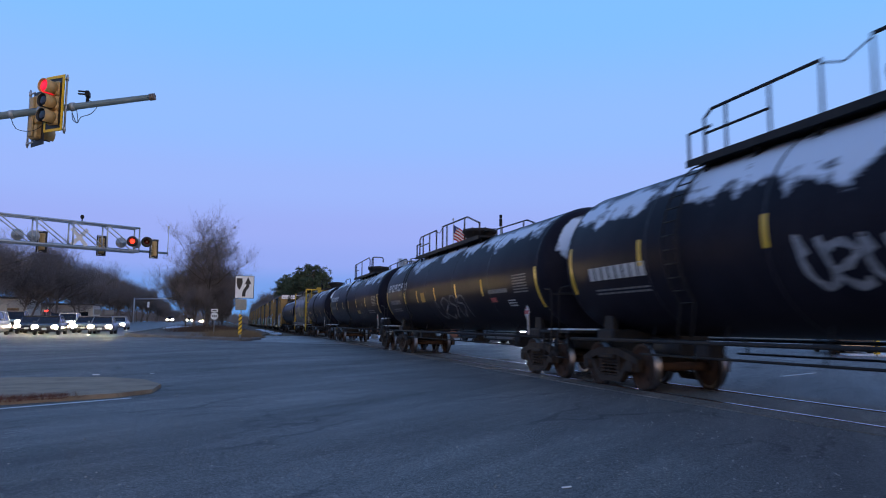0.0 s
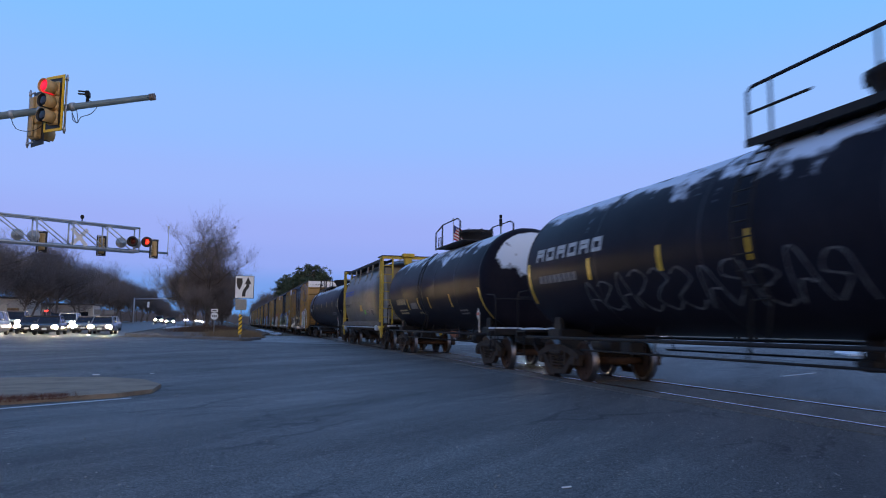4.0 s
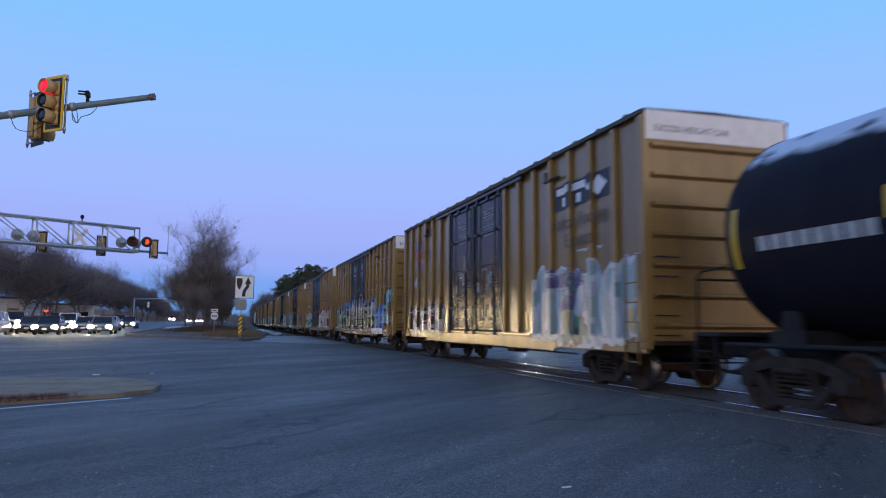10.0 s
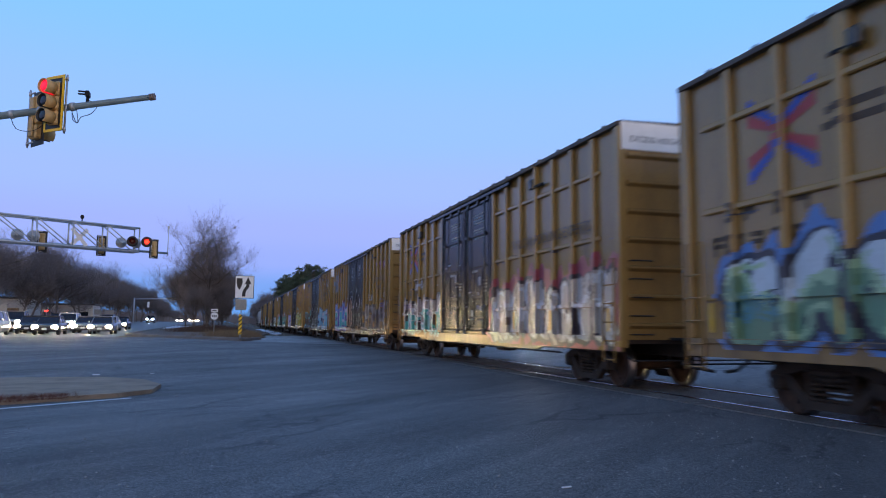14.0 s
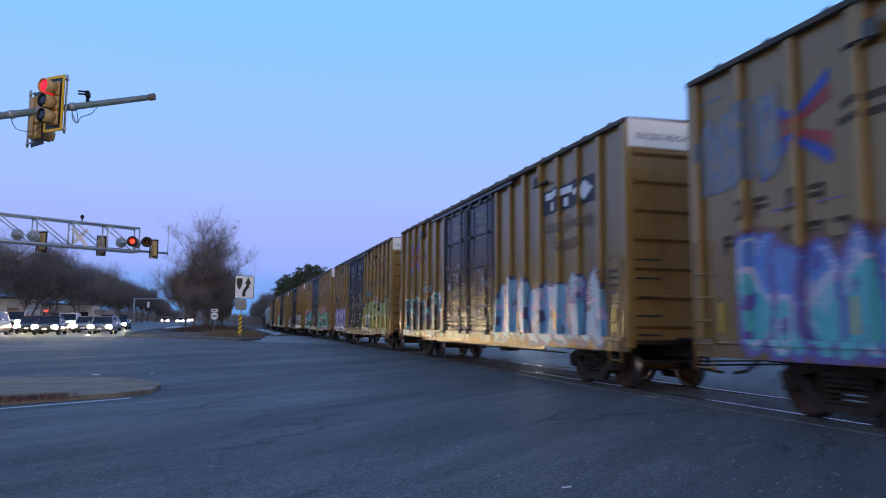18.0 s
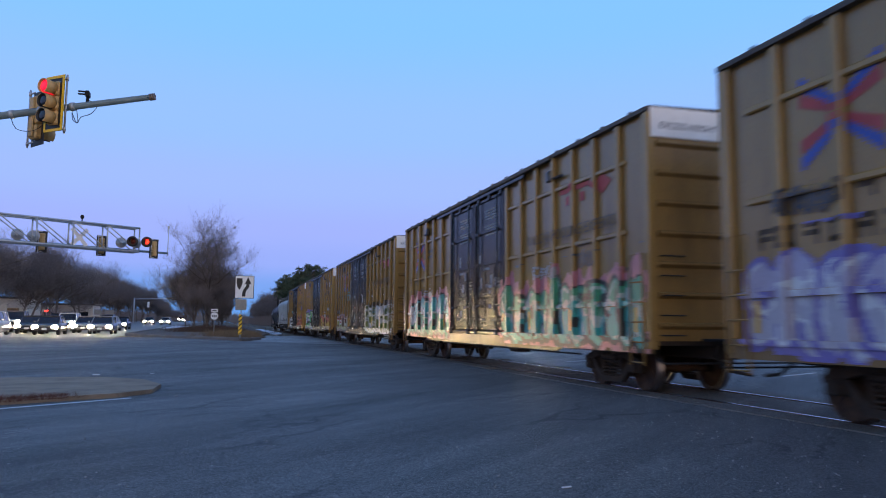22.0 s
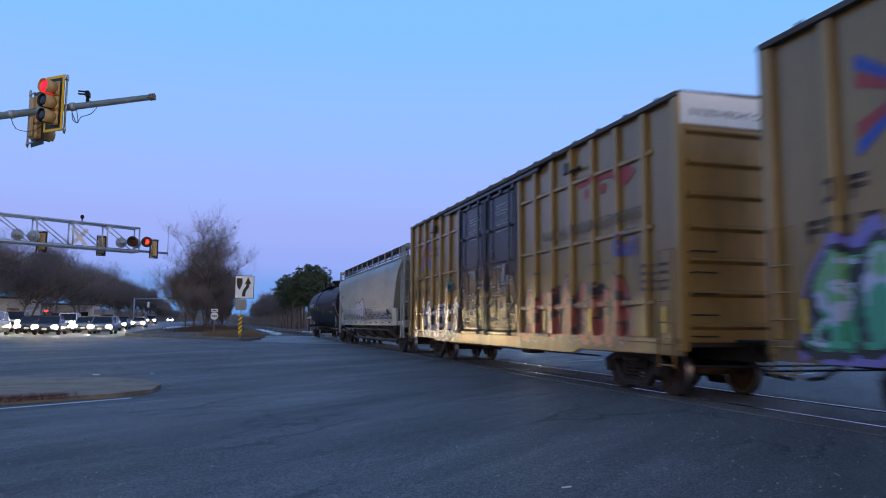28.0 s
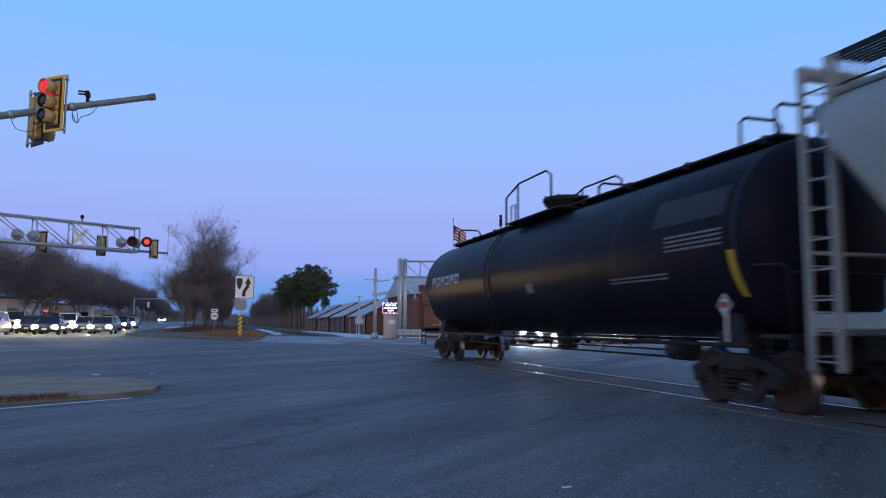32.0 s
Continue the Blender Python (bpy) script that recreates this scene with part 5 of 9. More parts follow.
    # markings on the near flank
    def side(z):
        return math.sqrt(max(0.01, r * r - (z - zc) ** 2))
    ye = e - depth - 0.1
    for y in (-ye, ye) + tuple(tapes):
        long_one = abs(y) == ye
        tape = Geo()
        on_shell(tape, r, zc, y - 0.06, y + 0.06, tape_z[0] - (0.40 if long_one else 0), tape_z[1] + (0.1 if long_one else 0), n=8)
        part("reflective_tape", tape, REFLECT, shell, "yellow reflective tape strip")
    for kind, y0, y1, z0, z1, n, mat in marks:
        g = Geo()
        if kind == "letters":
            # plain open blocks in a row
            w = (y1 - y0) / n
            for i in range(n):
                a = y0 + i * w
                th = 0.085
                bits = [(a, a + th), (a + w * 0.72 - th, a + w * 0.72)]
                for p0, p1 in bits:
                    on_shell(g, r, zc, p0, p1, z0, z1, n=4)
                on_shell(g, r, zc, a, a + w * 0.72, z1 - 0.09, z1, n=2)
                mid = (z0 + z1) / 2 - 0.04 if i % 2 else z0
                on_shell(g, r, zc, a, a + w * 0.72, mid, mid + 0.08, n=2)
            ob = part("company_mark", g, mat, shell, "white painted open blocks")
        elif kind == "bars":
            bars_on_shell(g, r, zc, y0, y1, z0, z1 - z0, n, 0.3)
            ob = part("reporting_mark", g, mat, shell, "painted lettering blocks")
        elif kind == "rows":
            for i in range(n):
                bars_on_shell(g, r, zc, y0, y1, z0 + (z1 - z0) * i / n, (z1 - z0) / n * 0.5, 8, 0.15)
            ob = part("stencilled_data", g, mat, shell, "worn stencilled data rows")
        elif kind == "chalk":
            letter_strokes(g, y0, y1, z0, z1, n, 0.14 if mat == BRUSH_WHITE else 0.045 if n > 4 or mat == AMBER_DIM else 0.09, side, int(y0 * 10 + 700), 0.2)
            ob = part("chalk_scrawl", g, mat, shell, "pale chalked scrawl")
        else:
            on_shell(g, r, zc, y0, y1, z0, z1, lift=0.008)
            part("notice_plate", g, mat, shell, "pale notice plate" if mat != AMBER_MARK and mat != AMBER_PLATE else "amber notice plate")
            continue
        tagged(ob, kind="stuff")
    pl = Geo()
    c = -half - 0.35
    pl.prism([(c, 1.40), (c + 0.17, 1.58), (c, 1.76), (c - 0.17, 1.58)], 0, -1.505, -1.495)
    pl.box((-1.47, c, 1.28), (0.03, 0.04, 0.5))
    board = part("placard", pl, MARK, car, "white diamond placard on a bracket")
    pl = Geo()
    pl.poly([(-1.509, c - 0.13, 1.54), (-1.509, c + 0.13, 1.54), (-1.509, c + 0.13, 1.63), (-1.509, c - 0.13, 1.63)])
    pl.poly([(-1.509, c - 0.05, 1.67), (-1.509, c + 0.05, 1.67), (-1.509, c, 1.72)])
    part("placard_band", pl, EMB_RED, board, "red band")
    hd = Geo()
    for k, (n, w) in enumerate(((2, 0.5), (6, 0.13), (5, 0.13), (6, 0.13))):
        for i in range(n):
            yy = -e + depth * (1 - math.sqrt(max(0.05, 1 - 0.4)))
            hd.box((0.2 + i * (w + 0.06) + w / 2, -e + 0.11 + 0.022 * k, zc + 0.55 - k * 0.2), (w, 0.06, 0.08 if k else 0.12))
    tagged(part("head_stencil", hd, MARK_DIM, shell, "worn white stencilling on the tank head"), kind="stuff")
    running_gear(car, half, length)
    return car


# ---- boxcars ----
BOX_L, BOX_H, BOX_PITCH = 18.645, 5.228, 20.672
DOOR0, DOOR1 = -2.2, 2.77


def boxcar_paint(name, c1, c2, rough=0.20, spec=0.5, dirt=0.45):
    """Boxcar paint: faded in tall patches, with rust and road grime run down the sheets."""
    m = surface(name, c1, c2, 0.7, rough, 0.0, 0.1, stretch=(1, 1, 0.35), spec=spec)
    nt = m.node_tree
    b = nt.nodes["Principled BSDF"]
    tc = nt.nodes.new("ShaderNodeTexCoord")
    col = b.inputs["Base Color"].links[0].from_socket
    for scale, stretch, lo, hi, amount, tone in ((1.2, (1, 2.2, 0.22), 0.50, 0.76, dirt, (0.11, 0.065, 0.035)), (9.0, (1, 1.6, 0.25), 0.58, 0.80, dirt * 0.7, (0.07, 0.05, 0.04)), (26.0, (1, 1, 0.6), 0.66, 0.72, dirt * 0.8, (0.16, 0.07, 0.03))):
        mp = nt.nodes.new("ShaderNodeMapping")
        mp.inputs["Scale"].default_value = stretch
        nt.links.new(tc.outputs["Object"], mp.inputs[0])
        gr = nt.nodes.new("ShaderNodeTexNoise")
        gr.inputs["Scale"].default_value, gr.inputs["Detail"].default_value = scale, 8
        nt.links.new(mp.outputs[0], gr.inputs["Vector"])
        mr = nt.nodes.new("ShaderNodeMapRange")
        mr.inputs["From Min"].default_value, mr.inputs["From Max"].default_value, mr.inputs["To Max"].default_value = lo, hi, amount
        nt.links.new(gr.outputs[0], mr.inputs["Value"])
        mx = nt.nodes.new("ShaderNodeMixRGB")
        nt.links.new(mr.outputs[0], mx.inputs[0])
        nt.links.new(col, mx.inputs[1])
        mx.inputs[2].default_value = (*tone, 1)
        col = mx.outputs[0]
    nt.links.new(col, b.inputs["Base Color"])
    return m


def side_depth(y, posts):
    for p in posts:
        if abs(y - p) < 0.09:
            return 1.604
    return 1.504


POSTS = [y for y in spaced(-BOX_L / 2 + 0.12, DOOR0 - 0.12, 7)] + [y for y in spaced(DOOR1 + 0.12, BOX_L / 2 - 0.12, 6)]


def drape(g, poly, posts=POSTS, step=0.07):
    """Paint laid on the ribbed near side: the outline (y, z) is filled with small cells that follow the posts."""
    ys, zs = [p[0] for p in poly], [p[1] for p in poly]
    y = min(ys)
    while y < max(ys):
        cuts = []
        ym = y + step / 2
        for (ya, za), (yb, zb) in zip(poly, poly[1:] + poly[:1]):
            if (ya - ym) * (yb - ym) < 0:
                cuts.append(za + (zb - za) * (ym - ya) / (yb - ya))
        cuts.sort()
        x = -side_depth(ym, posts)
        for a, b in zip(cuts[::2], cuts[1::2]):
            g.poly([(x, y, a), (x, y, b), (x, y + step, b), (x, y + step, a)])
        y += step


def drape_bar(g, y0, y1, z0, z1):
    drape(g, [(y0, z0), (y1, z0), (y1, z1), (y0, z1)], step=min(0.07, (y1 - y0) / 2))


def block_char(g, y, z, k):
    """A plain stencilled character shape."""
    t = 0.07
    if k % 3 != 1:
        drape_bar(g, y, y + t, z, z + 0.30)
    if k % 3 != 0:
        drape_bar(g, y + 0.26 - t, y + 0.26, z, z + 0.30)
    drape_bar(g, y, y + 0.26, z + 0.30 - t, z + 0.30)
    drape_bar(g, y, y + 0.26, z + (0.12 if k % 2 else 0.0), z + (0.12 if k % 2 else 0.0) + t)


SPRAY = {}


def spray(c):
    """Sprayed enamel of one colour, worn thin over tan paint."""
    if c not in SPRAY:
        SPRAY[c] = surface("spray_paint", c, tuple(0.74 * a + 0.26 * b for a, b in zip(c, (0.16, 0.11, 0.06))), 5.0, 0.32, 0.0, 0.06, grain=45, stretch=(1, 1, 0.6))
    return SPRAY[c]


def near_depth(y, zs, belts):
    """Half width of a boxcar's near side at one place along it, for an array of heights."""
    d = np.full(len(zs), 1.502)
    if DOOR0 < y < DOOR1:
        half = (DOOR1 - DOOR0) / 2
        u = (y - DOOR0) % half
        d[zs > 1.1] = 1.567
        for z in spaced(1.15, BOX_H - 0.36, 4):
            d[abs(zs - z) < 0.05] = 1.602
        if u < 0.11 or half - 0.13 < u < half - 0.02:
            d[zs > 1.1] = 1.612
    elif min(abs(y - p) for p in POSTS) < 0.081:
        d[:] = 1.602
    elif belts:
        for z in (4.36, 3.02, 1.68):
            d[abs(zs - z) < 0.05] = 1.562
    d[zs < 0.98] = 1.592
    d[(zs >= 0.98) & (zs < 1.06)] = 1.622
    if abs(y - (DOOR0 + DOOR1) / 2) < (DOOR1 - DOOR0 + 4.2) / 2:
        d[(zs > 1.005) & (zs < 1.075)] = 1.672
    return d + 0.004


# loose hooked and looped strokes, drawn in a unit square
HOOKS = (
    (((0.05, 0.02), (0.22, 0.75), (0.5, 1.0), (0.75, 0.7), (0.92, 0.0)), ((0.28, 0.42), (0.72, 0.36))),
    (((0.15, 0.0), (0.1, 0.55), (0.2, 1.0), (0.75, 0.9), (0.7, 0.55), (0.3, 0.5), (0.62, 0.4), (0.92, 0.02)),),
    (((0.5, 0.02), (0.12, 0.25), (0.12, 0.78), (0.5, 1.0), (0.88, 0.75), (0.86, 0.25), (0.5, 0.02)),),
    (((0.88, 0.9), (0.45, 1.0), (0.14, 0.78), (0.4, 0.55), (0.84, 0.36), (0.7, 0.05), (0.1, 0.08)),),
    (((0.9, 0.95), (0.25, 0.98), (0.12, 0.5), (0.25, 0.05), (0.92, 0.0)), ((0.2, 0.5), (0.75, 0.55))),
    (((0.14, 0.0), (0.12, 0.95)), ((0.9, 1.0), (0.35, 0.5), (0.92, 0.0))),
    (((0.08, 0.02), (0.16, 0.98), (0.5, 0.45), (0.82, 0.1), (0.88, 1.0)),),
    (((0.12, 1.0), (0.14, 0.25), (0.48, 0.0), (0.84, 0.25), (0.86, 1.0)), ((0.5, 0.2), (0.5, 0.6))),
)


def piece(body, belts, y0, y1, z0, z1, n, w, line, low, high, accent=None, halo=None, spread=0.3, edge=0.07, seed=1, lift=0.0, label="sprayed graffiti lettering"):
    """A row of n fat sprayed shapes on the near side, read from y1 down to y0: outline, two fills, accents and a cloud behind."""
    rnd = random.Random(seed)
    bends = rnd.choice((1, 1, 2, 3))
    if n > 1:
        n, w = math.ceil(n * 1.3), w * 0.86
    lo = max(-BOX_L / 2 + 0.02, y0 - spread)
    hi = min(BOX_L / 2 - 0.02, y1 + spread)
    marks = sorted(set([lo, hi] + [p + q for p in POSTS for q in (-0.082, 0.082) if lo < p + q < hi] + [q for q in (DOOR0, DOOR1, DOOR0 + 0.11, (DOOR0 + DOOR1) / 2 - 0.13, (DOOR0 + DOOR1) / 2 + 0.11, DOOR1 - 0.13) if lo < q < hi]))
    ye = []
    for a, b in zip(marks, marks[1:]):
        k = max(1, round((b - a) / 0.04))
        ye += [a + (b - a) * i / k for i in range(k)]
    ye.append(hi)
    ze = np.arange(z0 - 0.02, z1 + spread + 0.05, 0.022)
    yc, zs = np.array([(a + b) / 2 for a, b in zip(ye, ye[1:])]), (ze[:-1] + ze[1:]) / 2
    Y, Z = np.meshgrid(yc, zs, indexing="ij")
    ph = [rnd.uniform(0, 6.3) for _ in range(8)]
    Yw = Y + 0.05 * np.sin(2.6 * Z + ph[0]) + 0.03 * np.sin(6.1 * Z + 3.3 * Y + ph[1])
    Zw = Z + 0.06 * np.sin(1.9 * Y + ph[2]) + 0.025 * np.sin(7.1 * Y + ph[3]) + 0.022 * np.sin(13 * Y + 9 * Z + ph[4])
    step = (y1 - y0) / n
    fields = []
    last = -1
    for i in range(n):
        k = rnd.randrange(len(HOOKS))
        k = (k + 1) % len(HOOKS) if k == last else k
        last = k
        a = y1 - step * i
        top = z1 - rnd.uniform(0.0, 0.18) * (z1 - z0)
        base = z0 + w + edge + rnd.uniform(0, 0.05)
        lean = rnd.uniform(-0.12, 0.12)
        d = np.full(Y.shape, 9.0)
        for line_pts in HOOKS[k]:
            path = smooth_path([(a - step * (0.12 + 0.76 * u + lean * v), base + (top - w - edge - base) * v) for u, v in line_pts], bends)
            for p, q in zip(path, path[1:]):
                ex, ez = q.x - p.x, q.y - p.y
                f = np.clip(((Yw - p.x) * ex + (Zw - p.y) * ez) / max(1e-6, ex * ex + ez * ez), 0, 1)
                d = np.minimum(d, np.hypot(Yw - p.x - f * ex, Zw - p.y - f * ez))
        fields.append(d)
    idx = np.full(Y.shape, -1)
    if halo:
        every = np.minimum.reduce(fields)
        reach = w + edge + spread * (0.45 + 0.35 * np.sin(5.3 * Y + ph[4]) * np.sin(2.1 * Y + ph[5]) + 0.25 * np.sin(11 * Y + 4 * Z + ph[6]))
        idx[every < reach] = 0
    for i, d in enumerate(fields):
        # the outline swells and thins, and throws a block shadow
        idx[(d < w + edge * (1 + 0.5 * np.sin(3.1 * Y + 2.3 * Z + ph[5]))) | (np.roll(d, (2, -3), (0, 1)) < w + edge * 0.6)] = 1
        split = z0 + (z1 - z0) * (0.52 + 0.13 * np.sin(2.9 * Y + ph[7]) + 0.05 * np.sin(9 * Y + ph[1]))
        inner = d < w
        idx[inner] = np.where(Z > split, 3, 2)[inner]
        idx[inner & (np.sin(6.7 * Y + ph[0] + i) * np.sin(5.3 * Z + 2.1 * Y + ph[2]) > 0.80)] = 1
        if accent:
            idx[inner & (abs(Z - split) < 0.07 + 0.05 * np.sin(17 * Y + ph[6]))] = 4
            shine = inner & (d > w * 0.52) & (d < w * 0.80) & (np.sin(4.7 * Y + 3.1 * Z + ph[3] + i) > 0.25)
            idx[shine] = 4
    idx[(Z < 0.70) | (Z < z0 - 0.01) | ((Z < 0.79) & (abs(Y) > BOX_L / 2 - 3.8))] = -1
    g = Geo()
    old = None
    for j, y in enumerate(yc):
        dep = near_depth(y, zs, belts) + lift
        key = idx[j] * 10 + dep
        cut = [0] + [int(q) + 1 for q in np.flatnonzero(np.diff(key))] + [len(zs)]
        for a, b in zip(cut, cut[1:]):
            c = int(idx[j][a])
            if c < 0:
                continue
            x = -float(dep[a])
            g.poly([(x, ye[j], ze[a]), (x, ye[j], ze[b]), (x, ye[j + 1], ze[b]), (x, ye[j + 1], ze[a])], c)
            # the flank of a post that starts here
            if old is not None and dep[a] > old[(a + b) // 2] + 0.03:
                e = ye[j] - 0.003
                g.poly([(x, e, ze[a]), (x, e, ze[b]), (-float(old[(a + b) // 2]), e, ze[b]), (-float(old[(a + b) // 2]), e, ze[a])], c)
        old = dep
    mats = [spray(c or line) for c in (halo, line, low, high, accent)]
    tagged(part("graffiti", g, mats, body, label), kind="stuff")


def text_mesh(text, size, name, mat):
    cu = bpy.data.curves.new(name, "FONT")
    cu.body, cu.size, cu.align_x, cu.align_y = text, size, "CENTER", "CENTER"
    cu.extrude = 0.001
    ob = new(name, cu)
    me = bpy.data.meshes.new_from_object(ob.evaluated_get(bpy.context.evaluated_depsgraph_get()))
    bpy.data.objects.remove(ob)
    me.materials.clear()
    me.materials.append(mat)
    me.name = name
    return me


def boxcar_meshes():
    """Meshes shared by all the boxcars, all in the car's own space."""
    M = {}
    h = BOX_L / 2
    zf = 1.02
    for s in (-1, 1):
        for j, (a, b) in enumerate(((-h + 0.03, DOOR0), (DOOR1, h - 0.03))):
            M["side_sheet", s, j] = Geo().box((s * 1.46, (a + b) / 2, (zf + BOX_H - 0.1) / 2), (0.08, b - a, BOX_H - 0.1 - zf))
        M["door_header", s] = Geo().box((s * 1.46, (DOOR0 + DOOR1) / 2, BOX_H - 0.2), (0.08, DOOR1 - DOOR0, 0.2))
    g = Geo()
    for s in (-1, 1):
        g.prism([(-h, 0.98), (h, 0.98), (h, 0.78), (h - 3.6, 0.78), (h - 3.9, 0.69), (-h + 3.9, 0.69), (-h + 3.6, 0.78), (-h, 0.78)][::1], 0, s * 1.56 - 0.03, s * 1.56 + 0.03)
        g.box((s * 1.55, 0, 1.02), (0.14, BOX_L, 0.08), b=0.01)
    M["side_sill"] = g
    g = Geo()
    g.box((0, 0, 0.98), (2.9, BOX_L - 0.1, 0.12))
    g.box((0, 0, 0.82), (0.5, BOX_L, 0.3), b=0.02)
    for y in spaced(-h + 2.3, h - 2.3, 6):
        g.box((0, y, 0.86), (2.7, 0.14, 0.2))
    g.cyl((-0.9, 1.2, 0.72), (-0.9, 2.0, 0.72), 0.19, n=14)
    g.box((-0.85, -1.5, 0.7), (0.4, 0.6, 0.34), b=0.03)
    g.tube([(-1.0, -5.5, 0.62), (-1.0, 5.5, 0.62)], 0.02, 6)
    M["underframe"] = g
    g = Geo()
    k = len(g.v)
    prof = [(-1.62, BOX_H - 0.10), (-1.62, BOX_H - 0.02), (-1.5, BOX_H + 0.01), (0, BOX_H + 0.05), (1.5, BOX_H + 0.01), (1.62, BOX_H - 0.02), (1.62, BOX_H - 0.10)]
    for y in (-h, h):
        g.v.extend((x, y, z) for x, z in prof)
    n = len(prof)
    for i in range(n):
        j = (i + 1) % n
        g.face([k + i, k + j, k + n + j, k + n + i])
    g.face([k + i for i in range(n)]), g.face([k + n + i for i in reversed(range(n))])
    M["roof"] = g
    for i, y in enumerate(spaced(-h + 0.7, h - 0.7, 16)):
        M["roof_rib", i] = Geo().box((0, y, BOX_H + 0.045), (3.1, 0.1, 0.05), b=0.02)
    for e in (-1, 1):
        g = Geo()
        g.box((0, e * (h - 0.05), (1.0 + BOX_H - 0.1) / 2), (3.1, 0.08, BOX_H - 1.1))
        M["end_wall", e] = g
        for i, z in enumerate((4.52, 3.98, 3.43, 2.88, 2.33, 1.78, 1.24)):
            g = Geo()
            g.prism([(z - 0.05, e * (h - 0.03)), (z + 0.02, e * (h + 0.07)), (z + 0.06, e * (h + 0.07)), (z + 0.09, e * (h - 0.03))], 0, -1.42, 1.42)
            for q in range(len(g.v)):
                x, z_, y_ = g.v[q][0], g.v[q][1], g.v[q][2]
                g.v[q] = (x, y_, z_)
            M["end_rib", e, i] = g
        for s in (-1, 1):
            g = Geo()
            g.box((s * 1.52, e * (h - 0.07), (0.85 + BOX_H - 0.1) / 2), (0.17, 0.17, BOX_H - 0.95), b=0.02)
            M["corner_post", e, s] = g
    for s in (-1, 1):
        for i, y in enumerate(POSTS):
            g = Geo()
            g.box((s * 1.55, y, (1.05 + BOX_H - 0.1) / 2), (0.1, 0.16, BOX_H - 1.16), b=0.025)
            M["side_post", s, i] = g
        for i, z in enumerate((4.36, 3.02, 1.68)):
            for j, (a, b) in enumerate(((-h + 0.9, DOOR0), (DOOR1, h - 0.5))):
                g = Geo()
                g.box((s * 1.53, (a + b) / 2, z), (0.06, b - a, 0.1), b=0.02)
                M["belt_rail", s, i, j] = g
        for j in (0, 1):
            a = DOOR0 + j * (DOOR1 - DOOR0) / 2
            b = a + (DOOR1 - DOOR0) / 2 - 0.02
            g = Geo()
            g.box((s * 1.53, (a + b) / 2, (1.1 + BOX_H - 0.3) / 2), (0.07, b - a, BOX_H - 1.4), b=0.01)
            for i, z in enumerate(spaced(1.15, BOX_H - 0.36, 4)):
                M["door_rib", s, j, i] = Geo().box((s * 1.575, (a + b) / 2, z), (0.05, b - a, 0.1), b=0.02)
            for i, y in enumerate((a + 0.06, b - 0.06)):
                M["door_stile", s, j, i] = Geo().box((s * 1.58, y, (1.1 + BOX_H - 0.3) / 2), (0.06, 0.1, BOX_H - 1.45), b=0.02)
            for i, y in enumerate((a + 0.8, a + 1.55)):
                M["door_stiffener", s, j, i] = Geo().box((s * 1.57, y, 2.05), (0.04, 0.06, 1.7), b=0.015)
            M["door", s, j] = g
            for i, z in enumerate((1.24, 1.36, 1.48)):
                M["kick_rib", s, j, i] = Geo().box((s * 1.58, (a + b) / 2, z), (0.05, b - a - 0.3, 0.05), b=0.012)
            for i, y in enumerate((a + 0.35, b - 0.35)):
                M["door_roller", s, j, i] = Geo().box((s * 1.66, y, 1.06), (0.12, 0.22, 0.15), b=0.03)
            g = Geo()
            for y in (a + 0.45, b - 0.45):
                g.cyl((s * 1.63, y, 1.1), (s * 1.63, y, BOX_H - 0.35), 0.025, n=6)
                g.box((s * 1.63, y, 1.8), (0.05, 0.34, 0.06), b=0.01)
                for z in (1.2, 2.6, 3.9):
                    g.box((s * 1.61, y, z), (0.06, 0.1, 0.08))
            M["lock_bar", s, j] = g
        g = Geo()
        g.box((s * 1.62, (DOOR0 + DOOR1) / 2, BOX_H - 0.22), (0.07, DOOR1 - DOOR0 + 3.0, 0.09), b=0.01)
        for y in spaced(DOOR0 + 0.2, DOOR1 - 0.2, 5):
            g.box((s * 1.61, y, BOX_H - 0.32), (0.06, 0.16, 0.16), b=0.02)
        M["door_track", s] = g
        g = Geo()
        g.box((s * 1.62, (DOOR0 + DOOR1) / 2, 1.04), (0.1, DOOR1 - DOOR0 + 4.2, 0.07), b=0.01)
        M["door_sill", s] = g
        for e in (-1, 1):
            g = Geo()
            y = e * (h - 0.35)
            for i, z in enumerate(spaced(0.62, 2.4, 5)):
                M["ladder_rung", s, e, i] = Geo().tube([(s * 1.665, y - 0.22, z), (s * 1.675, y, z), (s * 1.665, y + 0.22, z)], 0.014, 5)
            g.tube([(s * 1.655, y - 0.22, 0.57), (s * 1.655, y - 0.22, 2.55), (s * 1.655, y + 0.22, 2.55), (s * 1.655, y + 0.22, 0.57)], 0.024, 6)
            M["side_ladder", s, e] = g
        # roof eave over the middle, lifting brackets and small wells in the side
        M["eave", s] = Geo().box((s * 1.645, (DOOR0 + DOOR1) / 2, BOX_H - 0.10), (0.06, 11.2, 0.10), b=0.015)
        for e in (-1, 1):
            y = (DOOR0 + DOOR1) / 2 + e * 5.6
            M["lift_bracket", s, e] = Geo().box((s * 1.60, y - e * 0.16, BOX_H - 0.52), (0.12, 0.20, 0.26), b=0.03)
            M["bracket_bar", s, e] = Geo().box((s * 1.58, y + e * 0.12 - 0.1, BOX_H - 0.60), (0.08, 0.5, 0.06), b=0.015)
            M["bracket_post", s, e] = Geo().box((s * 1.56, y, BOX_H - 0.35), (0.12, 0.12, 0.6), b=0.02)
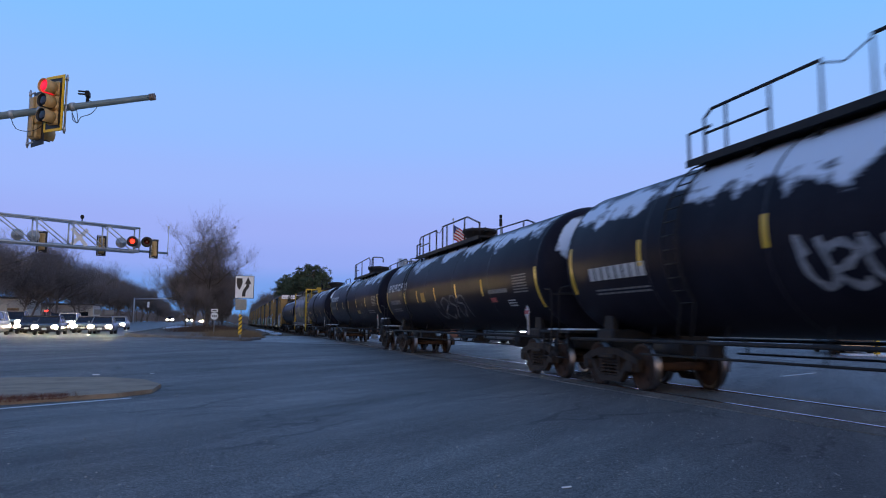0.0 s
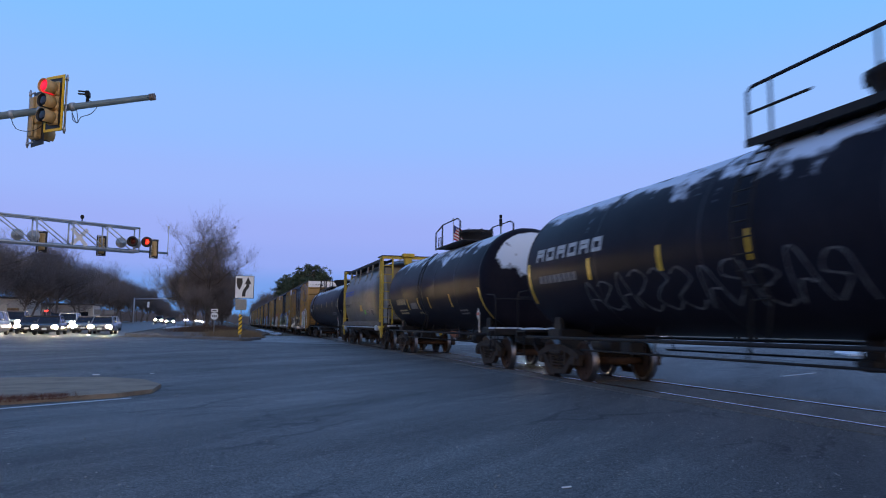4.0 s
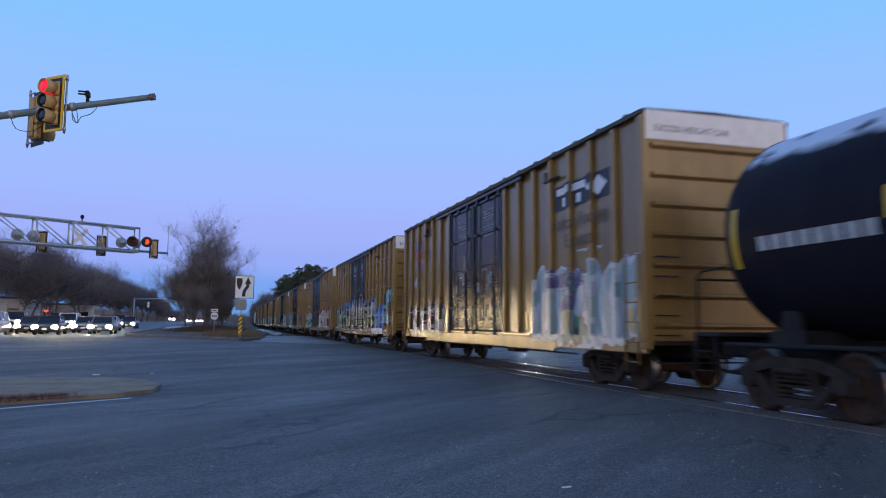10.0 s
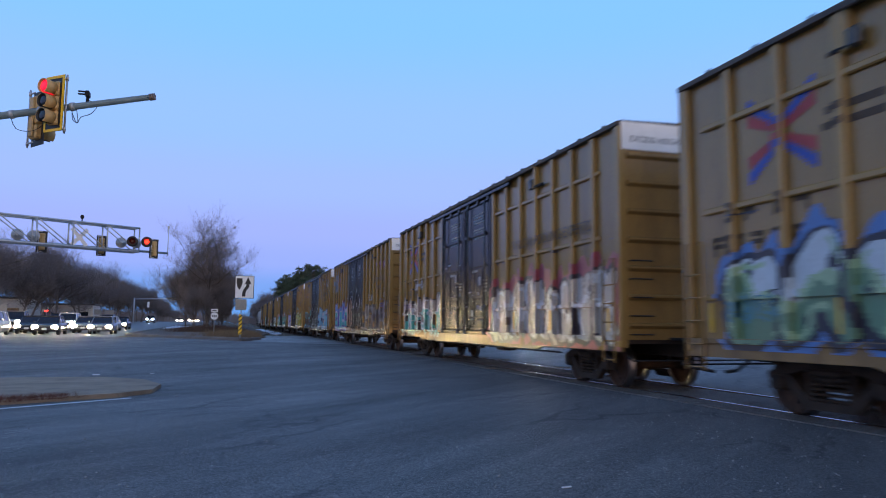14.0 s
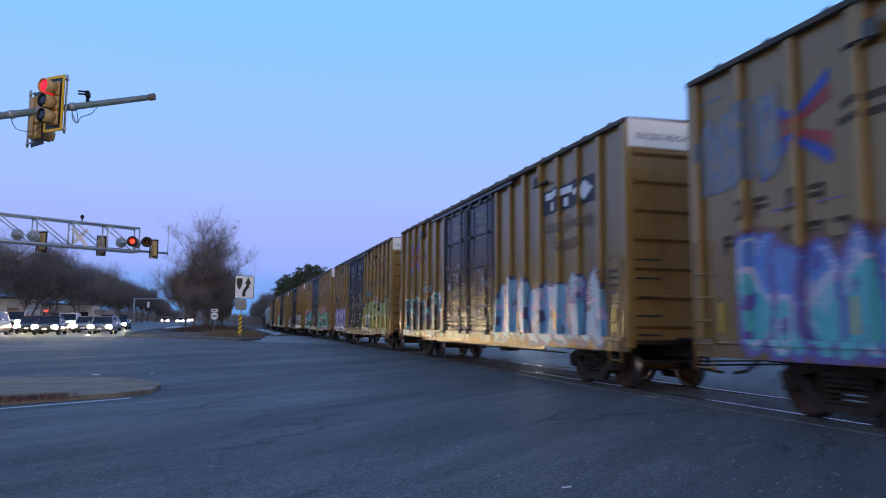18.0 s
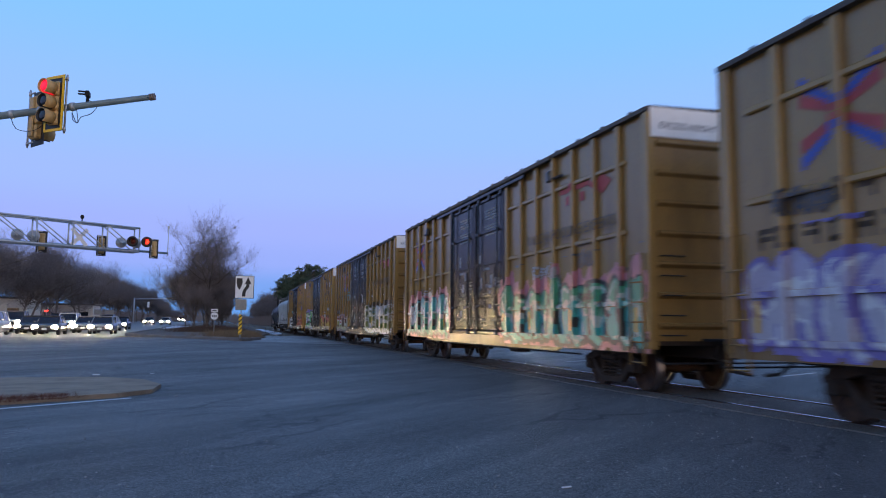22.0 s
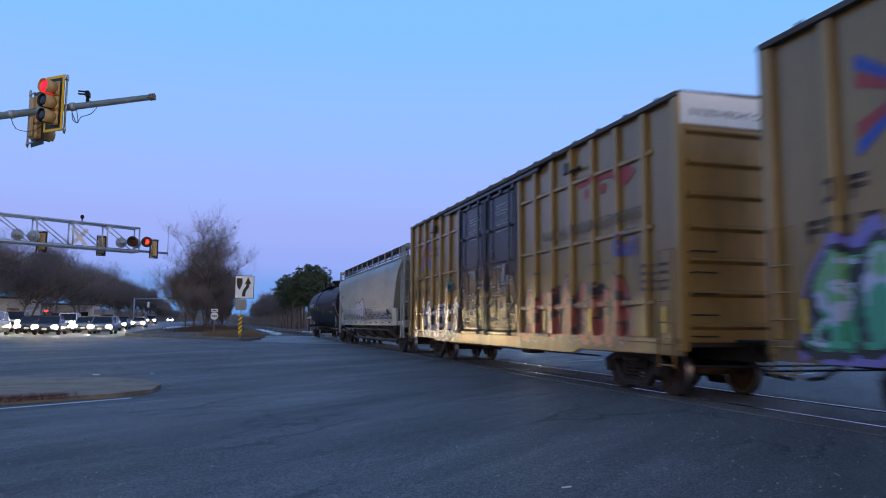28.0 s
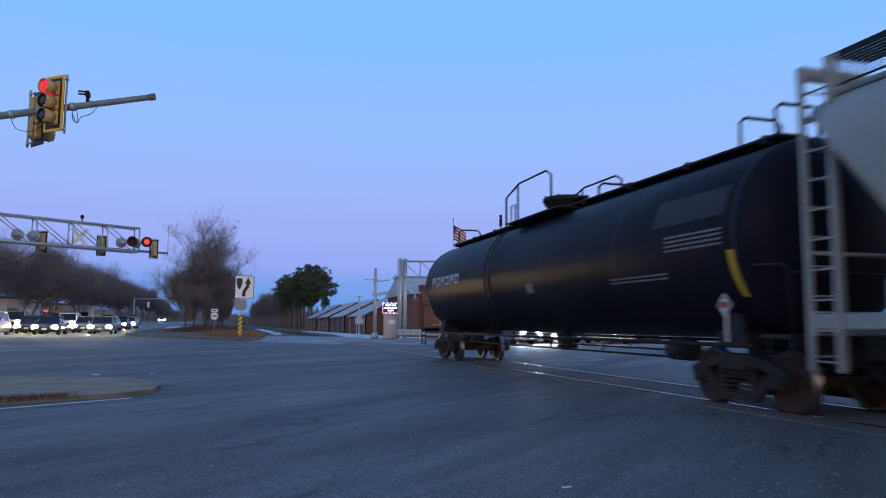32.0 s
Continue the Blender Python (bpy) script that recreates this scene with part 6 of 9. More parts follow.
    for e in (-1, 1):
        g = Geo()
        for z in spaced(1.1, 2.5, 4):
            g.tube([(-1.38, e * (h - 0.02), z), (-1.38, e * (h + 0.1), z), (-0.95, e * (h + 0.1), z), (-0.95, e * (h - 0.02), z)], 0.014, 5)
        g.tube([(-1.5, e * (h + 0.05), 0.7), (-1.5, e * (h + 0.25), 0.62), (1.4, e * (h + 0.25), 0.62), (1.4, e * (h + 0.05), 0.7)], 0.016, 5)
        M["end_ladder", e] = g
        g = Geo()
        g.box((0.35, e * (h + 0.2), 1.02), (1.9, 0.3, 0.05), b=0.01)
        M["end_step", e] = g
    g = Geo()
    g.lathe([(-h - 0.30, 0.27), (-h - 0.28, 0.29), (-h - 0.26, 0.27), (-h - 0.27, 0.24), (-h - 0.29, 0.24)], (0.75, 0, 2.5), 1, 20)
    for i in range(4):
        t = i * math.pi / 4
        g.box((0.75, -h - 0.28, 2.5), (0.5, 0.02, 0.03), rot=Matrix.Rotation(t, 3, "Y"))
    g.box((0.75, -h - 0.12, 2.45), (0.35, 0.2, 0.45), b=0.03)
    M["brake_wheel"] = g
    for e in (-1, 1):
        g = Geo()
        g.box((0, e * (h + 0.0), (4.66 + BOX_H - 0.02) / 2), (3.06, 0.05, BOX_H - 4.68), b=0.004)
        M["height_panel", e] = g
    return M


BOX_M = None
BOX_MESH = {}


def box_mesh(key, mat):
    if key not in BOX_MESH:
        name = key if isinstance(key, str) else key[0]
        BOX_MESH[key] = BOX_M[key].mesh(name, mat)
    return BOX_MESH[key]


LOCK_STEEL = surface("worn_lock_steel", (0.10, 0.095, 0.09), (0.05, 0.048, 0.047), 6, 0.32, 0.8, 0.05, rough2=0.5)
STENCIL = surface("dark_brown_stencil", (0.10, 0.06, 0.03), (0.07, 0.045, 0.025), 6, 0.7, 0.0, 0.0)
MAROON = surface("faded_maroon_paint", (0.17, 0.04, 0.06), (0.13, 0.035, 0.05), 4, 0.6, 0.0, 0.0)
EMB_BLUE = surface("faded_blue_paint", (0.05, 0.10, 0.42), (0.04, 0.08, 0.33), 4, 0.6, 0.0, 0.0)
NAVY = surface("navy_panel", (0.015, 0.018, 0.035), (0.03, 0.033, 0.05), 4, 0.6, 0.0, 0.0)
PAPER = surface("weathered_paper", (0.44, 0.45, 0.47), (0.30, 0.30, 0.31), 9, 0.7, 0.0, 0.0)
ROOF = surface("weathered_roof", (0.10, 0.085, 0.07), (0.06, 0.05, 0.045), 2, 0.7, 0.2, 0.2)


def boxcar(label, style, tags, logo):
    """style: 'posts' or 'belts' (posts with three belt rails). logo: 'panel', 'red' or 'plain'."""
    car = thing("boxcar", label, "boxcar", group="vehicles of the freight train")
    k = len(TRAIN)
    tint = 0.9 + 0.2 * ((k * 37) % 10) / 10
    paint = boxcar_paint("tan_boxcar_paint", (0.318 * tint, 0.194 * tint, 0.062 * tint), (0.258 * tint, 0.156 * tint, 0.054 * tint))
    ribs = boxcar_paint("tan_rib_paint", (0.350 * tint, 0.217 * tint, 0.066 * tint), (0.290 * tint, 0.178 * tint, 0.056 * tint), dirt=0.3)
    dark = boxcar_paint("dark_door_paint", (0.008, 0.0085, 0.013), (0.016, 0.0165, 0.023), 0.26, 0.25, 0.12)
    def add(key, mat, parent=car, label=""):
        return part(key if isinstance(key, str) else key[0], box_mesh(key, TAN), mat, parent, label)
    body = add(("side_sheet", -1, 0), paint)
    panels = {(-1, 0): body}
    for q in ((-1, 1), (1, 0), (1, 1)):
        panels[q] = add(("side_sheet", *q), paint)
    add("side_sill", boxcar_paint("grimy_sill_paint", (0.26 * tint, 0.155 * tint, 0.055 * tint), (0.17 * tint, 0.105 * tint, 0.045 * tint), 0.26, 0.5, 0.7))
    add("underframe", TRUCK)
    roof = add("roof", ROOF)
    for i in range(17):
        add(("roof_rib", i), ROOF, roof)
    add("brake_wheel", BLACK)
    for e in (-1, 1):
        wall = add(("end_wall", e), paint)
        for i in range(7):
            add(("end_rib", e, i), paint, wall)
        add(("height_panel", e), WHITE, wall, "white painted height warning panel")
        tagged(add(("end_ladder", e), BLACK), kind="stuff")
        add(("end_step", e), BLACK)
        for s in (-1, 1):
            add(("corner_post", e, s), ribs)
    for s in (-1, 1):
        add(("door_header", s), paint)
        for i in range(len(POSTS)):
            add(("side_post", s, i), ribs, panels[s, 0 if i < 8 else 1])
        if style == "belts":
            for i in range(3):
                for j in (0, 1):
                    add(("belt_rail", s, i, j), ribs, panels[s, j])
        for j in (0, 1):
            d = add(("door", s, j), dark, car, "dark blue-black sliding door")
            add(("lock_bar", s, j), LOCK_STEEL, d, "worn steel lock bars")
            for i in range(5):
                add(("door_rib", s, j, i), dark, d)
            for i in range(3):
                add(("kick_rib", s, j, i), dark, d)
            for i in range(2):
                add(("door_stile", s, j, i), dark, d)
                add(("door_stiffener", s, j, i), dark, d)
                add(("door_roller", s, j, i), BLACK, d)
        add(("door_track", s), dark)
        add(("door_sill", s), ribs)
        add(("eave", s), ROOF, roof)
        for e in (-1, 1):
            add(("lift_bracket", s, e), LOCK_STEEL, panels[s, 0 if e < 0 else 1])
            add(("bracket_bar", s, e), BLACK, panels[s, 0 if e < 0 else 1])
            add(("bracket_post", s, e), ribs, panels[s, 0 if e < 0 else 1])
        for e in (-1, 1):
            ladder = add(("side_ladder", s, e), paint)
            for i in range(5):
                add(("ladder_rung", s, e, i), paint, ladder)
    # markings of the near side
    decals(car, body, logo, 3.95 if k == 13 else 2.2)
    for n, tag in enumerate(tags):
        piece(body, style == "belts", *tag[:-1], seed=100 * k + n + 7, lift=0.003 * n, **tag[-1])
    rnd = random.Random(300 + k)
    for n in range(4):
        y, z = rnd.choice((rnd.uniform(-8.6, -3.6), rnd.uniform(3.2, 7.6))), rnd.uniform(1.15, 2.75)
        tone = rnd.choice(((0.04, 0.04, 0.045), (0.06, 0.05, 0.05), (0.42, 0.43, 0.45), (0.09, 0.28, 0.32), (0.10, 0.09, 0.26)))
        piece(body, style == "belts", y, y + rnd.uniform(0.6, 1.3), z, z + rnd.uniform(0.25, 0.45), 3, 0.012, tone, tone, tone, spread=0.04, edge=0.014, lift=0.012 + 0.002 * n, seed=2000 + 10 * k + n, label="small sprayed scrawl")
    # paper notices, scrapes and small stickers on the near doors
    rnd = random.Random(900 + k)
    g = Geo()
    half = (DOOR1 - DOOR0) / 2
    for q in range(15):
        y = DOOR0 + 0.16 + rnd.random() * 0.1 + (q % 2) * half + rnd.random() * (half - 0.55)
        z = rnd.choice((1.62, 1.75, 1.95, 2.1, 2.35, 2.5, 2.75, 2.95)) + rnd.uniform(-0.05, 0.05)
        w, hh = rnd.choice(((0.2, 0.26), (0.14, 0.2), (0.32, 0.05), (0.36, 0.05), (0.28, 0.04), (0.12, 0.12), (0.24, 0.1), (0.1, 0.34)))
        if min(abs(z - r) for r in spaced(1.15, BOX_H - 0.36, 4)) < 0.09 + hh / 2:
            z += 0.24
        g.box((-1.571, y + w / 2, z), (0.006, w, hh), 1 if q == 5 and k % 2 else 0 if q % 4 else 2)
    tagged(part("notice", g, [PAPER, spray((0.50, 0.08, 0.02)), MARK_DIM], car, "small white paper notices on the doors"), kind="stuff")
    running_gear(car, 6.95, BOX_L)
    return car


DECAL = {}


def decals(car, body, logo, from_rear=2.2):
    if not DECAL:
        h = BOX_L / 2
        r, b = Geo(), Geo()
        yc, zc = h - 2.2, 3.90
        for g, s in ((r, 0.0), (b, 0.23)):
            # two bands bent at the middle of the mark, and their mirrored lower halves
            w, t = 0.64, 0.19
            for a in (-1, 1):
                for q in (-1, 1):
                    y = sorted((yc + a * 0.02, yc + a * w))
                    near, far = (0.09, 0.22 + s) if s else (0.0, 0.22)
                    z = (far, near) if a < 0 else (near, far)
                    lo = [(y[0], zc + q * z[0]), (y[1], zc + q * z[1])]
                    drape(g, lo + [(y[1], zc + q * (z[1] + (t if z[1] == far else t * 0.55))), (y[0], zc + q * (z[0] + (t if z[0] == far else t * 0.55)))])
        b.v = [(x - 0.003, y, z) for x, y, z in b.v]
        DECAL["red"], DECAL["blue"] = r.mesh("emblem_red", EMB_RED), b.mesh("emblem_blue", EMB_BLUE)
        t = Geo()
        for i in range(4):
            block_char(t, h - 1.25 - i * 0.40 - (0.22 if i > 1 else 0), 2.78, i)
        for i in range(6):
            block_char(t, h - 0.95 - i * 0.42, 2.30, i + 1)
        for i, w in enumerate((0.9, 1.0)):
            drape_bar(t, yc - 1.7, yc - 1.7 + w, 3.92 - i * 0.2, 4.02 - i * 0.2)
        for i in range(4):
            drape_bar(t, -h + 0.5, -h + 1.3, 2.3 - i * 0.14, 2.36 - i * 0.14)
        DECAL["mark"] = t.mesh("reporting_mark", STENCIL)
        p = Geo()
        drape(p, [(-h + 1.2, 3.85), (-h + 3.9, 3.85), (-h + 3.9, 4.42), (-h + 1.2, 4.42)])
        p.v = [(x - 0.006, y, z) for x, y, z in p.v]
        DECAL["panel"] = p.mesh("logo_panel", NAVY)
        q = Geo()
        # a band on two stubs beside a lozenge
        y = -h + 1.45
        for pts in ([(y + 0.86, 4.20), (y + 2.30, 4.20), (y + 2.36, 4.36), (y + 0.92, 4.36)], [(y + 1.14, 3.92), (y + 1.38, 3.92), (y + 1.38, 4.12), (y + 1.14, 4.12)],
                    [(y + 1.82, 3.92), (y + 2.06, 3.92), (y + 2.06, 4.12), (y + 1.82, 4.12)], [(y, 4.14), (y + 0.36, 3.92), (y + 0.72, 4.14), (y + 0.36, 4.36)]):
            drape(q, pts)
        for v in range(len(q.v)):
            x, y, z = q.v[v]
            q.v[v] = (x - 0.012, y, z)
        DECAL["logo"] = q.mesh("logo_mark", WHITE)
        f = Geo()
        for j in (0, 1):
            y0 = DOOR0 + 0.55 + j * 2.37
            for kk, n in ((4.55, 4), (4.1, 4)):
                for i in range(n):
                    f.box((-1.572, y0 + 0.55, kk - i * 0.085), (0.006, 1.0 - 0.1 * (i % 2), 0.045))
            for i in range(2):
                f.box((-1.572, y0 + 0.9, 3.0 - i * 0.14), (0.006, 0.5, 0.07))
            f.box((-1.572, y0 + 0.5, 2.55 + 0.2 * j), (0.006, 0.22, 0.26))
            for i in range(3):
                f.box((-1.572, y0 + 0.02, 2.55 - i * 0.1), (0.006, 0.34, 0.04))
                f.box((-1.572, y0 + 1.05, 2.15 - i * 0.09), (0.006, 0.30 - 0.06 * i, 0.035))
            f.box((-1.572, y0 + 0.62, 2.12), (0.006, 0.14, 0.22))
            f.box((-1.572, y0 + 0.60, 1.78), (0.006, 0.2, 0.12))
            f.box((-1.572, y0 + 0.30, 1.42), (0.006, 0.42, 0.04))
            f.box((-1.572, y0 + 1.15, 1.42), (0.006, 0.36, 0.06))
        DECAL["data"] = f.mesh("stencilled_data", surface("door_stencil_white", (0.34, 0.34, 0.34), (0.16, 0.16, 0.17), 9, 0.7))
        DECAL["words"] = text_mesh("EXCESS HEIGHT CAR", 0.17, "warning_words", NAVY)
        DECAL["slogan"] = text_mesh("Railcar Pooling\nExperts", 0.42, "slogan", STENCIL)
        DECAL["slogan_wide"] = text_mesh("RAILCAR POOLING EXPERTS", 0.34, "slogan", STENCIL)
        tape = Geo()
        for y in spaced(-h + 0.6, h - 0.6, 7):
            drape_bar(tape, y - 0.05, y + 0.05, 1.15, 1.6)
        tape.v = [(x - 0.024, y, z) for x, y, z in tape.v]
        DECAL["tape"] = tape.mesh("reflective_tape", REFLECT)
    back = Matrix.Translation((-0.003, 2.2 - from_rear, 0))
    tagged(part("emblem", DECAL["red"], None, body, "faded red bands of the crossed emblem", back), kind="stuff")
    tagged(part("emblem", DECAL["blue"], None, body, "faded blue bands of the crossed emblem", back), kind="stuff")
    tagged(part("reporting_mark", DECAL["mark"], None, body, "dark stencilled lettering blocks"), kind="stuff")
    tagged(part("reflective_tape", DECAL["tape"], None, body, "yellow reflective tape strips"), kind="stuff")
    tagged(part("stencilled_data", DECAL["data"], None, car, "white stencilled data on the doors"), kind="stuff")
    if logo == "panel":
        part("logo_panel", DECAL["panel"], None, body, "navy panel")
        tagged(part("logo_mark", DECAL["logo"], None, body, "white block shapes on the panel"), kind="stuff")
    elif logo in ("red", "maroon"):
        tagged(part("logo_mark", DECAL["logo"], EMB_RED if logo == "red" else MAROON, body, "faded red block shapes" if logo == "red" else "faded maroon block shapes"), kind="stuff")
    h = BOX_L / 2
    part("warning_words", DECAL["words"], None, car, "dark lettering on the white panel", at=Matrix.Translation((-0.55, -h - 0.027, 4.87)) @ pose(0, 0, 0, 90, 0, 0))
    if logo in ("panel", "maroon"):
        tagged(part("slogan", DECAL["slogan"], None, body, "dark brown painted words", at=Matrix.Translation((-1.606, -h + 2.55, 3.3)) @ pose(0, 0, 0, 90, 0, -90)), kind="stuff")
    else:
        tagged(part("slogan", DECAL["slogan_wide"], None, body, "dark brown painted words", at=Matrix.Translation((-1.606, -h + 3.3, 3.3)) @ pose(0, 0, 0, 90, 0, -90)), kind="stuff")


# ---- hopper cars ----
def stroke(g, pts, w, side, lift=0.008, k=4):
    """A sprayed line of width w on a car side; pts: (y, z); side: half width at a height."""
    path = smooth_path(pts, k)
    b = len(g.v)
    for i, p in enumerate(path):
        d = path[min(i + 1, len(path) - 1)] - path[max(i - 1, 0)]
        n = Vector((-d.y, d.x)).normalized() * (w / 2 * (0.8 + 0.2 * math.sin(i * 1.7)))
        for q in (p + n, p - n):
            g.v.append((-side(q.y) - lift, q.x, q.y))
    for i in range(len(path) - 1):
        g.face([b + 2 * i, b + 2 * i + 1, b + 2 * i + 3, b + 2 * i + 2], 0, True)


def blob(g, c, w, h, side, lift, seed, grow=0.0):
    """A filled bubble letter."""
    rnd = random.Random(seed)
    ph = [rnd.uniform(0, 6.3) for _ in range(3)]
    rings, n = 4, 22
    b = len(g.v)
    g.v.append((-side(c[1]) - lift, c[0], c[1]))
    for r in range(1, rings + 1):
        for i in range(n):
            t = 2 * math.pi * i / n
            f = r / rings * (1 + 0.12 * math.sin(2 * t + ph[0]) + 0.09 * math.sin(3 * t + ph[1]) + 0.05 * math.sin(5 * t + ph[2]))
            y, z = c[0] + (w / 2 + grow) * f * math.cos(t), c[1] + (h / 2 + grow) * f * math.sin(t)
            g.v.append((-side(z) - lift, y, z))
    for i in range(n):
        j = (i + 1) % n
        g.face([b, b + 1 + i, b + 1 + j], 0, True)
        for r in range(rings - 1):
            g.face([b + 1 + r * n + i, b + 1 + r * n + n + i, b + 1 + r * n + n + j, b + 1 + r * n + j], 0, True)


def letter_strokes(g, y0, y1, z0, z1, count, w, side, seed, slant=0.2, lift=0.008):
    """A row of loose hand-sprayed letters."""
    rnd = random.Random(seed)
    step = (y1 - y0) / count
    for i in range(count):
        a = y0 + step * i
        h = (z1 - z0) * rnd.uniform(0.75, 1.0)
        kind = rnd.randrange(4)
        shape = [[(0.9, 0.85), (0.5, 1.0), (0.1, 0.75), (0.5, 0.5), (0.95, 0.28), (0.5, 0.0), (0.05, 0.15)], [(0.1, 0.0), (0.12, 0.9), (0.6, 1.0), (0.85, 0.7), (0.3, 0.5), (0.9, 0.05)],
                 [(0.05, 0.05), (0.3, 0.9), (0.55, 1.0), (0.75, 0.5), (0.9, 0.0), (0.6, 0.4), (0.2, 0.4)], [(0.1, 0.95), (0.15, 0.2), (0.5, 0.0), (0.85, 0.3), (0.8, 1.0), (0.6, 0.6)]][kind]
        pts = [(a + step * 1.05 * u + slant * h * v + rnd.uniform(-0.03, 0.03), z0 + h * v + rnd.uniform(-0.03, 0.03)) for u, v in shape]
        stroke(g, pts, w, side, lift)


HOPPER_STEEL = surface("dull_hopper_steel", (0.110, 0.097, 0.081), (0.077, 0.068, 0.057), 0.8, 0.30, 0.35, 0.03, stretch=(1, 0.5, 1.2), rough2=0.42)
DARK_SILL = surface("grimy_sill", (0.12, 0.10, 0.082), (0.068, 0.053, 0.042), 2.0, 0.7, 0.0, 0.15, stretch=(1, 0.6, 2))
GRIME = surface("grimy_underframe", (0.055, 0.042, 0.032), (0.030, 0.025, 0.022), 3, 0.85, 0.0, 0.2, spec=0.2)
CREAM = surface("dirty_cream_paint", (0.30, 0.28, 0.24), (0.20, 0.18, 0.15), 1.5, 0.65, 0.0, 0.1, stretch=(1, 1, 0.4))
SPRAY_WHITE = surface("sprayed_white", (0.46, 0.46, 0.47), (0.30, 0.30, 0.31), 7, 0.7, 0.0, 0.0)
SPRAY_DIM = surface("faded_sprayed_white", (0.24, 0.235, 0.225), (0.16, 0.155, 0.15), 7, 0.7, 0.0, 0.0)
SPRAY_BLACK = surface("sprayed_black", (0.022, 0.022, 0.026), (0.035, 0.034, 0.036), 5, 0.7, 0.0, 0.0)
RUST_STREAK = surface("rust_streak", (0.17, 0.085, 0.03), (0.12, 0.07, 0.03), 6, 0.7, 0.0, 0.0)


def hopper_bay(car, y, l0, l1, w0, w1, z0, z1, mat):
    """A pyramid discharge bay with an outlet gate."""
    c = Geo()
    top = [(-w0, y - l0), (w0, y - l0), (w0, y + l0), (-w0, y + l0)]
    bot = [(-w1, y - l1), (w1, y - l1), (w1, y + l1), (-w1, y + l1)]
    c.v.extend([(a, b, z0) for a, b in top] + [(a, b, z1) for a, b in bot])
    for i in range(4):
        j = (i + 1) % 4
        c.face([i, 4 + i, 4 + j, j])
    c.face([4, 7, 6, 5]), c.face([0, 1, 2, 3])
    b = part("hopper_bay", c, mat, car)
    g = Geo()
    g.box((0, y, z1 - 0.05), (2 * w1 + 0.16, 2 * l1 + 0.2, 0.12), b=0.02)
    g.box((-w1 - 0.12, y, z1 - 0.06), (0.2, 0.18, 0.2), b=0.03)
    part("outlet_gate", g, mat, b)


def silver_hopper():
    car = thing("hopper_car", "dull bare-steel hopper car with yellow end frames and white graffiti", "hopper car", group="vehicles of the freight train")
    half, ya, yb, zc = 4.8, -5.4, 5.2, 2.72
    def side(z):
        if z > zc:
            return 1.58 * max(0.0, 1 - ((z - zc) / 1.73) ** 2.5) ** 0.4
        return 1.58 * math.sqrt(1 - ((z - zc) / 2.4) ** 2)
    zs = [1.28, 1.45, 1.65, 1.9, 2.15, 2.4, 2.6, 2.8, 3.0, 3.2, 3.4, 3.6, 3.8, 3.95, 4.08, 4.2, 4.30, 4.38, 4.43, 4.448]
    ring = [(-side(z), z) for z in zs] + [(side(z), z) for z in reversed(zs)]
    n = len(ring)
    stations = [(ya, 0.74), (ya + 0.04, 0.84), (ya + 0.14, 0.92), (ya + 0.32, 0.975), (ya + 0.55, 1.0)] + [(y, 1.0) for y in spaced(-4.4, 4.2, 6)] + [(yb - 0.5, 1.0), (yb - 0.28, 0.975), (yb - 0.12, 0.92), (yb - 0.03, 0.84), (yb, 0.74)]
    g = Geo()
    for y, f in stations:
        g.v.extend((x * f, y, zc + (z - zc) * (0.3 + 0.7 * f)) for x, z in ring)
    for i in range(len(stations) - 1):
        for j in range(n):
            m = (j + 1) % n
            g.face([i * n + j, i * n + m, i * n + n + m, i * n + n + j][::-1], 0, j < n - 1)
    g.face(list(range(n))), g.face([(len(stations) - 1) * n + j for j in reversed(range(n))])
    body = part("shell", g, HOPPER_STEEL, car, "dull brownish steel hopper shell")
    for y in (4.35, 3.2, 1.07, -1.05, -3.18, -4.6):
        s = Geo()
        stroke(s, [(y, z) for z in zs[1:15]], 0.05, side, 0.006, 2)
        part("weld_seam", s, HOPPER_STEEL, body)
    for y, z0, z1 in ((-4.85, 1.7, 2.75), (-0.2, 2.35, 2.72), (2.05, 2.35, 2.75), (4.75, 1.75, 2.6)):
        s = Geo()
        stroke(s, [(y, z1), (y - 0.03, (z0 + z1) / 2), (y - 0.12, z0)], 0.08, side, 0.007)
        part("rust_streak", s, RUST_STREAK, body, "orange rust streak")
    for a in (-1, 1):
        s = Geo()
        s.box((a * 1.46, -0.2, 1.26), (0.18, 11.6, 0.22), b=0.02)
        s.box((a * 1.36, -0.2, 1.39), (0.34, 10.6, 0.04), b=0.01)
        part("side_sill", s, DARK_SILL, car, "grimy steel side sill")
        s = Geo()
        s.tube([(a * 1.52, -5.0, 1.09), (a * 1.52, 5.1, 1.09)], 0.035, 8)
        part("air_pipe", s, GALV, car, "pale steel pipe")
        s = Geo()
        s.tube([(a * 1.45, -4.6, 0.98), (a * 1.45, 4.6, 0.98)], 0.03, 8)
        part("air_pipe", s, GRIME, car)
    part("valve_box", Geo().box((-1.5, -5.3, 1.06), (0.2, 0.55, 0.26), b=0.04), GALV, car, "pale steel valve box")
    part("valve_box", Geo().box((-1.5, 4.9, 1.02), (0.16, 0.3, 0.2), b=0.03), GALV, car)
    for y in (2.0, -2.0):
        hopper_bay(car, y, 1.95, 0.75, 1.25, 0.5, 1.3, 0.5, GRIME)
        part("bay_collar", Geo().box((0, y, 1.05), (2.5, 3.2, 0.3), b=0.05), GRIME, car)
    part("centre_sill", Geo().box((0, -0.1, 0.95), (0.55, 12.4, 0.4), b=0.03), GRIME, car)
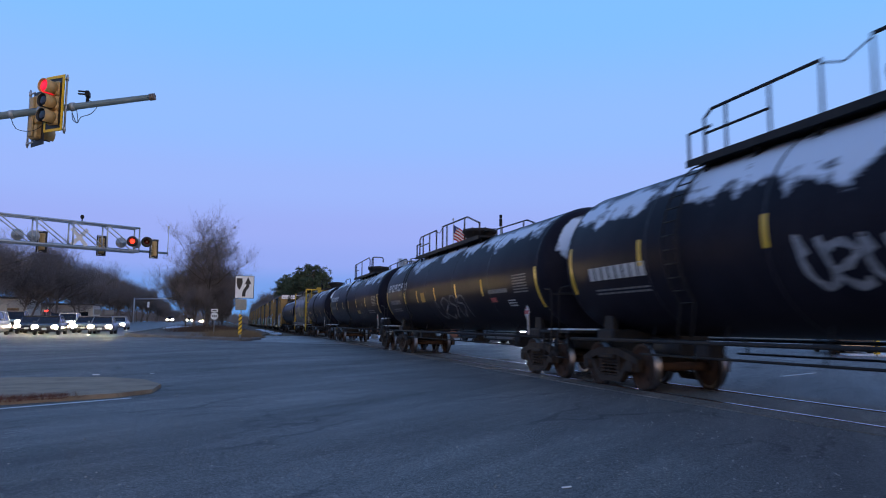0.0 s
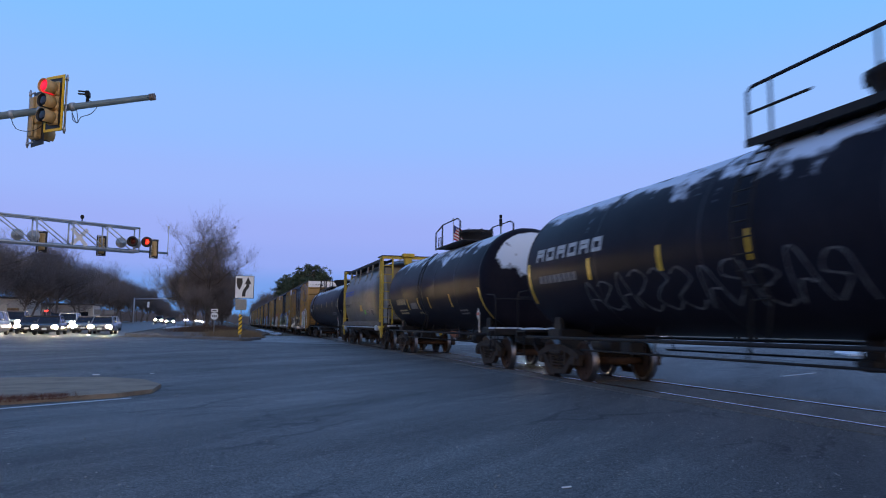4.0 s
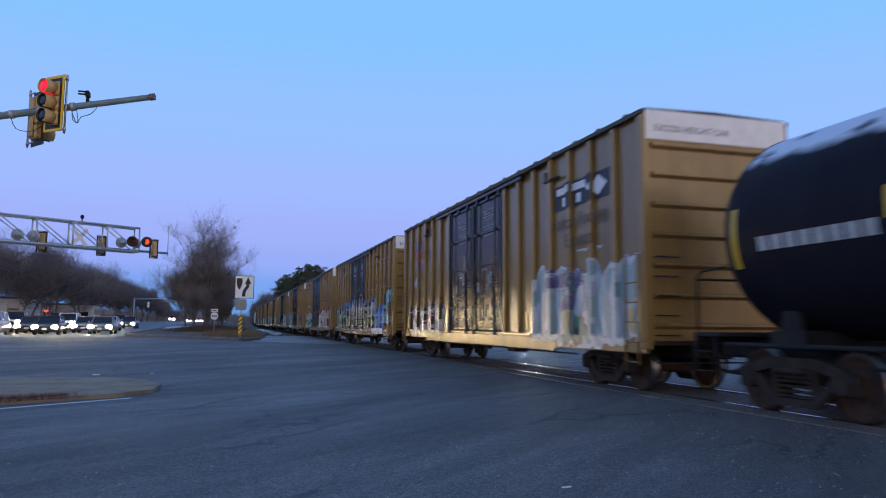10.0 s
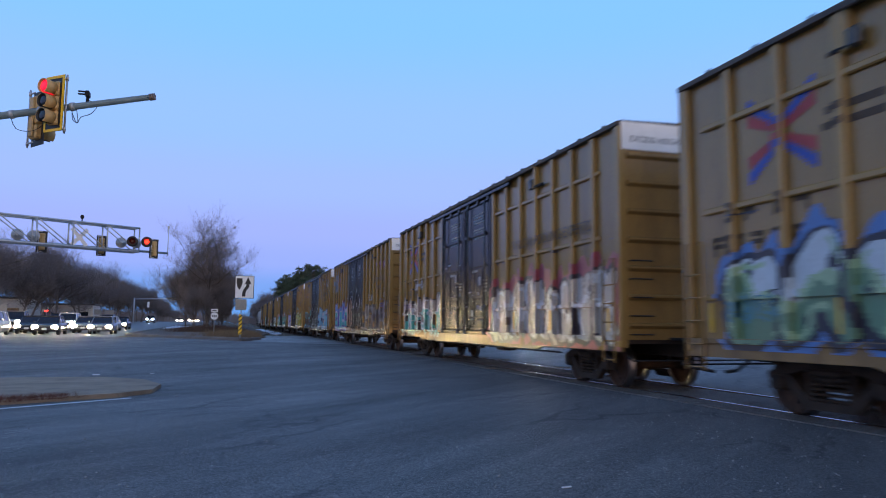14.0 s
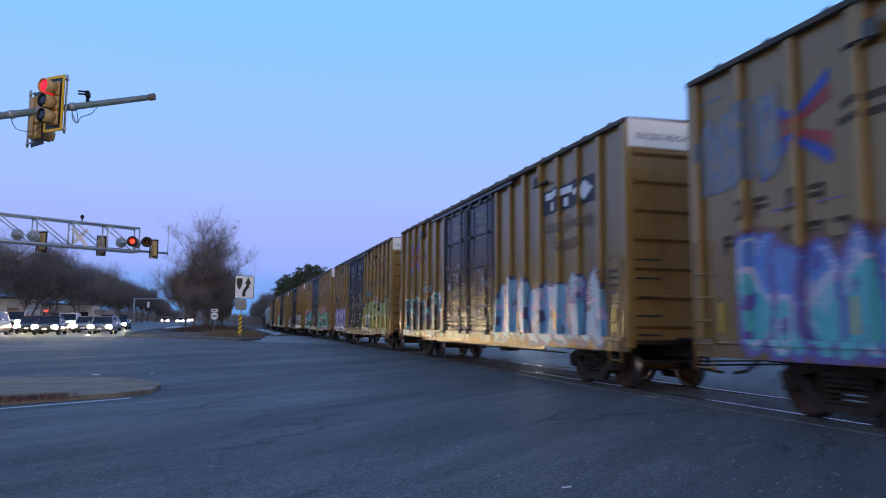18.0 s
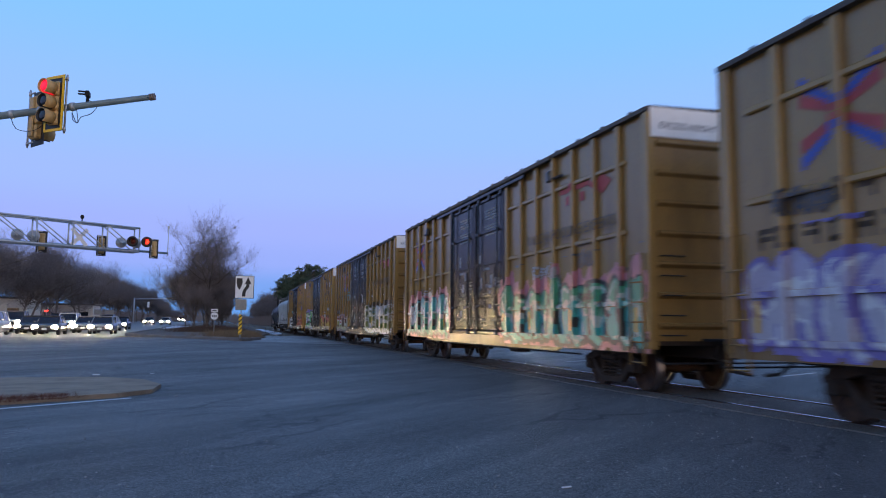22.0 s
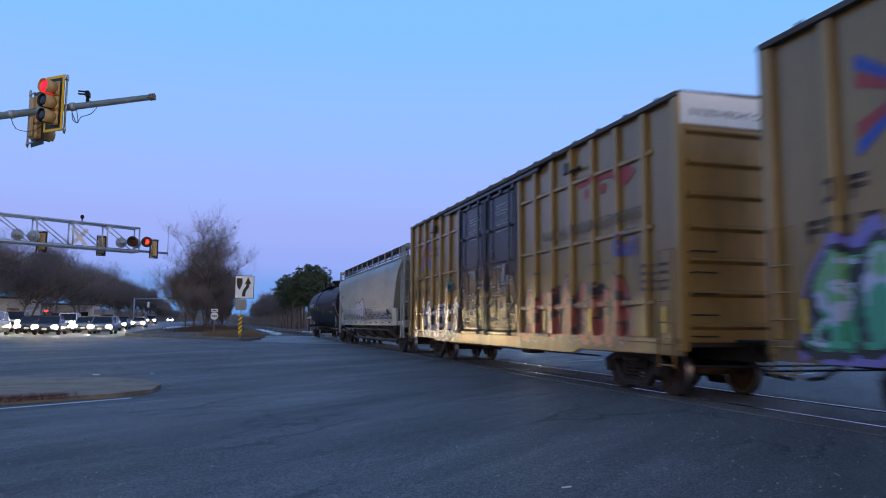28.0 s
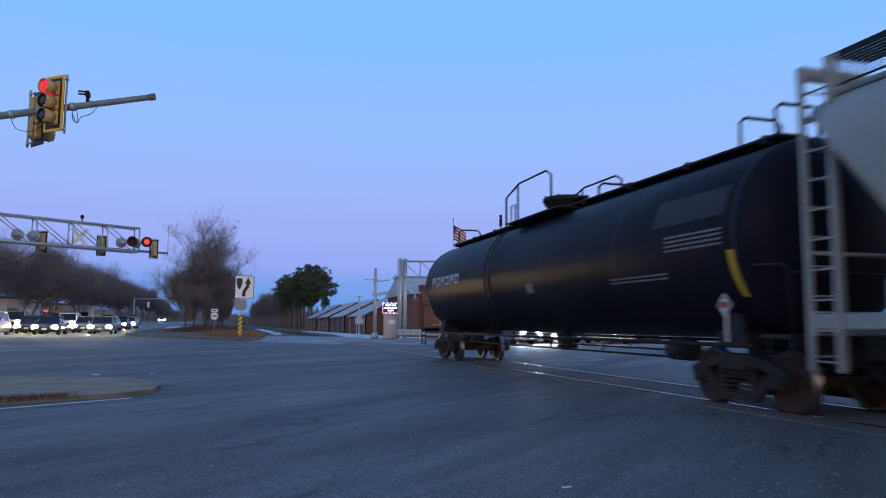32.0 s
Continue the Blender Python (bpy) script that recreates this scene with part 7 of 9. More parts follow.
    for q, ye, yi, yo, high in ((-1, ya, -5.95, -6.46, 4.1), (1, yb, 5.15, 5.72, 3.8)):
        s = Geo()
        s.box((0, q * half, 1.08), (2.7, 0.5, 0.24), b=0.03)
        s.box((0, yo, 1.1), (2.9, 0.2, 0.3), b=0.03)
        part("bolster", s, GRIME, car)
        part("end_sheet", Geo().box((0, ye + q * 0.03, (1.5 + high) / 2), (2.0 if q > 0 else 2.3, 0.05, high - 1.5), b=0.01), CREAM, car, "dirty cream end sheet")
        for a in (-1, 1):
            w = Geo()
            w.prism([(ye + q * 0.05, 1.3), (ye + q * 0.05, high - 0.4), (ye + q * 0.28, high - 0.4), (yo + q * 0.1, 1.5), (yo + q * 0.1, 1.3)], 0, a * 1.18 - 0.03, a * 1.18 + 0.03)
            part("gusset", w, CREAM, car)
        for k in range(3):
            st = Geo()
            for i in range(7 - k):
                st.box((-0.55 + i * 0.14, ye + q * 0.062, 3.75 - k * 0.3), (0.1, 0.008, 0.12 if k == 0 else 0.07))
            tagged(part("end_stencil", st, SPRAY_BLACK, car, "dark stencilled blocks"), kind="stuff")
        # yellow ladder tower
        for a in (-1, 1):
            lo = {yo: 0.75, yi: 1.0}
            for y in (yi, yo):
                part("frame_post", Geo().box((a * 1.5, y, (lo[y] + 4.55) / 2), (0.09, 0.09, 4.55 - lo[y]), b=0.015), YELLOW, car)
            part("frame_post", Geo().box((a * 1.0, yo, 2.8), (0.08, 0.08, 3.5), b=0.015), YELLOW, car)
            for z in spaced(1.12, 4.05, 7):
                part("rung", Geo().tube([(a * 1.5, yo, z), (a * 1.5, yi, z)], 0.018, 5), YELLOW, car)
                part("rung", Geo().tube([(a * 1.5, yo, z + 0.05), (a * 1.0, yo, z + 0.05)], 0.018, 5), YELLOW, car)
            part("foot_brace", Geo().box((a * 1.5, (yo + yi) / 2, 1.12), (0.14, abs(yo - yi) + 0.3, 0.1), b=0.01), YELLOW, car)
            part("foot_brace", Geo().box((a * 1.5, (yo + yi) / 2, 0.85), (0.08, 0.12, 0.6), b=0.01, rot=Matrix.Rotation(0.55 * q, 3, "X")), YELLOW, car)
            part("frame_beam", Geo().box((a * 1.5, (yo + yi) / 2, 4.5), (0.09, abs(yo - yi) + 0.1, 0.1), b=0.01), YELLOW, car)
        part("frame_beam", Geo().box((0, yo, 4.5), (3.08, 0.08, 0.12), b=0.01), YELLOW, car)
        part("frame_platform", Geo().box((0, (yo + ye) / 2, 4.58), (3.1, abs(yo - ye) + 0.1, 0.06), b=0.02), BLACK, car, "dark grated platform")
        if q < 0:
            b = Geo()
            b.box((-0.25, yo - 0.05, 4.62), (0.6, 0.35, 0.18), b=0.03)
            b.box((-0.25, yo - 0.03, 4.34), (0.36, 0.28, 0.34), b=0.03)
            part("brake_wheel_housing", b, YELLOW, car)
    for a in (-1, 1):
        part("roof_walkway", Geo().box((a * 1.05, -0.1, 4.40), (0.55, 10.6, 0.05), b=0.01), BLACK, car)
        part("walkway_edge", Geo().box((a * 1.33, -0.1, 4.47), (0.04, 10.6, 0.14)), BLACK, car)
        part("walkway_edge", Geo().box((a * 1.10, -0.1, 4.20), (0.05, 10.4, 0.07)), DARK_SILL, car)
        part("pipe_run", Geo().tube([(a * 0.75, -5.3, 4.5), (a * 0.75, 5.1, 4.5)], 0.06, 8), BLACK, car)
        for y in (4.1, 2.2, 0.7, -1.6, -3.0, -4.9):
            s = Geo()
            s.prism([(-0.06, 0), (0.06, 0), (0.05, 0.86), (-0.05, 0.86)], 0, -0.03, 0.03)
            s.v = [(a * 1.40 + p[0] + (-a * 0.10 * (p[2] / 0.86)), y + p[1], 3.66 + p[2]) for p in s.v]
            s.box((a * 1.40, y, 3.62), (0.18, 0.17, 0.15), b=0.03)
            part("walkway_bracket", s, CREAM, car)
    for y in (-3.6, -1.3, 1.1, 3.4):
        part("hatch", Geo().cyl((0, y, 4.32), (0, y, 4.56), 0.35, n=18), HOPPER_STEEL, car)
    mk = Geo()
    for i in range(6):
        y = 4.6 - i * 0.53
        for pts in (((y, 2.92), (y, 3.17)), ((y - 0.02, 3.14), (y - 0.38, 3.14)), ((y - 0.38, 3.16), (y - 0.38, 3.02 if i % 2 else 2.92)), ((y, 3.0 if i % 2 else 2.95), (y - 0.36, 3.0 if i % 2 else 2.95))):
            stroke(mk, pts, 0.085, side, 0.008, 1)
    tagged(part("company_mark", mk, EMB_BLUE, body, "blue painted block shapes"), kind="stuff")
    mk = Geo()
    for i in range(9):
        y = 4.5 - i * 0.23
        stroke(mk, [(y, 2.24), (y, 2.42)], 0.15, side, 0.008, 1)
    tagged(part("reporting_mark", mk, NAVY, body, "dark blue painted blocks"), kind="stuff")
    tg = Geo()
    letter_strokes(tg, 0.25, 2.75, 1.45, 2.4, 5, 0.085, side, 12)
    stroke(tg, [(2.75, 1.6), (2.9, 2.0), (2.5, 2.3), (1.7, 2.42), (0.9, 2.5), (0.3, 2.3), (0.05, 1.7)], 0.05, side)
    part("sprayed_tag", tg, SPRAY_DIM, body, "faded white sprayed graffiti letters")
    tg = Geo()
    letter_strokes(tg, -2.95, -1.25, 1.6, 2.5, 3, 0.17, side, 5)
    part("sprayed_tag", tg, SPRAY_DIM, body, "thick white sprayed graffiti letters")
    tg = Geo()
    stroke(tg, [(0.3, 1.42), (0.0, 1.55), (-0.35, 1.42), (-0.6, 1.58), (-0.9, 1.43)], 0.06, side)
    part("sprayed_tag", tg, SPRAY_DIM, body)
    green = surface("green_plate", (0.10, 0.62, 0.05), None, 5, 0.5)
    for y0, y1, z0, z1, mat, lab in ((-0.42, -1.15, 1.95, 2.28, REFLECT, "yellow notice plate"), (-1.62, -2.12, 1.77, 2.0, green, "bright green notice plate"), (-2.5, -2.95, 1.82, 1.98, NAVY, "dark data plate"), (-3.62, -4.22, 1.72, 2.04, NAVY, "dark data plate with a pale frame")):
        q = Geo()
        stroke(q, [((y0 + y1) / 2, z0), ((y0 + y1) / 2, (z0 + z1) / 2), ((y0 + y1) / 2, z1)], abs(y1 - y0) * 1.1, side, 0.014, 2)
        pl = part("notice_plate", q, mat, body, lab)
        if mat == NAVY:
            f = Geo()
            ym = (y0 + y1) / 2
            for z in (z0 + 0.05, z1 - 0.05):
                stroke(f, [(ym - 0.22, z), (ym + 0.22, z)], 0.03, side, 0.02, 1)
            for y in (ym - 0.2, ym + 0.05):
                stroke(f, [(y, z0 + 0.05), (y, z1 - 0.05)], 0.03, side, 0.02, 1)
            part("plate_lines", f, SPRAY_WHITE, pl)
    running_gear(car, half, 12.6)
    return car


HOPPER_GREY = surface("hopper_grey_paint", (0.325, 0.335, 0.305), (0.26, 0.262, 0.235), 0.6, 0.42, 0.0, 0.05, stretch=(1, 0.5, 1.4), rough2=0.55)


def grey_hopper():
    car = thing("hopper_car", "grey covered grain hopper car with scrawled graffiti", "hopper car", group="vehicles of the freight train")
    half, e = 7.2, 9.1
    crease = 2.12
    def side(z):
        if z < crease:
            return 1.56 - 0.16 * ((crease - z) / 0.7)
        u = (z - crease) / 2.12
        return 1.53 + 0.09 * math.sin(math.pi * min(1, u) * 0.75) - 0.42 * max(0, u - 0.80) / 0.2 * max(0, u - 0.80) / 0.2
    def section(y):
        t = max(0, abs(y) - 6.9)
        low = min(1.42 + t * 1.32, 4.1)
        zs = [1.42, 1.75, 2.05, crease, 2.2, 2.6, 3.0, 3.4, 3.7, 3.9, 4.05, 4.15, 4.24]
        zs = [low + (4.24 - low) * (z - 1.42) / 2.82 for z in zs] if t else zs
        pts = [(side(z), z) for z in zs] + [(0.75, 4.36), (0.3, 4.42)]
        return [(-x, z) for x, z in pts] + [(x, z) for x, z in reversed(pts)]
    ys = [-8.85, -8.5, -8.1, -7.7, -7.3, -6.9] + spaced(-6.0, 6.0, 10) + [6.9, 7.3, 7.7, 8.1, 8.5, 8.85]
    g = Geo()
    n = len(section(0))
    for y in ys:
        g.v.extend((x, y, z) for x, z in section(y))
    for i in range(len(ys) - 1):
        for j in range(n):
            m = (j + 1) % n
            g.face([i * n + j, i * n + m, i * n + n + m, i * n + n + j][::-1], 0, j < n - 1)
    g.face(list(range(n))), g.face([(len(ys) - 1) * n + j for j in reversed(range(n))])
    body = part("shell", g, HOPPER_GREY, car, "pale grey curved hopper side")
    for a in (-1, 1):
        part("side_crease", Geo().tube([(a * (side(crease) - 0.008), -7.2, crease), (a * (side(crease) - 0.008), 7.2, crease)], 0.018, 6), HOPPER_GREY, body)
        s = Geo()
        s.box((a * 1.47, 0, 1.31), (0.12, 14.4, 0.26), b=0.02)
        s.box((a * 1.46, 0, 1.46), (0.2, 14.4, 0.05), b=0.01)
        part("side_sill", s, HOPPER_GREY, car)
        for y in spaced(-6.6, 6.6, 9):
            part("jacking_pad", Geo().box((a * 1.545, y, 1.33), (0.05, 0.2, 0.06), b=0.01), DARK_SILL, car)
        part("roof_edge", Geo().tube([(a * 1.20, -8.8, 4.27), (a * 1.20, 8.8, 4.27)], 0.045, 6), HOPPER_GREY, car)
        part("side_rod", Geo().tube([(a * 1.47, -6.1, 0.98), (a * 1.47, 6.4, 0.98)], 0.035, 8), DARK_SILL, car)
    st = Geo()
    for y in (-3.1, -5.6, 2.6, 4.8, -0.2):
        for k in range(2):
            for i in range(5):
                st.box((-1.532, y - i * 0.1, 1.30 + k * 0.09), (0.004, 0.07, 0.035))
    tagged(part("sill_stencil", st, DARK_SILL, car, "small dark stencilling"), kind="stuff")
    bay = surface("bay_paint_grimy", (0.15, 0.125, 0.095), (0.075, 0.058, 0.042), 1.4, 0.8, 0.0, 0.15, spec=0.25)
    for y in (-4.35, -1.45, 1.45, 4.35):
        hopper_bay(car, y, 1.40, 0.35, 1.32, 0.55, 1.2, 0.52, bay)
    part("centre_sill", Geo().box((0, 0, 1.02), (0.5, 14.0, 0.3), b=0.03), GRIME, car)
    part("unloading_pipe", Geo().tube([(-0.95, -6.3, 0.50), (-0.95, 5.6, 0.50)], 0.10, 10), DARK_SILL, car, "grimy unloading pipe")
    for y in (-4.35, -1.45, 1.45, 4.35):
        part("air_hose", Geo().tube([(-1.44, y + 1.5, 0.98), (-1.35, y + 1.2, 0.78), (-1.15, y + 0.8, 0.62), (-0.98, y + 0.4, 0.55)], 0.04, 6), BLACK, car, "black rubber hose")
    for q in (-1, 1):
        s = Geo()
        s.box((0, q * (half + 0.7), 0.95), (0.6, 3.0, 0.36), b=0.03)
        s.box((0, q * half, 1.14), (2.9, 0.5, 0.24), b=0.03)
        part("bolster", s, GRIME, car)
        part("end_sill", Geo().box((0, q * (e - 0.06), 1.28), (2.95, 0.12, 0.32), b=0.02), HOPPER_GREY, car)
        for a in (-1, 1):
            c = Geo()
            c.prism([(q * 6.95, 1.2), (q * 7.85, 1.2), (q * 7.85, 1.75), (q * 7.7, 1.98), (q * 7.15, 1.98)], 0, a * 1.47 - 0.05, a * 1.47 + 0.05)
            part("corner_plate", c, HOPPER_GREY, car)
            c = Geo()
            c.prism([(q * 7.4, 1.3), (q * 7.62, 1.3), (q * 8.75, 4.0), (q * 8.55, 4.0)], 0, a * 0.85 - 0.05, a * 0.85 + 0.05)
            part("end_strut", c, HOPPER_GREY, car)
            part("end_sill_arm", Geo().box((a * 1.40, q * 8.4, 1.3), (0.1, 1.3, 0.2), b=0.02), HOPPER_GREY, car)
            for x, y in ((1.46, e - 0.5), (1.46, e - 0.05), (0.95, e - 0.05)):
                part("ladder_post", Geo().box((a * x, q * y, 2.62), (0.075, 0.075, 3.9), b=0.01), HOPPER_GREY, car)
            for z in spaced(0.8, 4.3, 9):
                part("rung", Geo().tube([(a * 1.46, q * (e - 0.5), z), (a * 1.46, q * (e - 0.05), z)], 0.016, 5), HOPPER_GREY, car)
                part("rung", Geo().tube([(a * 1.46, q * (e - 0.05), z + 0.06), (a * 0.95, q * (e - 0.05), z + 0.06)], 0.016, 5), HOPPER_GREY, car)
        part("slope_sheet", Geo().box((0, q * 7.7, 2.5), (1.7, 0.05, 2.9), b=0.01, rot=Matrix.Rotation(-q * 0.42, 3, "X")), HOPPER_GREY, car)
        for z, r in ((4.55, 0.045), (4.0, 0.03), (2.2, 0.03)):
            part("cross_rail", Geo().tube([(-1.46, q * (e - 0.05), z), (1.46, q * (e - 0.05), z)], r, 6), HOPPER_GREY, car)
    # roof running boards: a dark grating between two thin rails
    for a in (-1, 1):
        w = Geo()
        for k in range(7):
            w.box((a * (0.62 + k * 0.09), 0, 4.64), (0.018, 17.6, 0.03))
        for y in spaced(-8.75, 8.75, 70):
            w.box((a * 0.89, y, 4.635), (0.58, 0.02, 0.02))
        tagged(part("running_board", w, BLACK, car, "dark grated roof walkway"), kind="stuff")
        part("walkway_edge", Geo().box((a * 1.22, 0, 4.64), (0.025, 17.6, 0.08)), BLACK, car)
        part("walkway_edge", Geo().box((a * 1.22, 0, 4.36), (0.02, 17.6, 0.025)), BLACK, car)
        w = Geo()
        for y in spaced(-8.75, 8.75, 250):
            w.box((a * 1.21, y, 4.49), (0.006, 0.016, 0.26))
        tagged(part("mesh_guard", w, BLACK, car, "fine dark mesh under the walkway"), kind="stuff")
        for y in spaced(-8.7, 8.7, 11):
            part("walkway_post", Geo().box((a * 1.22, y, 4.46), (0.06, 0.07, 0.40), b=0.01), HOPPER_GREY, car)
    part("hatch_cover", Geo().box((0, 0, 4.45), (0.6, 15.6, 0.1), b=0.03), HOPPER_GREY, car)
    mk = Geo()
    for i in range(4):
        stroke(mk, [(7.6 - i * 0.30, 2.86), (7.52 - i * 0.30, 3.02), (7.42 - i * 0.30, 2.86)], 0.07, side, 0.01, 1)
    tagged(part("reporting_mark", mk, SPRAY_BLACK, body, "dark stencilled marks"), kind="stuff")
    pt = Geo()
    stroke(pt, [(7.5, 2.47), (7.1, 2.50), (6.65, 2.42)], 0.20, side, 0.01)
    part("paint_patch", pt, SPRAY_WHITE, body, "pale patch of paint")
    sc = Geo()
    rnd = random.Random(8)
    pts, y = [], -0.9
    while y > -8.0:
        pts.append((y + 0.4, 1.70 + 0.09 * math.sin(y * 5.3) + rnd.uniform(-0.05, 0.05)))
        y -= rnd.uniform(0.12, 0.26)
    stroke(sc, pts, 0.05, side)
    part("scrawl", sc, SPRAY_BLACK, body, "thin black sprayed scrawl")
    sc = Geo()
    letter_strokes(sc, -2.6, -0.4, 1.62, 2.15, 6, 0.05, side, 21, -0.15)
    part("scrawl", sc, SPRAY_BLACK, body, "black sprayed letters")
    sc = Geo()
    letter_strokes(sc, -6.3, -5.75, 1.72, 1.92, 2, 0.12, side, 3, 0.0)
    part("scrawl", sc, SPRAY_BLACK, body, "black sprayed letters")
    sc = Geo()
    pts = [(7.0 - i * 0.17, 1.72 + (0.10 if i % 2 else -0.04) + 0.05 * math.sin(i * 1.9)) for i in range(24)]
    stroke(sc, pts, 0.035, side)
    letter_strokes(sc, 4.0, 6.2, 1.72, 2.2, 4, 0.03, side, 14, -0.15)
    stroke(sc, [(7.4, 2.12), (6.6, 2.10), (5.8, 2.15), (5.2, 2.10)], 0.025, side)
    part("scrawl", sc, surface("faded_scrawl", (0.13, 0.13, 0.125), (0.2, 0.2, 0.19), 4, 0.7), body, "faded grey scrawl")
    cs = [(y - 0.32, z, w, h) for y, z, w, h in ((2.42, 2.08, 0.72, 0.75), (1.95, 2.05, 0.62, 0.85), (1.48, 2.04, 0.62, 0.8), (1.02, 2.04, 0.62, 0.85), (0.58, 2.12, 0.55, 0.95), (0.28, 2.36, 0.36, 0.42), (0.0, 2.0, 0.3, 0.32))]
    out = Geo()
    for i, (y, z, w, h) in enumerate(cs):
        blob(out, (y, z), w, h, side, 0.008, 60 + i, 0.06)
    tagged(part("sprayed_tag", out, SPRAY_BLACK, body, "black outline of bubble letters"), kind="stuff")
    inn = Geo()
    for i, (y, z, w, h) in enumerate(cs):
        blob(inn, (y, z), w, h, side, 0.013 + 0.001 * i, 60 + i)
    tagged(part("sprayed_tag", inn, surface("sprayed_lilac_white", (0.50, 0.50, 0.55), (0.42, 0.42, 0.47), 6, 0.6), body, "white bubble letters"), kind="stuff")
    ink = Geo()
    for y in (1.88, 1.40, 0.93, 0.48):
        stroke(ink, [(y + 0.05, 2.35), (y - 0.02, 2.1), (y + 0.04, 1.85)], 0.03, side, 0.026)
        stroke(ink, [(y + 0.28, 2.12), (y + 0.12, 2.14)], 0.03, side, 0.026, 1)
    tagged(part("sprayed_tag", ink, SPRAY_BLACK, body, "thin black lines inside the letters"), kind="stuff")
    tp = surface("dull_orange_tape", (0.40, 0.13, 0.025), None, 5, 0.5)
    for y in spaced(-6.4, 6.4, 6):
        o = Geo()
        stroke(o, [(y - 0.24, 1.55), (y + 0.24, 1.55)], 0.09, side, 0.012, 1)
        part("reflective_tape", o, tp, body, "orange reflective tape")
    for ob in car.children_recursive:
        for v in ob.data.vertices:
            v.co.y *= 1.036
            if v.co.z > 4.52:
                v.co.z += 0.12
    running_gear(car, half * 1.036, 2 * e * 1.036 - 0.2)
    return car


# ---- the train: places are metres behind the head of the first boxcar ----
K, TEAL = (0.02, 0.02, 0.025), (0.05, 0.40, 0.38)


def build_train():
    global BOX_M
    BOX_M = boxcar_meshes()
    def put(car, rel):
        TRAIN.append((car, rel))
    put(tank_car("black tank car with snow along its crown", 6.9, 1.0, 1.0, [("bars", 4.7, 6.8, 2.16, 2.42, 8, MARK), ("rows", 4.7, 6.7, 1.88, 2.02, 2, MARK_DIM), ("chalk", -1.6, 0.95, 1.75, 2.42, 5, BRUSH_WHITE), ("plate", -6.9, -5.9, 2.2, 2.5, 1, MARK_DIM)],
                 tapes=(4.82, 1.55, -1.7, -4.9), tape_z=(2.33, 2.81), shift=-1.68, over=1.45, bare=0.2), -99.3)
    put(tank_car("black tank car with white block lettering and snow on its shoulder", 7.6, 0.62, 2.0, [("letters", 4.8, 8.35, 2.68, 3.0, 6, MARK), ("bars", 6.1, 7.9, 2.12, 2.30, 8, MARK_DIM), ("rows", 6.2, 7.7, 1.82, 1.98, 2, MARK_DIM), ("plate", 1.95, 2.5, 2.1, 2.46, 1, AMBER_PLATE), ("chalk", -2.9, 0.7, 1.5, 2.25, 4, CHALK),
                 ("rows", -8.0, -7.05, 2.1, 2.6, 7, MARK_DIM), ("plate", -6.6, -5.1, 2.14, 2.25, 1, MARK_DIM), ("plate", -5.6, -5.15, 1.9, 2.03, 1, EMB_RED), ("rows", -6.95, -6.4, 1.77, 1.97, 3, MARK)],
                 tapes=(5.2, 3.1, 0.55, -2.0, -4.6), shift=-0.64, over=1.75, bare=0.22), -81.15)
    put(tank_car("long black tank car with snow patches and chalk scrawls", 8.1, 0.62, 3.0, [("letters", 4.95, 8.3, 2.76, 3.06, 6, MARK), ("bars", 6.1, 8.0, 2.24, 2.42, 8, MARK_DIM), ("chalk", -1.3, 5.9, 1.55, 2.3, 11, CHALK), ("plate", -3.04, -2.17, 1.84, 2.02, 1, AMBER_PLATE), ("chalk", -4.5, -2.8, 1.58, 2.36, 3, CHALK), ("rows", -7.2, -5.6, 1.84, 2.02, 2, MARK_DIM), ("rows", -8.05, -7.0, 2.2, 2.7, 7, MARK_DIM)],
                 tapes=(5.5, 2.91, 0.6, -2.25, -5.15), tape_z=(2.2, 2.65), gallery="mid"), -61.5)
    put(tank_car("short black tank car with amber lettering and bold snow patches", 5.7, 0.62, 4.0, [("bars", 3.4, 4.95, 2.08, 2.32, 7, AMBER_MARK), ("plate", 3.5, 4.9, 1.82, 1.88, 1, AMBER_MARK), ("plate", 3.5, 4.9, 1.70, 1.76, 1, AMBER_MARK), ("plate", 1.6, 2.6, 1.88, 2.12, 1, MARK_DIM), ("rows", 0.9, 1.7, 1.66, 1.78, 2, AMBER_MARK), ("rows", -4.4, -3.6, 1.6, 1.8, 2, MARK_DIM)],
                 tapes=(3.0, 1.3, -0.3, -3.05), tape_z=(1.85, 2.28), gallery="short", shift=-1.43, rail_h=0.8), -42.8)
    put(silver_hopper(), -28.1)
    put(tank_car("black tank car with a ribbon of thin snow on top", 8.2, 0.6, 6.0, [("rows", -8.95, -7.8, 2.40, 2.80, 5, MARK_DIM), ("rows", -7.4, -5.7, 1.9, 2.1, 2, MARK_DIM), ("chalk", -4.5, -3.9, 1.6, 2.2, 2, AMBER_DIM), ("bars", 6.2, 8.2, 2.3, 2.5, 8, MARK)], tapes=(6.0, 3.2, 0.2, -2.8, -5.88), tape_z=(2.48, 2.86)), -11.1)
    P_W, P_TEAL, P_VIO = (0.62, 0.66, 0.68), (0.20, 0.42, 0.44), (0.13, 0.10, 0.34)
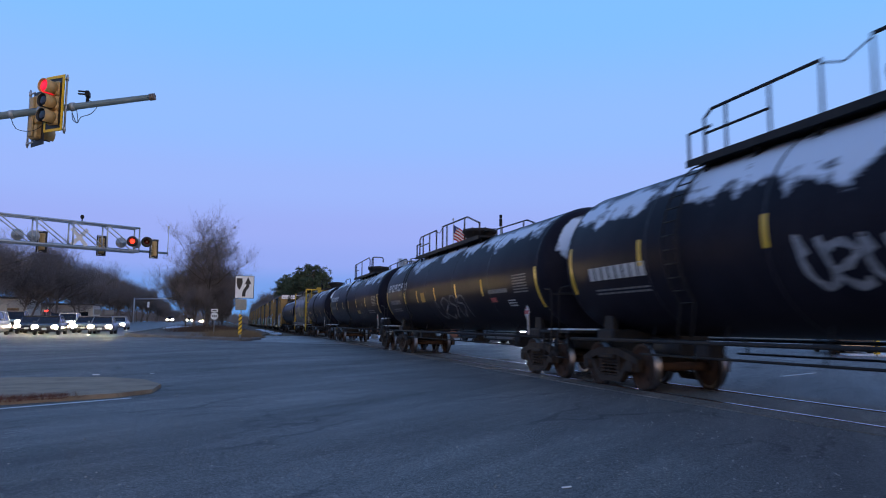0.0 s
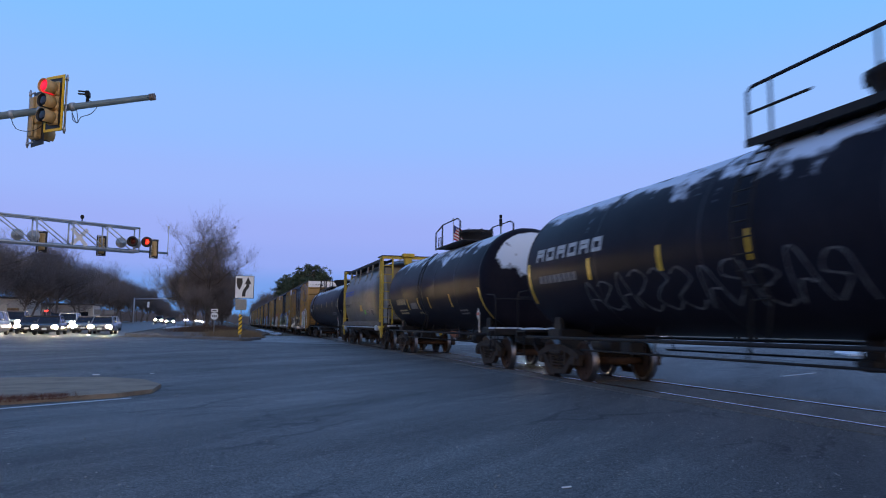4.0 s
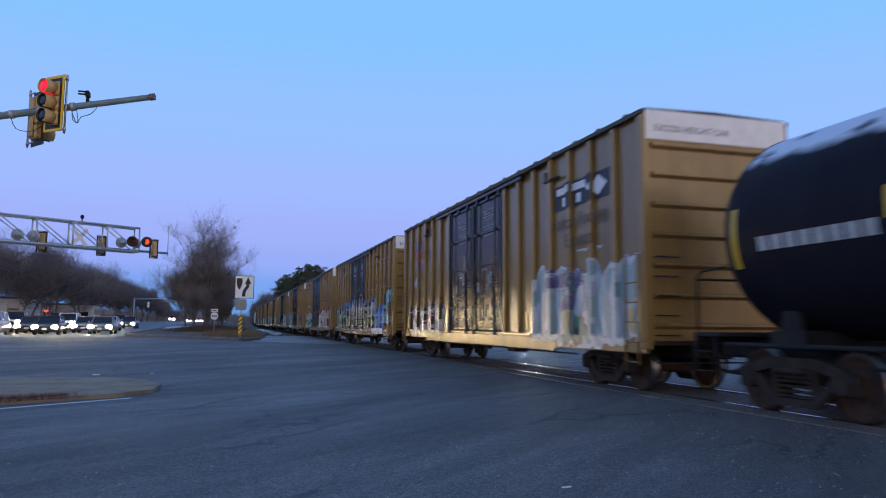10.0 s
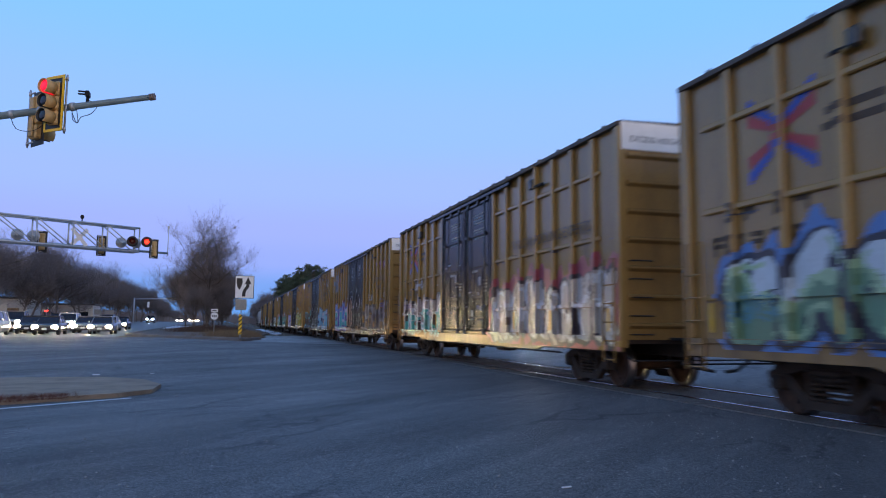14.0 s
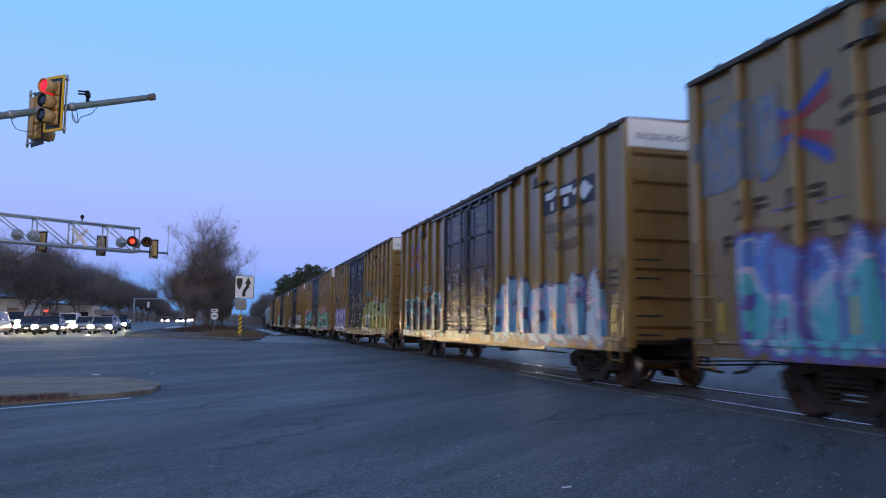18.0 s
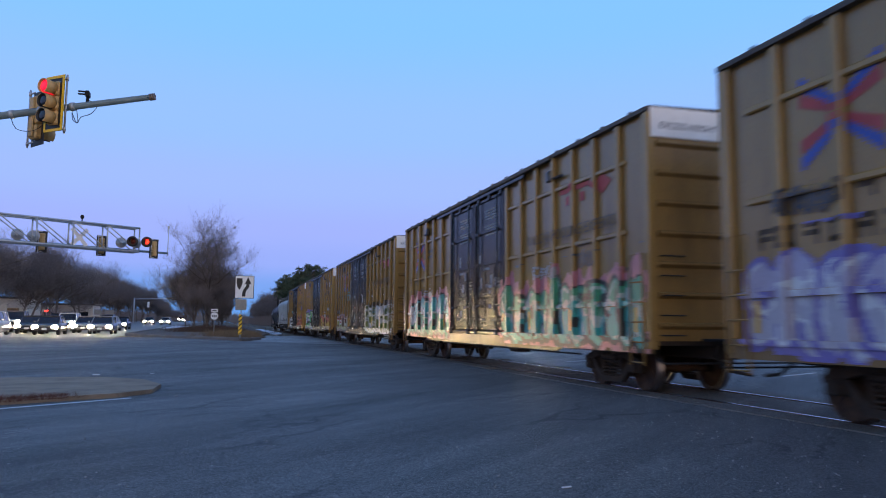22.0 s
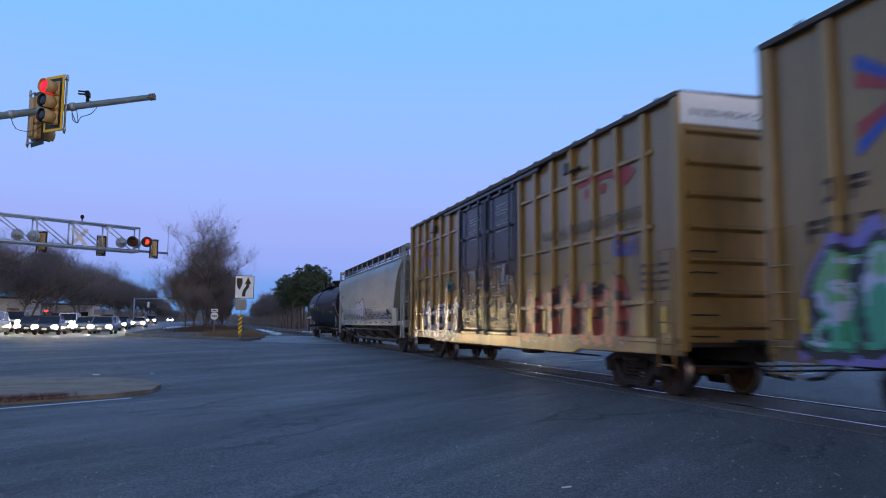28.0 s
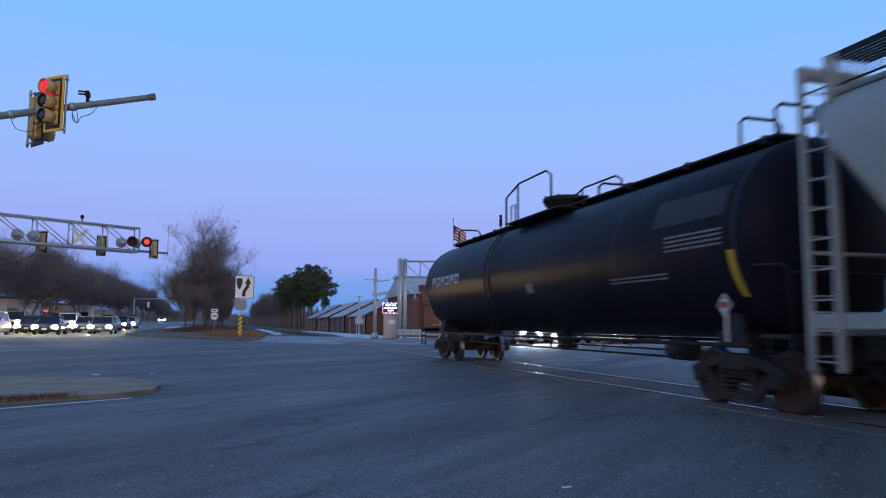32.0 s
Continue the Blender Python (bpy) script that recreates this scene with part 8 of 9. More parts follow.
    specs = [
        ("tan boxcar with dark doors and pale blue graffiti lettering", "posts", [
            (-9.0, -4.4, 0.82, 2.75, 5, 0.20, P_W, (0.30, 0.42, 0.42), (0.24, 0.40, 0.42), dict(accent=(0.45, 0.48, 0.55), edge=0.08, spread=0.1)),
            (-6.9, -6.0, 0.82, 2.5, 1, 0.15, (0.02, 0.03, 0.07), (0.10, 0.26, 0.18), P_W, dict(spread=0.05)),
            (3.6, 8.0, 0.80, 2.05, 6, 0.13, K, P_W, (0.55, 0.56, 0.58), dict(accent=K, edge=0.10, spread=0.12, halo=(0.10, 0.10, 0.105)))], "panel"),
        ("tan belted boxcar with a long pale green graffiti panel", "belts", [
            (-6.8, -4.4, 0.80, 2.2, 2, 0.24, (0.05, 0.17, 0.50), (0.06, 0.20, 0.55), (0.10, 0.30, 0.62), dict(accent=(0.30, 0.50, 0.70), halo=(0.06, 0.19, 0.52), spread=0.35)),
            (-4.5, 8.3, 0.92, 2.55, 8, 0.34, (0.015, 0.02, 0.04), (0.14, 0.27, 0.16), (0.55, 0.63, 0.66), dict(accent=(0.36, 0.52, 0.30), halo=(0.07, 0.20, 0.48), edge=0.08, spread=0.32)),
            (-8.4, -7.2, 1.1, 2.9, 1, 0.24, (0.03, 0.06, 0.08), (0.22, 0.42, 0.44), (0.26, 0.52, 0.54), dict(accent=P_W, spread=0.1))], "red"),
        ("tan belted boxcar with grey bubble graffiti under a red cloud", "belts", [
            (-9.1, -2.3, 0.80, 2.5, 6, 0.27, (0.03, 0.025, 0.035), (0.36, 0.36, 0.33), (0.44, 0.40, 0.36), dict(accent=P_W, halo=(0.30, 0.045, 0.07), edge=0.06, spread=0.45)),
            (3.0, 8.8, 0.85, 2.5, 6, 0.18, K, TEAL, (0.32, 0.30, 0.28), dict(accent=P_W, spread=0.15))], "plain"),
        ("tan boxcar with dark doors and blue-white graffiti lettering", "posts", [
            (-8.7, -2.4, 0.9, 2.35, 6, 0.10, (0.05, 0.055, 0.07), (0.27, 0.19, 0.09), (0.20, 0.20, 0.20), dict(accent=(0.30, 0.33, 0.38), edge=0.09, spread=0.1)),
            (1.6, 3.4, 0.80, 2.5, 2, 0.20, (0.26, 0.09, 0.03), (0.30, 0.11, 0.04), (0.22, 0.08, 0.03), dict(halo=(0.26, 0.10, 0.04), spread=0.5)),
            (3.3, 8.2, 0.80, 2.65, 6, 0.21, P_VIO, (0.10, 0.48, 0.50), (0.12, 0.26, 0.58), dict(accent=(0.60, 0.55, 0.62), halo=(0.20, 0.08, 0.05), edge=0.06, spread=0.16)),
            (7.4, 9.1, 3.3, 4.7, 3, 0.04, (0.14, 0.18, 0.24), (0.30, 0.22, 0.13), (0.33, 0.24, 0.15), dict(edge=0.05, spread=0.05))], "maroon"),
        ("tan boxcar with dark doors and sky-blue graffiti", "posts", [
            (-8.3, -2.3, 0.80, 2.55, 6, 0.27, (0.03, 0.05, 0.13), (0.16, 0.42, 0.58), (0.22, 0.46, 0.60), dict(accent=(0.45, 0.42, 0.58), edge=0.07, spread=0.1)),
            (-1.9, 2.4, 0.80, 1.75, 7, 0.05, (0.05, 0.05, 0.055), (0.24, 0.24, 0.25), (0.16, 0.16, 0.17), dict(spread=0.05)),
            (3.0, 8.7, 0.85, 2.4, 6, 0.17, K, (0.03, 0.04, 0.05), (0.04, 0.10, 0.12), dict(accent=(0.10, 0.42, 0.46), halo=(0.09, 0.33, 0.38), spread=0.14))], "panel"),
        ("tan belted boxcar with yellow-green graffiti lettering", "belts", [
            (-9.1, -2.3, 0.80, 2.65, 5, 0.33, (0.015, 0.02, 0.02), (0.34, 0.31, 0.045), (0.34, 0.38, 0.13), dict(accent=(0.34, 0.48, 0.26), edge=0.07, spread=0.12)),
            (-4.3, -2.6, 0.95, 1.9, 2, 0.12, P_W, (0.05, 0.10, 0.14), (0.30, 0.40, 0.50), dict(spread=0.05)),
            (4.0, 8.9, 0.82, 2.45, 5, 0.19, (0.16, 0.14, 0.42), (0.42, 0.42, 0.50), (0.40, 0.38, 0.52), dict(accent=P_W, edge=0.07, spread=0.12))], "red"),
        ("tan belted boxcar with green and pink bubble graffiti", "belts", [
            (-9.1, -2.1, 0.80, 2.35, 7, 0.25, (0.02, 0.03, 0.03), (0.05, 0.38, 0.34), (0.06, 0.34, 0.20), dict(accent=(0.42, 0.52, 0.46), halo=(0.50, 0.19, 0.21), edge=0.06, spread=0.42)),
            (2.9, 8.6, 0.80, 2.35, 7, 0.20, (0.03, 0.03, 0.035), (0.06, 0.36, 0.24), (0.08, 0.42, 0.44), dict(accent=P_W, halo=(0.52, 0.22, 0.24), edge=0.06, spread=0.36))], "red"),
        ("tan belted boxcar with olive graffiti in white outlines", "belts", [
            (-8.7, -2.3, 0.80, 2.3, 6, 0.26, P_W, (0.15, 0.20, 0.05), (0.10, 0.15, 0.06), dict(accent=(0.46, 0.50, 0.50), halo=(0.015, 0.016, 0.016), edge=0.075, spread=0.38)),
            (4.2, 8.3, 0.80, 1.9, 5, 0.15, (0.10, 0.06, 0.05), (0.24, 0.32, 0.12), (0.40, 0.14, 0.10), dict(accent=P_W, spread=0.15, halo=(0.30, 0.22, 0.26)))], "red"),
        ("tan boxcar with dark doors and green and violet graffiti", "posts", [
            (-8.3, -2.3, 0.85, 2.1, 6, 0.16, (0.12, 0.05, 0.03), (0.44, 0.34, 0.10), (0.42, 0.14, 0.12), dict(spread=0.1)),
            (2.9, 8.5, 0.80, 2.5, 5, 0.25, (0.02, 0.03, 0.03), (0.06, 0.38, 0.22), (0.18, 0.44, 0.20), dict(accent=(0.50, 0.52, 0.62), halo=(0.22, 0.18, 0.48), edge=0.07, spread=0.32))], "panel"),
        ("tan belted boxcar with red graffiti and a black and white tag", "belts", [
            (-7.6, -2.5, 0.80, 2.35, 5, 0.23, (0.05, 0.02, 0.02), (0.34, 0.075, 0.05), (0.36, 0.08, 0.055), dict(accent=(0.03, 0.03, 0.03), edge=0.05, spread=0.12)),
            (2.9, 6.9, 0.72, 2.1, 5, 0.16, (0.025, 0.025, 0.03), P_W, (0.58, 0.60, 0.64), dict(accent=K, edge=0.10, spread=0.12, halo=(0.50, 0.52, 0.56)))], "red"),
    ]
    for i, (label, style, tags, logo) in enumerate(specs):
        put(boxcar(label, style, tags, logo), BOX_PITCH * i + BOX_L / 2)
    put(grey_hopper(), 215.7)
    put(tank_car("clean black tank car with white block lettering, last of all", 8.1, -2.6, 8.0, [("letters", 4.75, 8.0, 2.6, 2.92, 6, MARK), ("plate", -8.55, -6.6, 2.95, 3.42, 1, PATCH), ("rows", -8.5, -7.0, 2.5, 2.8, 4, MARK_DIM), ("rows", -6.95, -5.0, 2.06, 2.2, 2, MARK_DIM), ("plate", -1.2, -0.75, 2.05, 2.28, 1, MARK_DIM)], tape_z=(2.1, 2.3), gallery="short", over=1.35), 235.2)


build_train()




# ---- beyond the track: sheds, brick building, cantilever, sign ----
ROOF_SNOW = surface("snowy_metal_roof", (0.50, 0.52, 0.55), (0.34, 0.35, 0.37), 1.2, 0.6, 0.0, 0.1)
TRIM = surface("cream_trim", (0.50, 0.46, 0.38), None, 4, 0.7, 0.0, 0.05)
CABINET = surface("pale_cabinet", (0.48, 0.46, 0.42), (0.38, 0.36, 0.33), 3, 0.6, 0.0, 0.05)


def storage_unit(x, y, w, l, wall, ridge):
    """A gabled brick unit: w along x, l along y, its ridge along y; the near corner is at x, y."""
    z = rise(x, y) - 0.1
    u = thing("storage_shed", "brick storage shed with a snowy pitched roof", "shed", pose(x, y, z), "row of storage sheds")
    for xx in (0.1, w - 0.1):
        part("side_wall", Geo().box((xx, l / 2, wall / 2), (0.2, l, wall)), BRICK, u)
    for yy in (0.0, l - 0.2):
        g = Geo()
        pts = [(0, 0), (w, 0), (w, wall), (w / 2, ridge), (0, wall)]
        g.v.extend([(xx, yy, zz) for xx, zz in pts] + [(xx, yy + 0.2, zz) for xx, zz in pts])
        n = len(pts)
        g.face(list(range(n))), g.face([n + i for i in reversed(range(n))])
        for i in range(n):
            g.face([i, n + i, n + (i + 1) % n, (i + 1) % n])
        part("gable_wall", g, BRICK, u)
    for s in (0, 1):
        g = Geo()
        x0 = -0.3 if s == 0 else w + 0.3
        z0 = wall - 0.3 * (ridge - wall) / (w / 2)
        g.v.extend([(x0, -0.3, z0), (x0, l + 0.3, z0), (w / 2, l + 0.3, ridge), (w / 2, -0.3, ridge), (x0, -0.3, z0 + 0.12), (x0, l + 0.3, z0 + 0.12), (w / 2, l + 0.3, ridge + 0.12), (w / 2, -0.3, ridge + 0.12)])
        for f in ([0, 1, 2, 3], [7, 6, 5, 4], [0, 4, 5, 1], [1, 5, 6, 2], [3, 2, 6, 7], [0, 3, 7, 4]):
            g.face(f[::-1] if s == 0 else f)
        part("roof_slope", g, ROOF_SNOW, u, "roof slope dusted with snow")
    for yy in spaced(0.1, l - 0.1, 2):
        part("corner_trim", Geo().box((-0.03, yy, wall / 2), (0.08, 0.25, wall), b=0.01), TRIM, u)


def build_beyond():
    for x, y in ((15.4, 85), (15.2, 100), (15.0, 115), (14.8, 131)):
        storage_unit(x, y, 9.0, 11.0, 2.4, 4.7)
    # brick building with stepped parapets
    b = thing("brick_building", "red brick building with tall parapet stubs", "building", pose(19.9, 72, rise(20, 72) - 0.1))
    g = Geo()
    g.box((5, 6, 2.2), (14, 12, 4.4))
    part("wall", g, BRICK, b)
    for x, w, h in ((-0.6, 1.1, 5.2), (4.8, 1.4, 5.4), (8.0, 1.6, 6.0)):
        g = Geo()
        g.box((x, 0.3, h / 2), (w, 1.2, h), b=0.02)
        g.box((x, 0.3, h + 0.05), (w + 0.2, 1.4, 0.14), b=0.03)
        part("parapet_stub", g, BRICK, b)
    g = Geo()
    g.v.extend([(-2.3, -0.3, 4.4), (12.3, -0.3, 4.4), (12.3, 6, 6.6), (-2.3, 6, 6.6), (-2.3, 12.3, 4.4), (12.3, 12.3, 4.4)])
    for f in ([0, 1, 2, 3], [3, 2, 5, 4], [0, 3, 4], [1, 5, 2], [0, 4, 5, 1]):
        g.face(f)
    part("roof", g, ROOF_SNOW, b)
    for x in (0.3, 3.6, 6.2):
        w = part("window", Geo().box((x, -0.02, 2.0), (1.2, 0.1, 1.4), b=0.02), TRIM, b)
        part("pane", Geo().box((x, -0.08, 2.0), (1.0, 0.02, 1.2)), DARK_GLASS, w)
    # second cantilever
    truss("tall grey crossing-signal cantilever beyond the track", (14.25, 61.0, 0), (24.2, 58.0, 0), (14.25, 61.0), 7.0, z0=5.45, z1=6.78, bays=7, mast_r=0.17)
    fl = flasher(pose(13.62, 61.1, 5.35, 0, 0, 95), "black crossing flasher on the far mast", False)
    c = thing("crossbuck", "grey crossbuck sign on the far mast", "sign", pose(15.2, 60.4, 4.0, 0, 0, 60))
    for s in (-1, 1):
        g = Geo()
        g.box((0, 0.01 * s, 0), (1.25, 0.012, 0.2), b=0.003, rot=Matrix.Rotation(s * radians(48), 3, "Y"))
        part("blade", g, GALV, c)
    # lamp pole with cross arms
    p = thing("utility_pole", "grey steel pole with cross arms and a side bracket", "utility pole", pose(12.35, 63.3, rise(12, 63)))
    part("pole", Geo().cyl((0, 0, 0), (0, 0, 6.1), 0.17, 0.12, 14), GALV, p)
    part("pole_foot", Geo().cyl((0, 0, 0), (0, 0, 0.5), 0.32, 0.26, 14), GALV, p)
    for z, a, l in ((5.0, 0.25, 1.5), (4.0, 0.2, 2.1)):
        g = Geo()
        g.box((l * 0.35, 0.0, z), (l, 0.12, 0.12), b=0.02, rot=Matrix.Rotation(-0.16, 3, "Y"))
        part("cross_arm", g, GALV, p)
    part("bracket", Geo().box((0.8, -0.05, 3.85), (1.7, 0.4, 0.12), b=0.02, rot=Matrix.Rotation(-0.12, 3, "Y")), GALV, p)
    part("short_arm", Geo().box((-0.3, 0, 5.1), (1.2, 0.1, 0.1), b=0.02), GALV, p)
    q = thing("signal_post", "slim grey post with a signal box", "signal post", pose(11.95, 69.0, rise(12, 69)))
    part("pole", Geo().cyl((0, 0, 0), (0, 0, 3.9), 0.08, n=10), GALV, q)
    part("signal_box", Geo().box((0, -0.1, 1.5), (0.75, 0.4, 0.55), b=0.04).box((0, -0.1, 1.9), (0.5, 0.3, 0.2), b=0.03), GALV, q, "grey signal box")
    part("pole_foot", Geo().cyl((0, 0, 0), (0, 0, 0.4), 0.2, 0.16, 12), GALV, q)
    part("top_cross", Geo().box((0, 0, 3.8), (0.8, 0.06, 0.06)), GALV, q)
    # message sign
    s = thing("message_sign", "lit message sign with a coloured border", "message sign", pose(14.1, 64.9, rise(14, 65), 0, 0, -12))
    part("post", Geo().box((0, 0.1, 1.2), (0.3, 0.2, 2.4), b=0.02), BLACK, s)
    part("screen", Geo().box((0, 0, 2.68), (1.5, 0.14, 0.98), b=0.02), surface("dark_screen", (0.01, 0.012, 0.05), None, 3, 0.3), s, "dark blue screen")
    random.seed(9)
    cols = [glow("sign_red", (1, 0.1, 0.15), 2.5), glow("sign_blue", (0.15, 0.3, 1.0), 2.5), glow("sign_white", (0.8, 0.9, 1.0), 2.5)]
    k = 0
    for i in range(12):
        for z in (2.24, 3.12):
            part("border_light", Geo().box((-0.68 + i * 0.1236, -0.075, z), (0.11, 0.02, 0.07)), cols[(k := k + 1) % 3], s)
    for i in range(6):
        for x in (-0.71, 0.71):
            part("border_light", Geo().box((x, -0.075, 2.34 + i * 0.14), (0.06, 0.02, 0.12)), cols[(k := k + 1) % 3], s)
    for z, n, w in ((2.93, 7, 0.10), (2.70, 9, 0.09), (2.46, 4, 0.10)):
        g = Geo()
        for i in range(n):
            g.box(((i - (n - 1) / 2) * (w + 0.04), -0.075, z), (w, 0.02, 0.13))
        tagged(part("message_bar", g, cols[2], s, "glowing white message row"), kind="stuff")
    c = thing("signal_cabinet", "pale metal railway signal cabinet", "cabinet", pose(13.55, 62.2, rise(13.5, 62), 0, 0, -8))
    part("body", Geo().box((0, 0, 1.0), (1.25, 0.9, 2.0), b=0.04), CABINET, c)
    part("door", Geo().box((0, -0.46, 1.0), (1.0, 0.04, 1.75), b=0.01), CABINET, c)
    part("notice", Geo().box((0.02, -0.49, 1.45), (0.5, 0.02, 0.34)), WHITE, c, "white notice plate")
    part("cap", Geo().box((0, 0, 2.05), (1.4, 1.05, 0.1), b=0.03), CABINET, c)
    gr = thing("guardrail", "weathered corrugated steel guardrail", "guardrail", pose(15.2, 58.6, rise(15, 59), 0, 0, -10))
    for z in (0.42, 0.58, 0.74):
        part("rail_beam", Geo().cyl((-1.9, 0, z), (1.9, 0, z), 0.09, n=10), GALV, gr)
    for x in (-1.6, 0, 1.6):
        part("post", Geo().box((x, 0.12, 0.42), (0.14, 0.12, 0.85), b=0.01), GALV, gr)
    # flag and siren poles that show above the train
    f = thing("flagpole", "tall flagpole with a limp striped flag", "flagpole", pose(26.2, 85.3, rise(26, 85)))
    part("pole", Geo().cyl((0, 0, 0), (0, 0, 14.0), 0.09, 0.04, 10), GALV, f)
    part("finial", Geo().lathe([(13.95, 0.05), (14.05, 0.12), (14.15, 0.12), (14.25, 0.03)], (0, 0, 0), 2, 12), GALV, f)
    red, white, blue = surface("flag_red", (0.40, 0.04, 0.05), None, 4, 0.8), surface("flag_white", (0.6, 0.6, 0.62), None, 4, 0.8), surface("flag_blue", (0.03, 0.05, 0.18), None, 4, 0.8)
    for i in range(9):
        g = Geo()
        n = 10
        for j in range(n + 1):
            u = j / n
            for e in (0, 1):
                y = 13.4 - (i + e) * 0.20 - u * 0.9
                g.v.append((0.06 + u * 1.6, 0.12 * math.sin(u * 9 + 0.3 * i), y))
                g.v.append((0.06 + u * 1.6, 0.12 * math.sin(u * 9 + 0.3 * i) + 0.012, y))
        for j in range(n):
            a = j * 4
            g.face([a, a + 4, a + 6, a + 2]), g.face([a + 1, a + 3, a + 7, a + 5])
        part("flag_stripe", g, red if i % 2 == 0 else white, f)
    g = Geo()
    for j in range(5):
        u = j / 4 * 0.4
        for e in (0, 1):
            g.v.append((0.06 + u * 1.6, 0.12 * math.sin(u * 9) - 0.02, 13.42 - e * 0.95 - u * 0.9))
            g.v.append((0.06 + u * 1.6, 0.12 * math.sin(u * 9) - 0.012, 13.42 - e * 0.95 - u * 0.9))
    for j in range(4):
        a = j * 4
        g.face([a, a + 4, a + 6, a + 2]), g.face([a + 1, a + 3, a + 7, a + 5])
    part("flag_canton", g, blue, f)
    sp = thing("siren_pole", "slim pole topped by a dark antenna housing", "pole", pose(24.7, 65.0, rise(25, 65)))
    part("pole", Geo().cyl((0, 0, 0), (0, 0, 11.0), 0.12, 0.08, 10), GALV, sp)
    part("housing", Geo().cyl((0, 0, 10.6), (0, 0, 11.3), 0.15, n=12).cyl((0, 0, 11.35), (0, 0, 11.7), 0.13, n=12), BLACK, sp)
    # distant signals and sheds down the highway
    d = thing("signal_mast", "far-off grey mast arm over the highway", "signal mast", pose(-21.5, 190, rise(-21, 190)))
    part("pole", Geo().cyl((0, 0, 0), (0, 0, 6.0), 0.14, n=8), GALV, d)
    part("arm", Geo().cyl((0, 0, 5.7), (13.0, 0, 6.1), 0.12, 0.08, 8), GALV, d)
    part("lamp_head", Geo().box((3.2, 0, 4.4), (0.5, 0.3, 1.3), b=0.05), WHITE, d)
    for x, y, w in ((-21.2, 150, 1.6), (-21.0, 136, 1.2), (-23.5, 88, 2.2)):
        sg = thing("road_sign", "plain grey roadside sign on one post", "road sign", pose(x, y, rise(x, y)))
        part("post", Geo().box((0, 0, 1.0), (0.08, 0.08, 2.0)), POST, sg)
        part("panel", Geo().box((0, -0.05, 2.2), (w, 0.02, 0.9), b=0.01), POST, sg)
    for x, y, w, h in ((-36, 120, 16, 4.0), (-30, 150, 12, 3.6), (-46, 96, 14, 5.0)):
        hs = thing("low_building", "pale low building behind the trees", "building", pose(x, y, rise(x, y) - 0.1))
        part("wall", Geo().box((0, 4, h / 2), (w, 8, h)), CABINET, hs)
        part("roof", Geo().box((0, 4, h + 0.15), (w + 0.6, 8.6, 0.3), b=0.05), ROOF, hs)
        for i in range(4):
            wd = part("window", Geo().box((-w / 2 + w * (i + 0.5) / 4, -0.03, h * 0.5), (w * 0.14, 0.08, h * 0.35), b=0.01), TRIM, hs)
            part("pane", Geo().box((-w / 2 + w * (i + 0.5) / 4, -0.08, h * 0.5), (w * 0.12, 0.02, h * 0.3)), DARK_GLASS, wd)
    tl = thing("stop_lamp_post", "slim post with a lit red lamp", "signal post", pose(-17.8, 84.0, rise(-17.8, 84)))
    part("post", Geo().cyl((0, 0, 0), (0, 0, 2.1), 0.05, n=8), POST, tl)
    part("lamp", Geo().box((0, -0.1, 1.95), (0.36, 0.12, 0.16), b=0.04), TAIL_ON, tl, "lit red lamp")


build_beyond()

# ---- road vehicles: each faces its own -y ----
RIM = surface("wheel_rim", (0.35, 0.35, 0.36), (0.25, 0.25, 0.26), 6, 0.35, 0.9, 0.0)
AMBER_ON = glow("lit_amber_lamp", (1.0, 0.35, 0.05), 5.0)
BLUE_HEAD = glow("lit_white_headlight", (0.80, 0.90, 1.0), 260.0)
CHROME = surface("chrome", (0.6, 0.6, 0.62), None, 6, 0.2, 1.0, 0.0)
PAINTS = {}


def tyre_meshes():
    t = Geo().lathe([(-0.11, 0.22), (-0.115, 0.30), (-0.09, 0.335), (0.09, 0.335), (0.115, 0.30), (0.11, 0.22)], (0, 0, 0), 0, 22)
    r = Geo().lathe([(-0.10, 0.04), (-0.105, 0.10), (-0.06, 0.20), (-0.10, 0.225), (0.10, 0.225), (0.06, 0.20), (0.105, 0.10), (0.10, 0.04)], (0, 0, 0), 0, 18)
    return t.mesh("tyre", TYRE), r.mesh("rim", RIM)


TYRE_ME, RIM_ME = tyre_meshes()


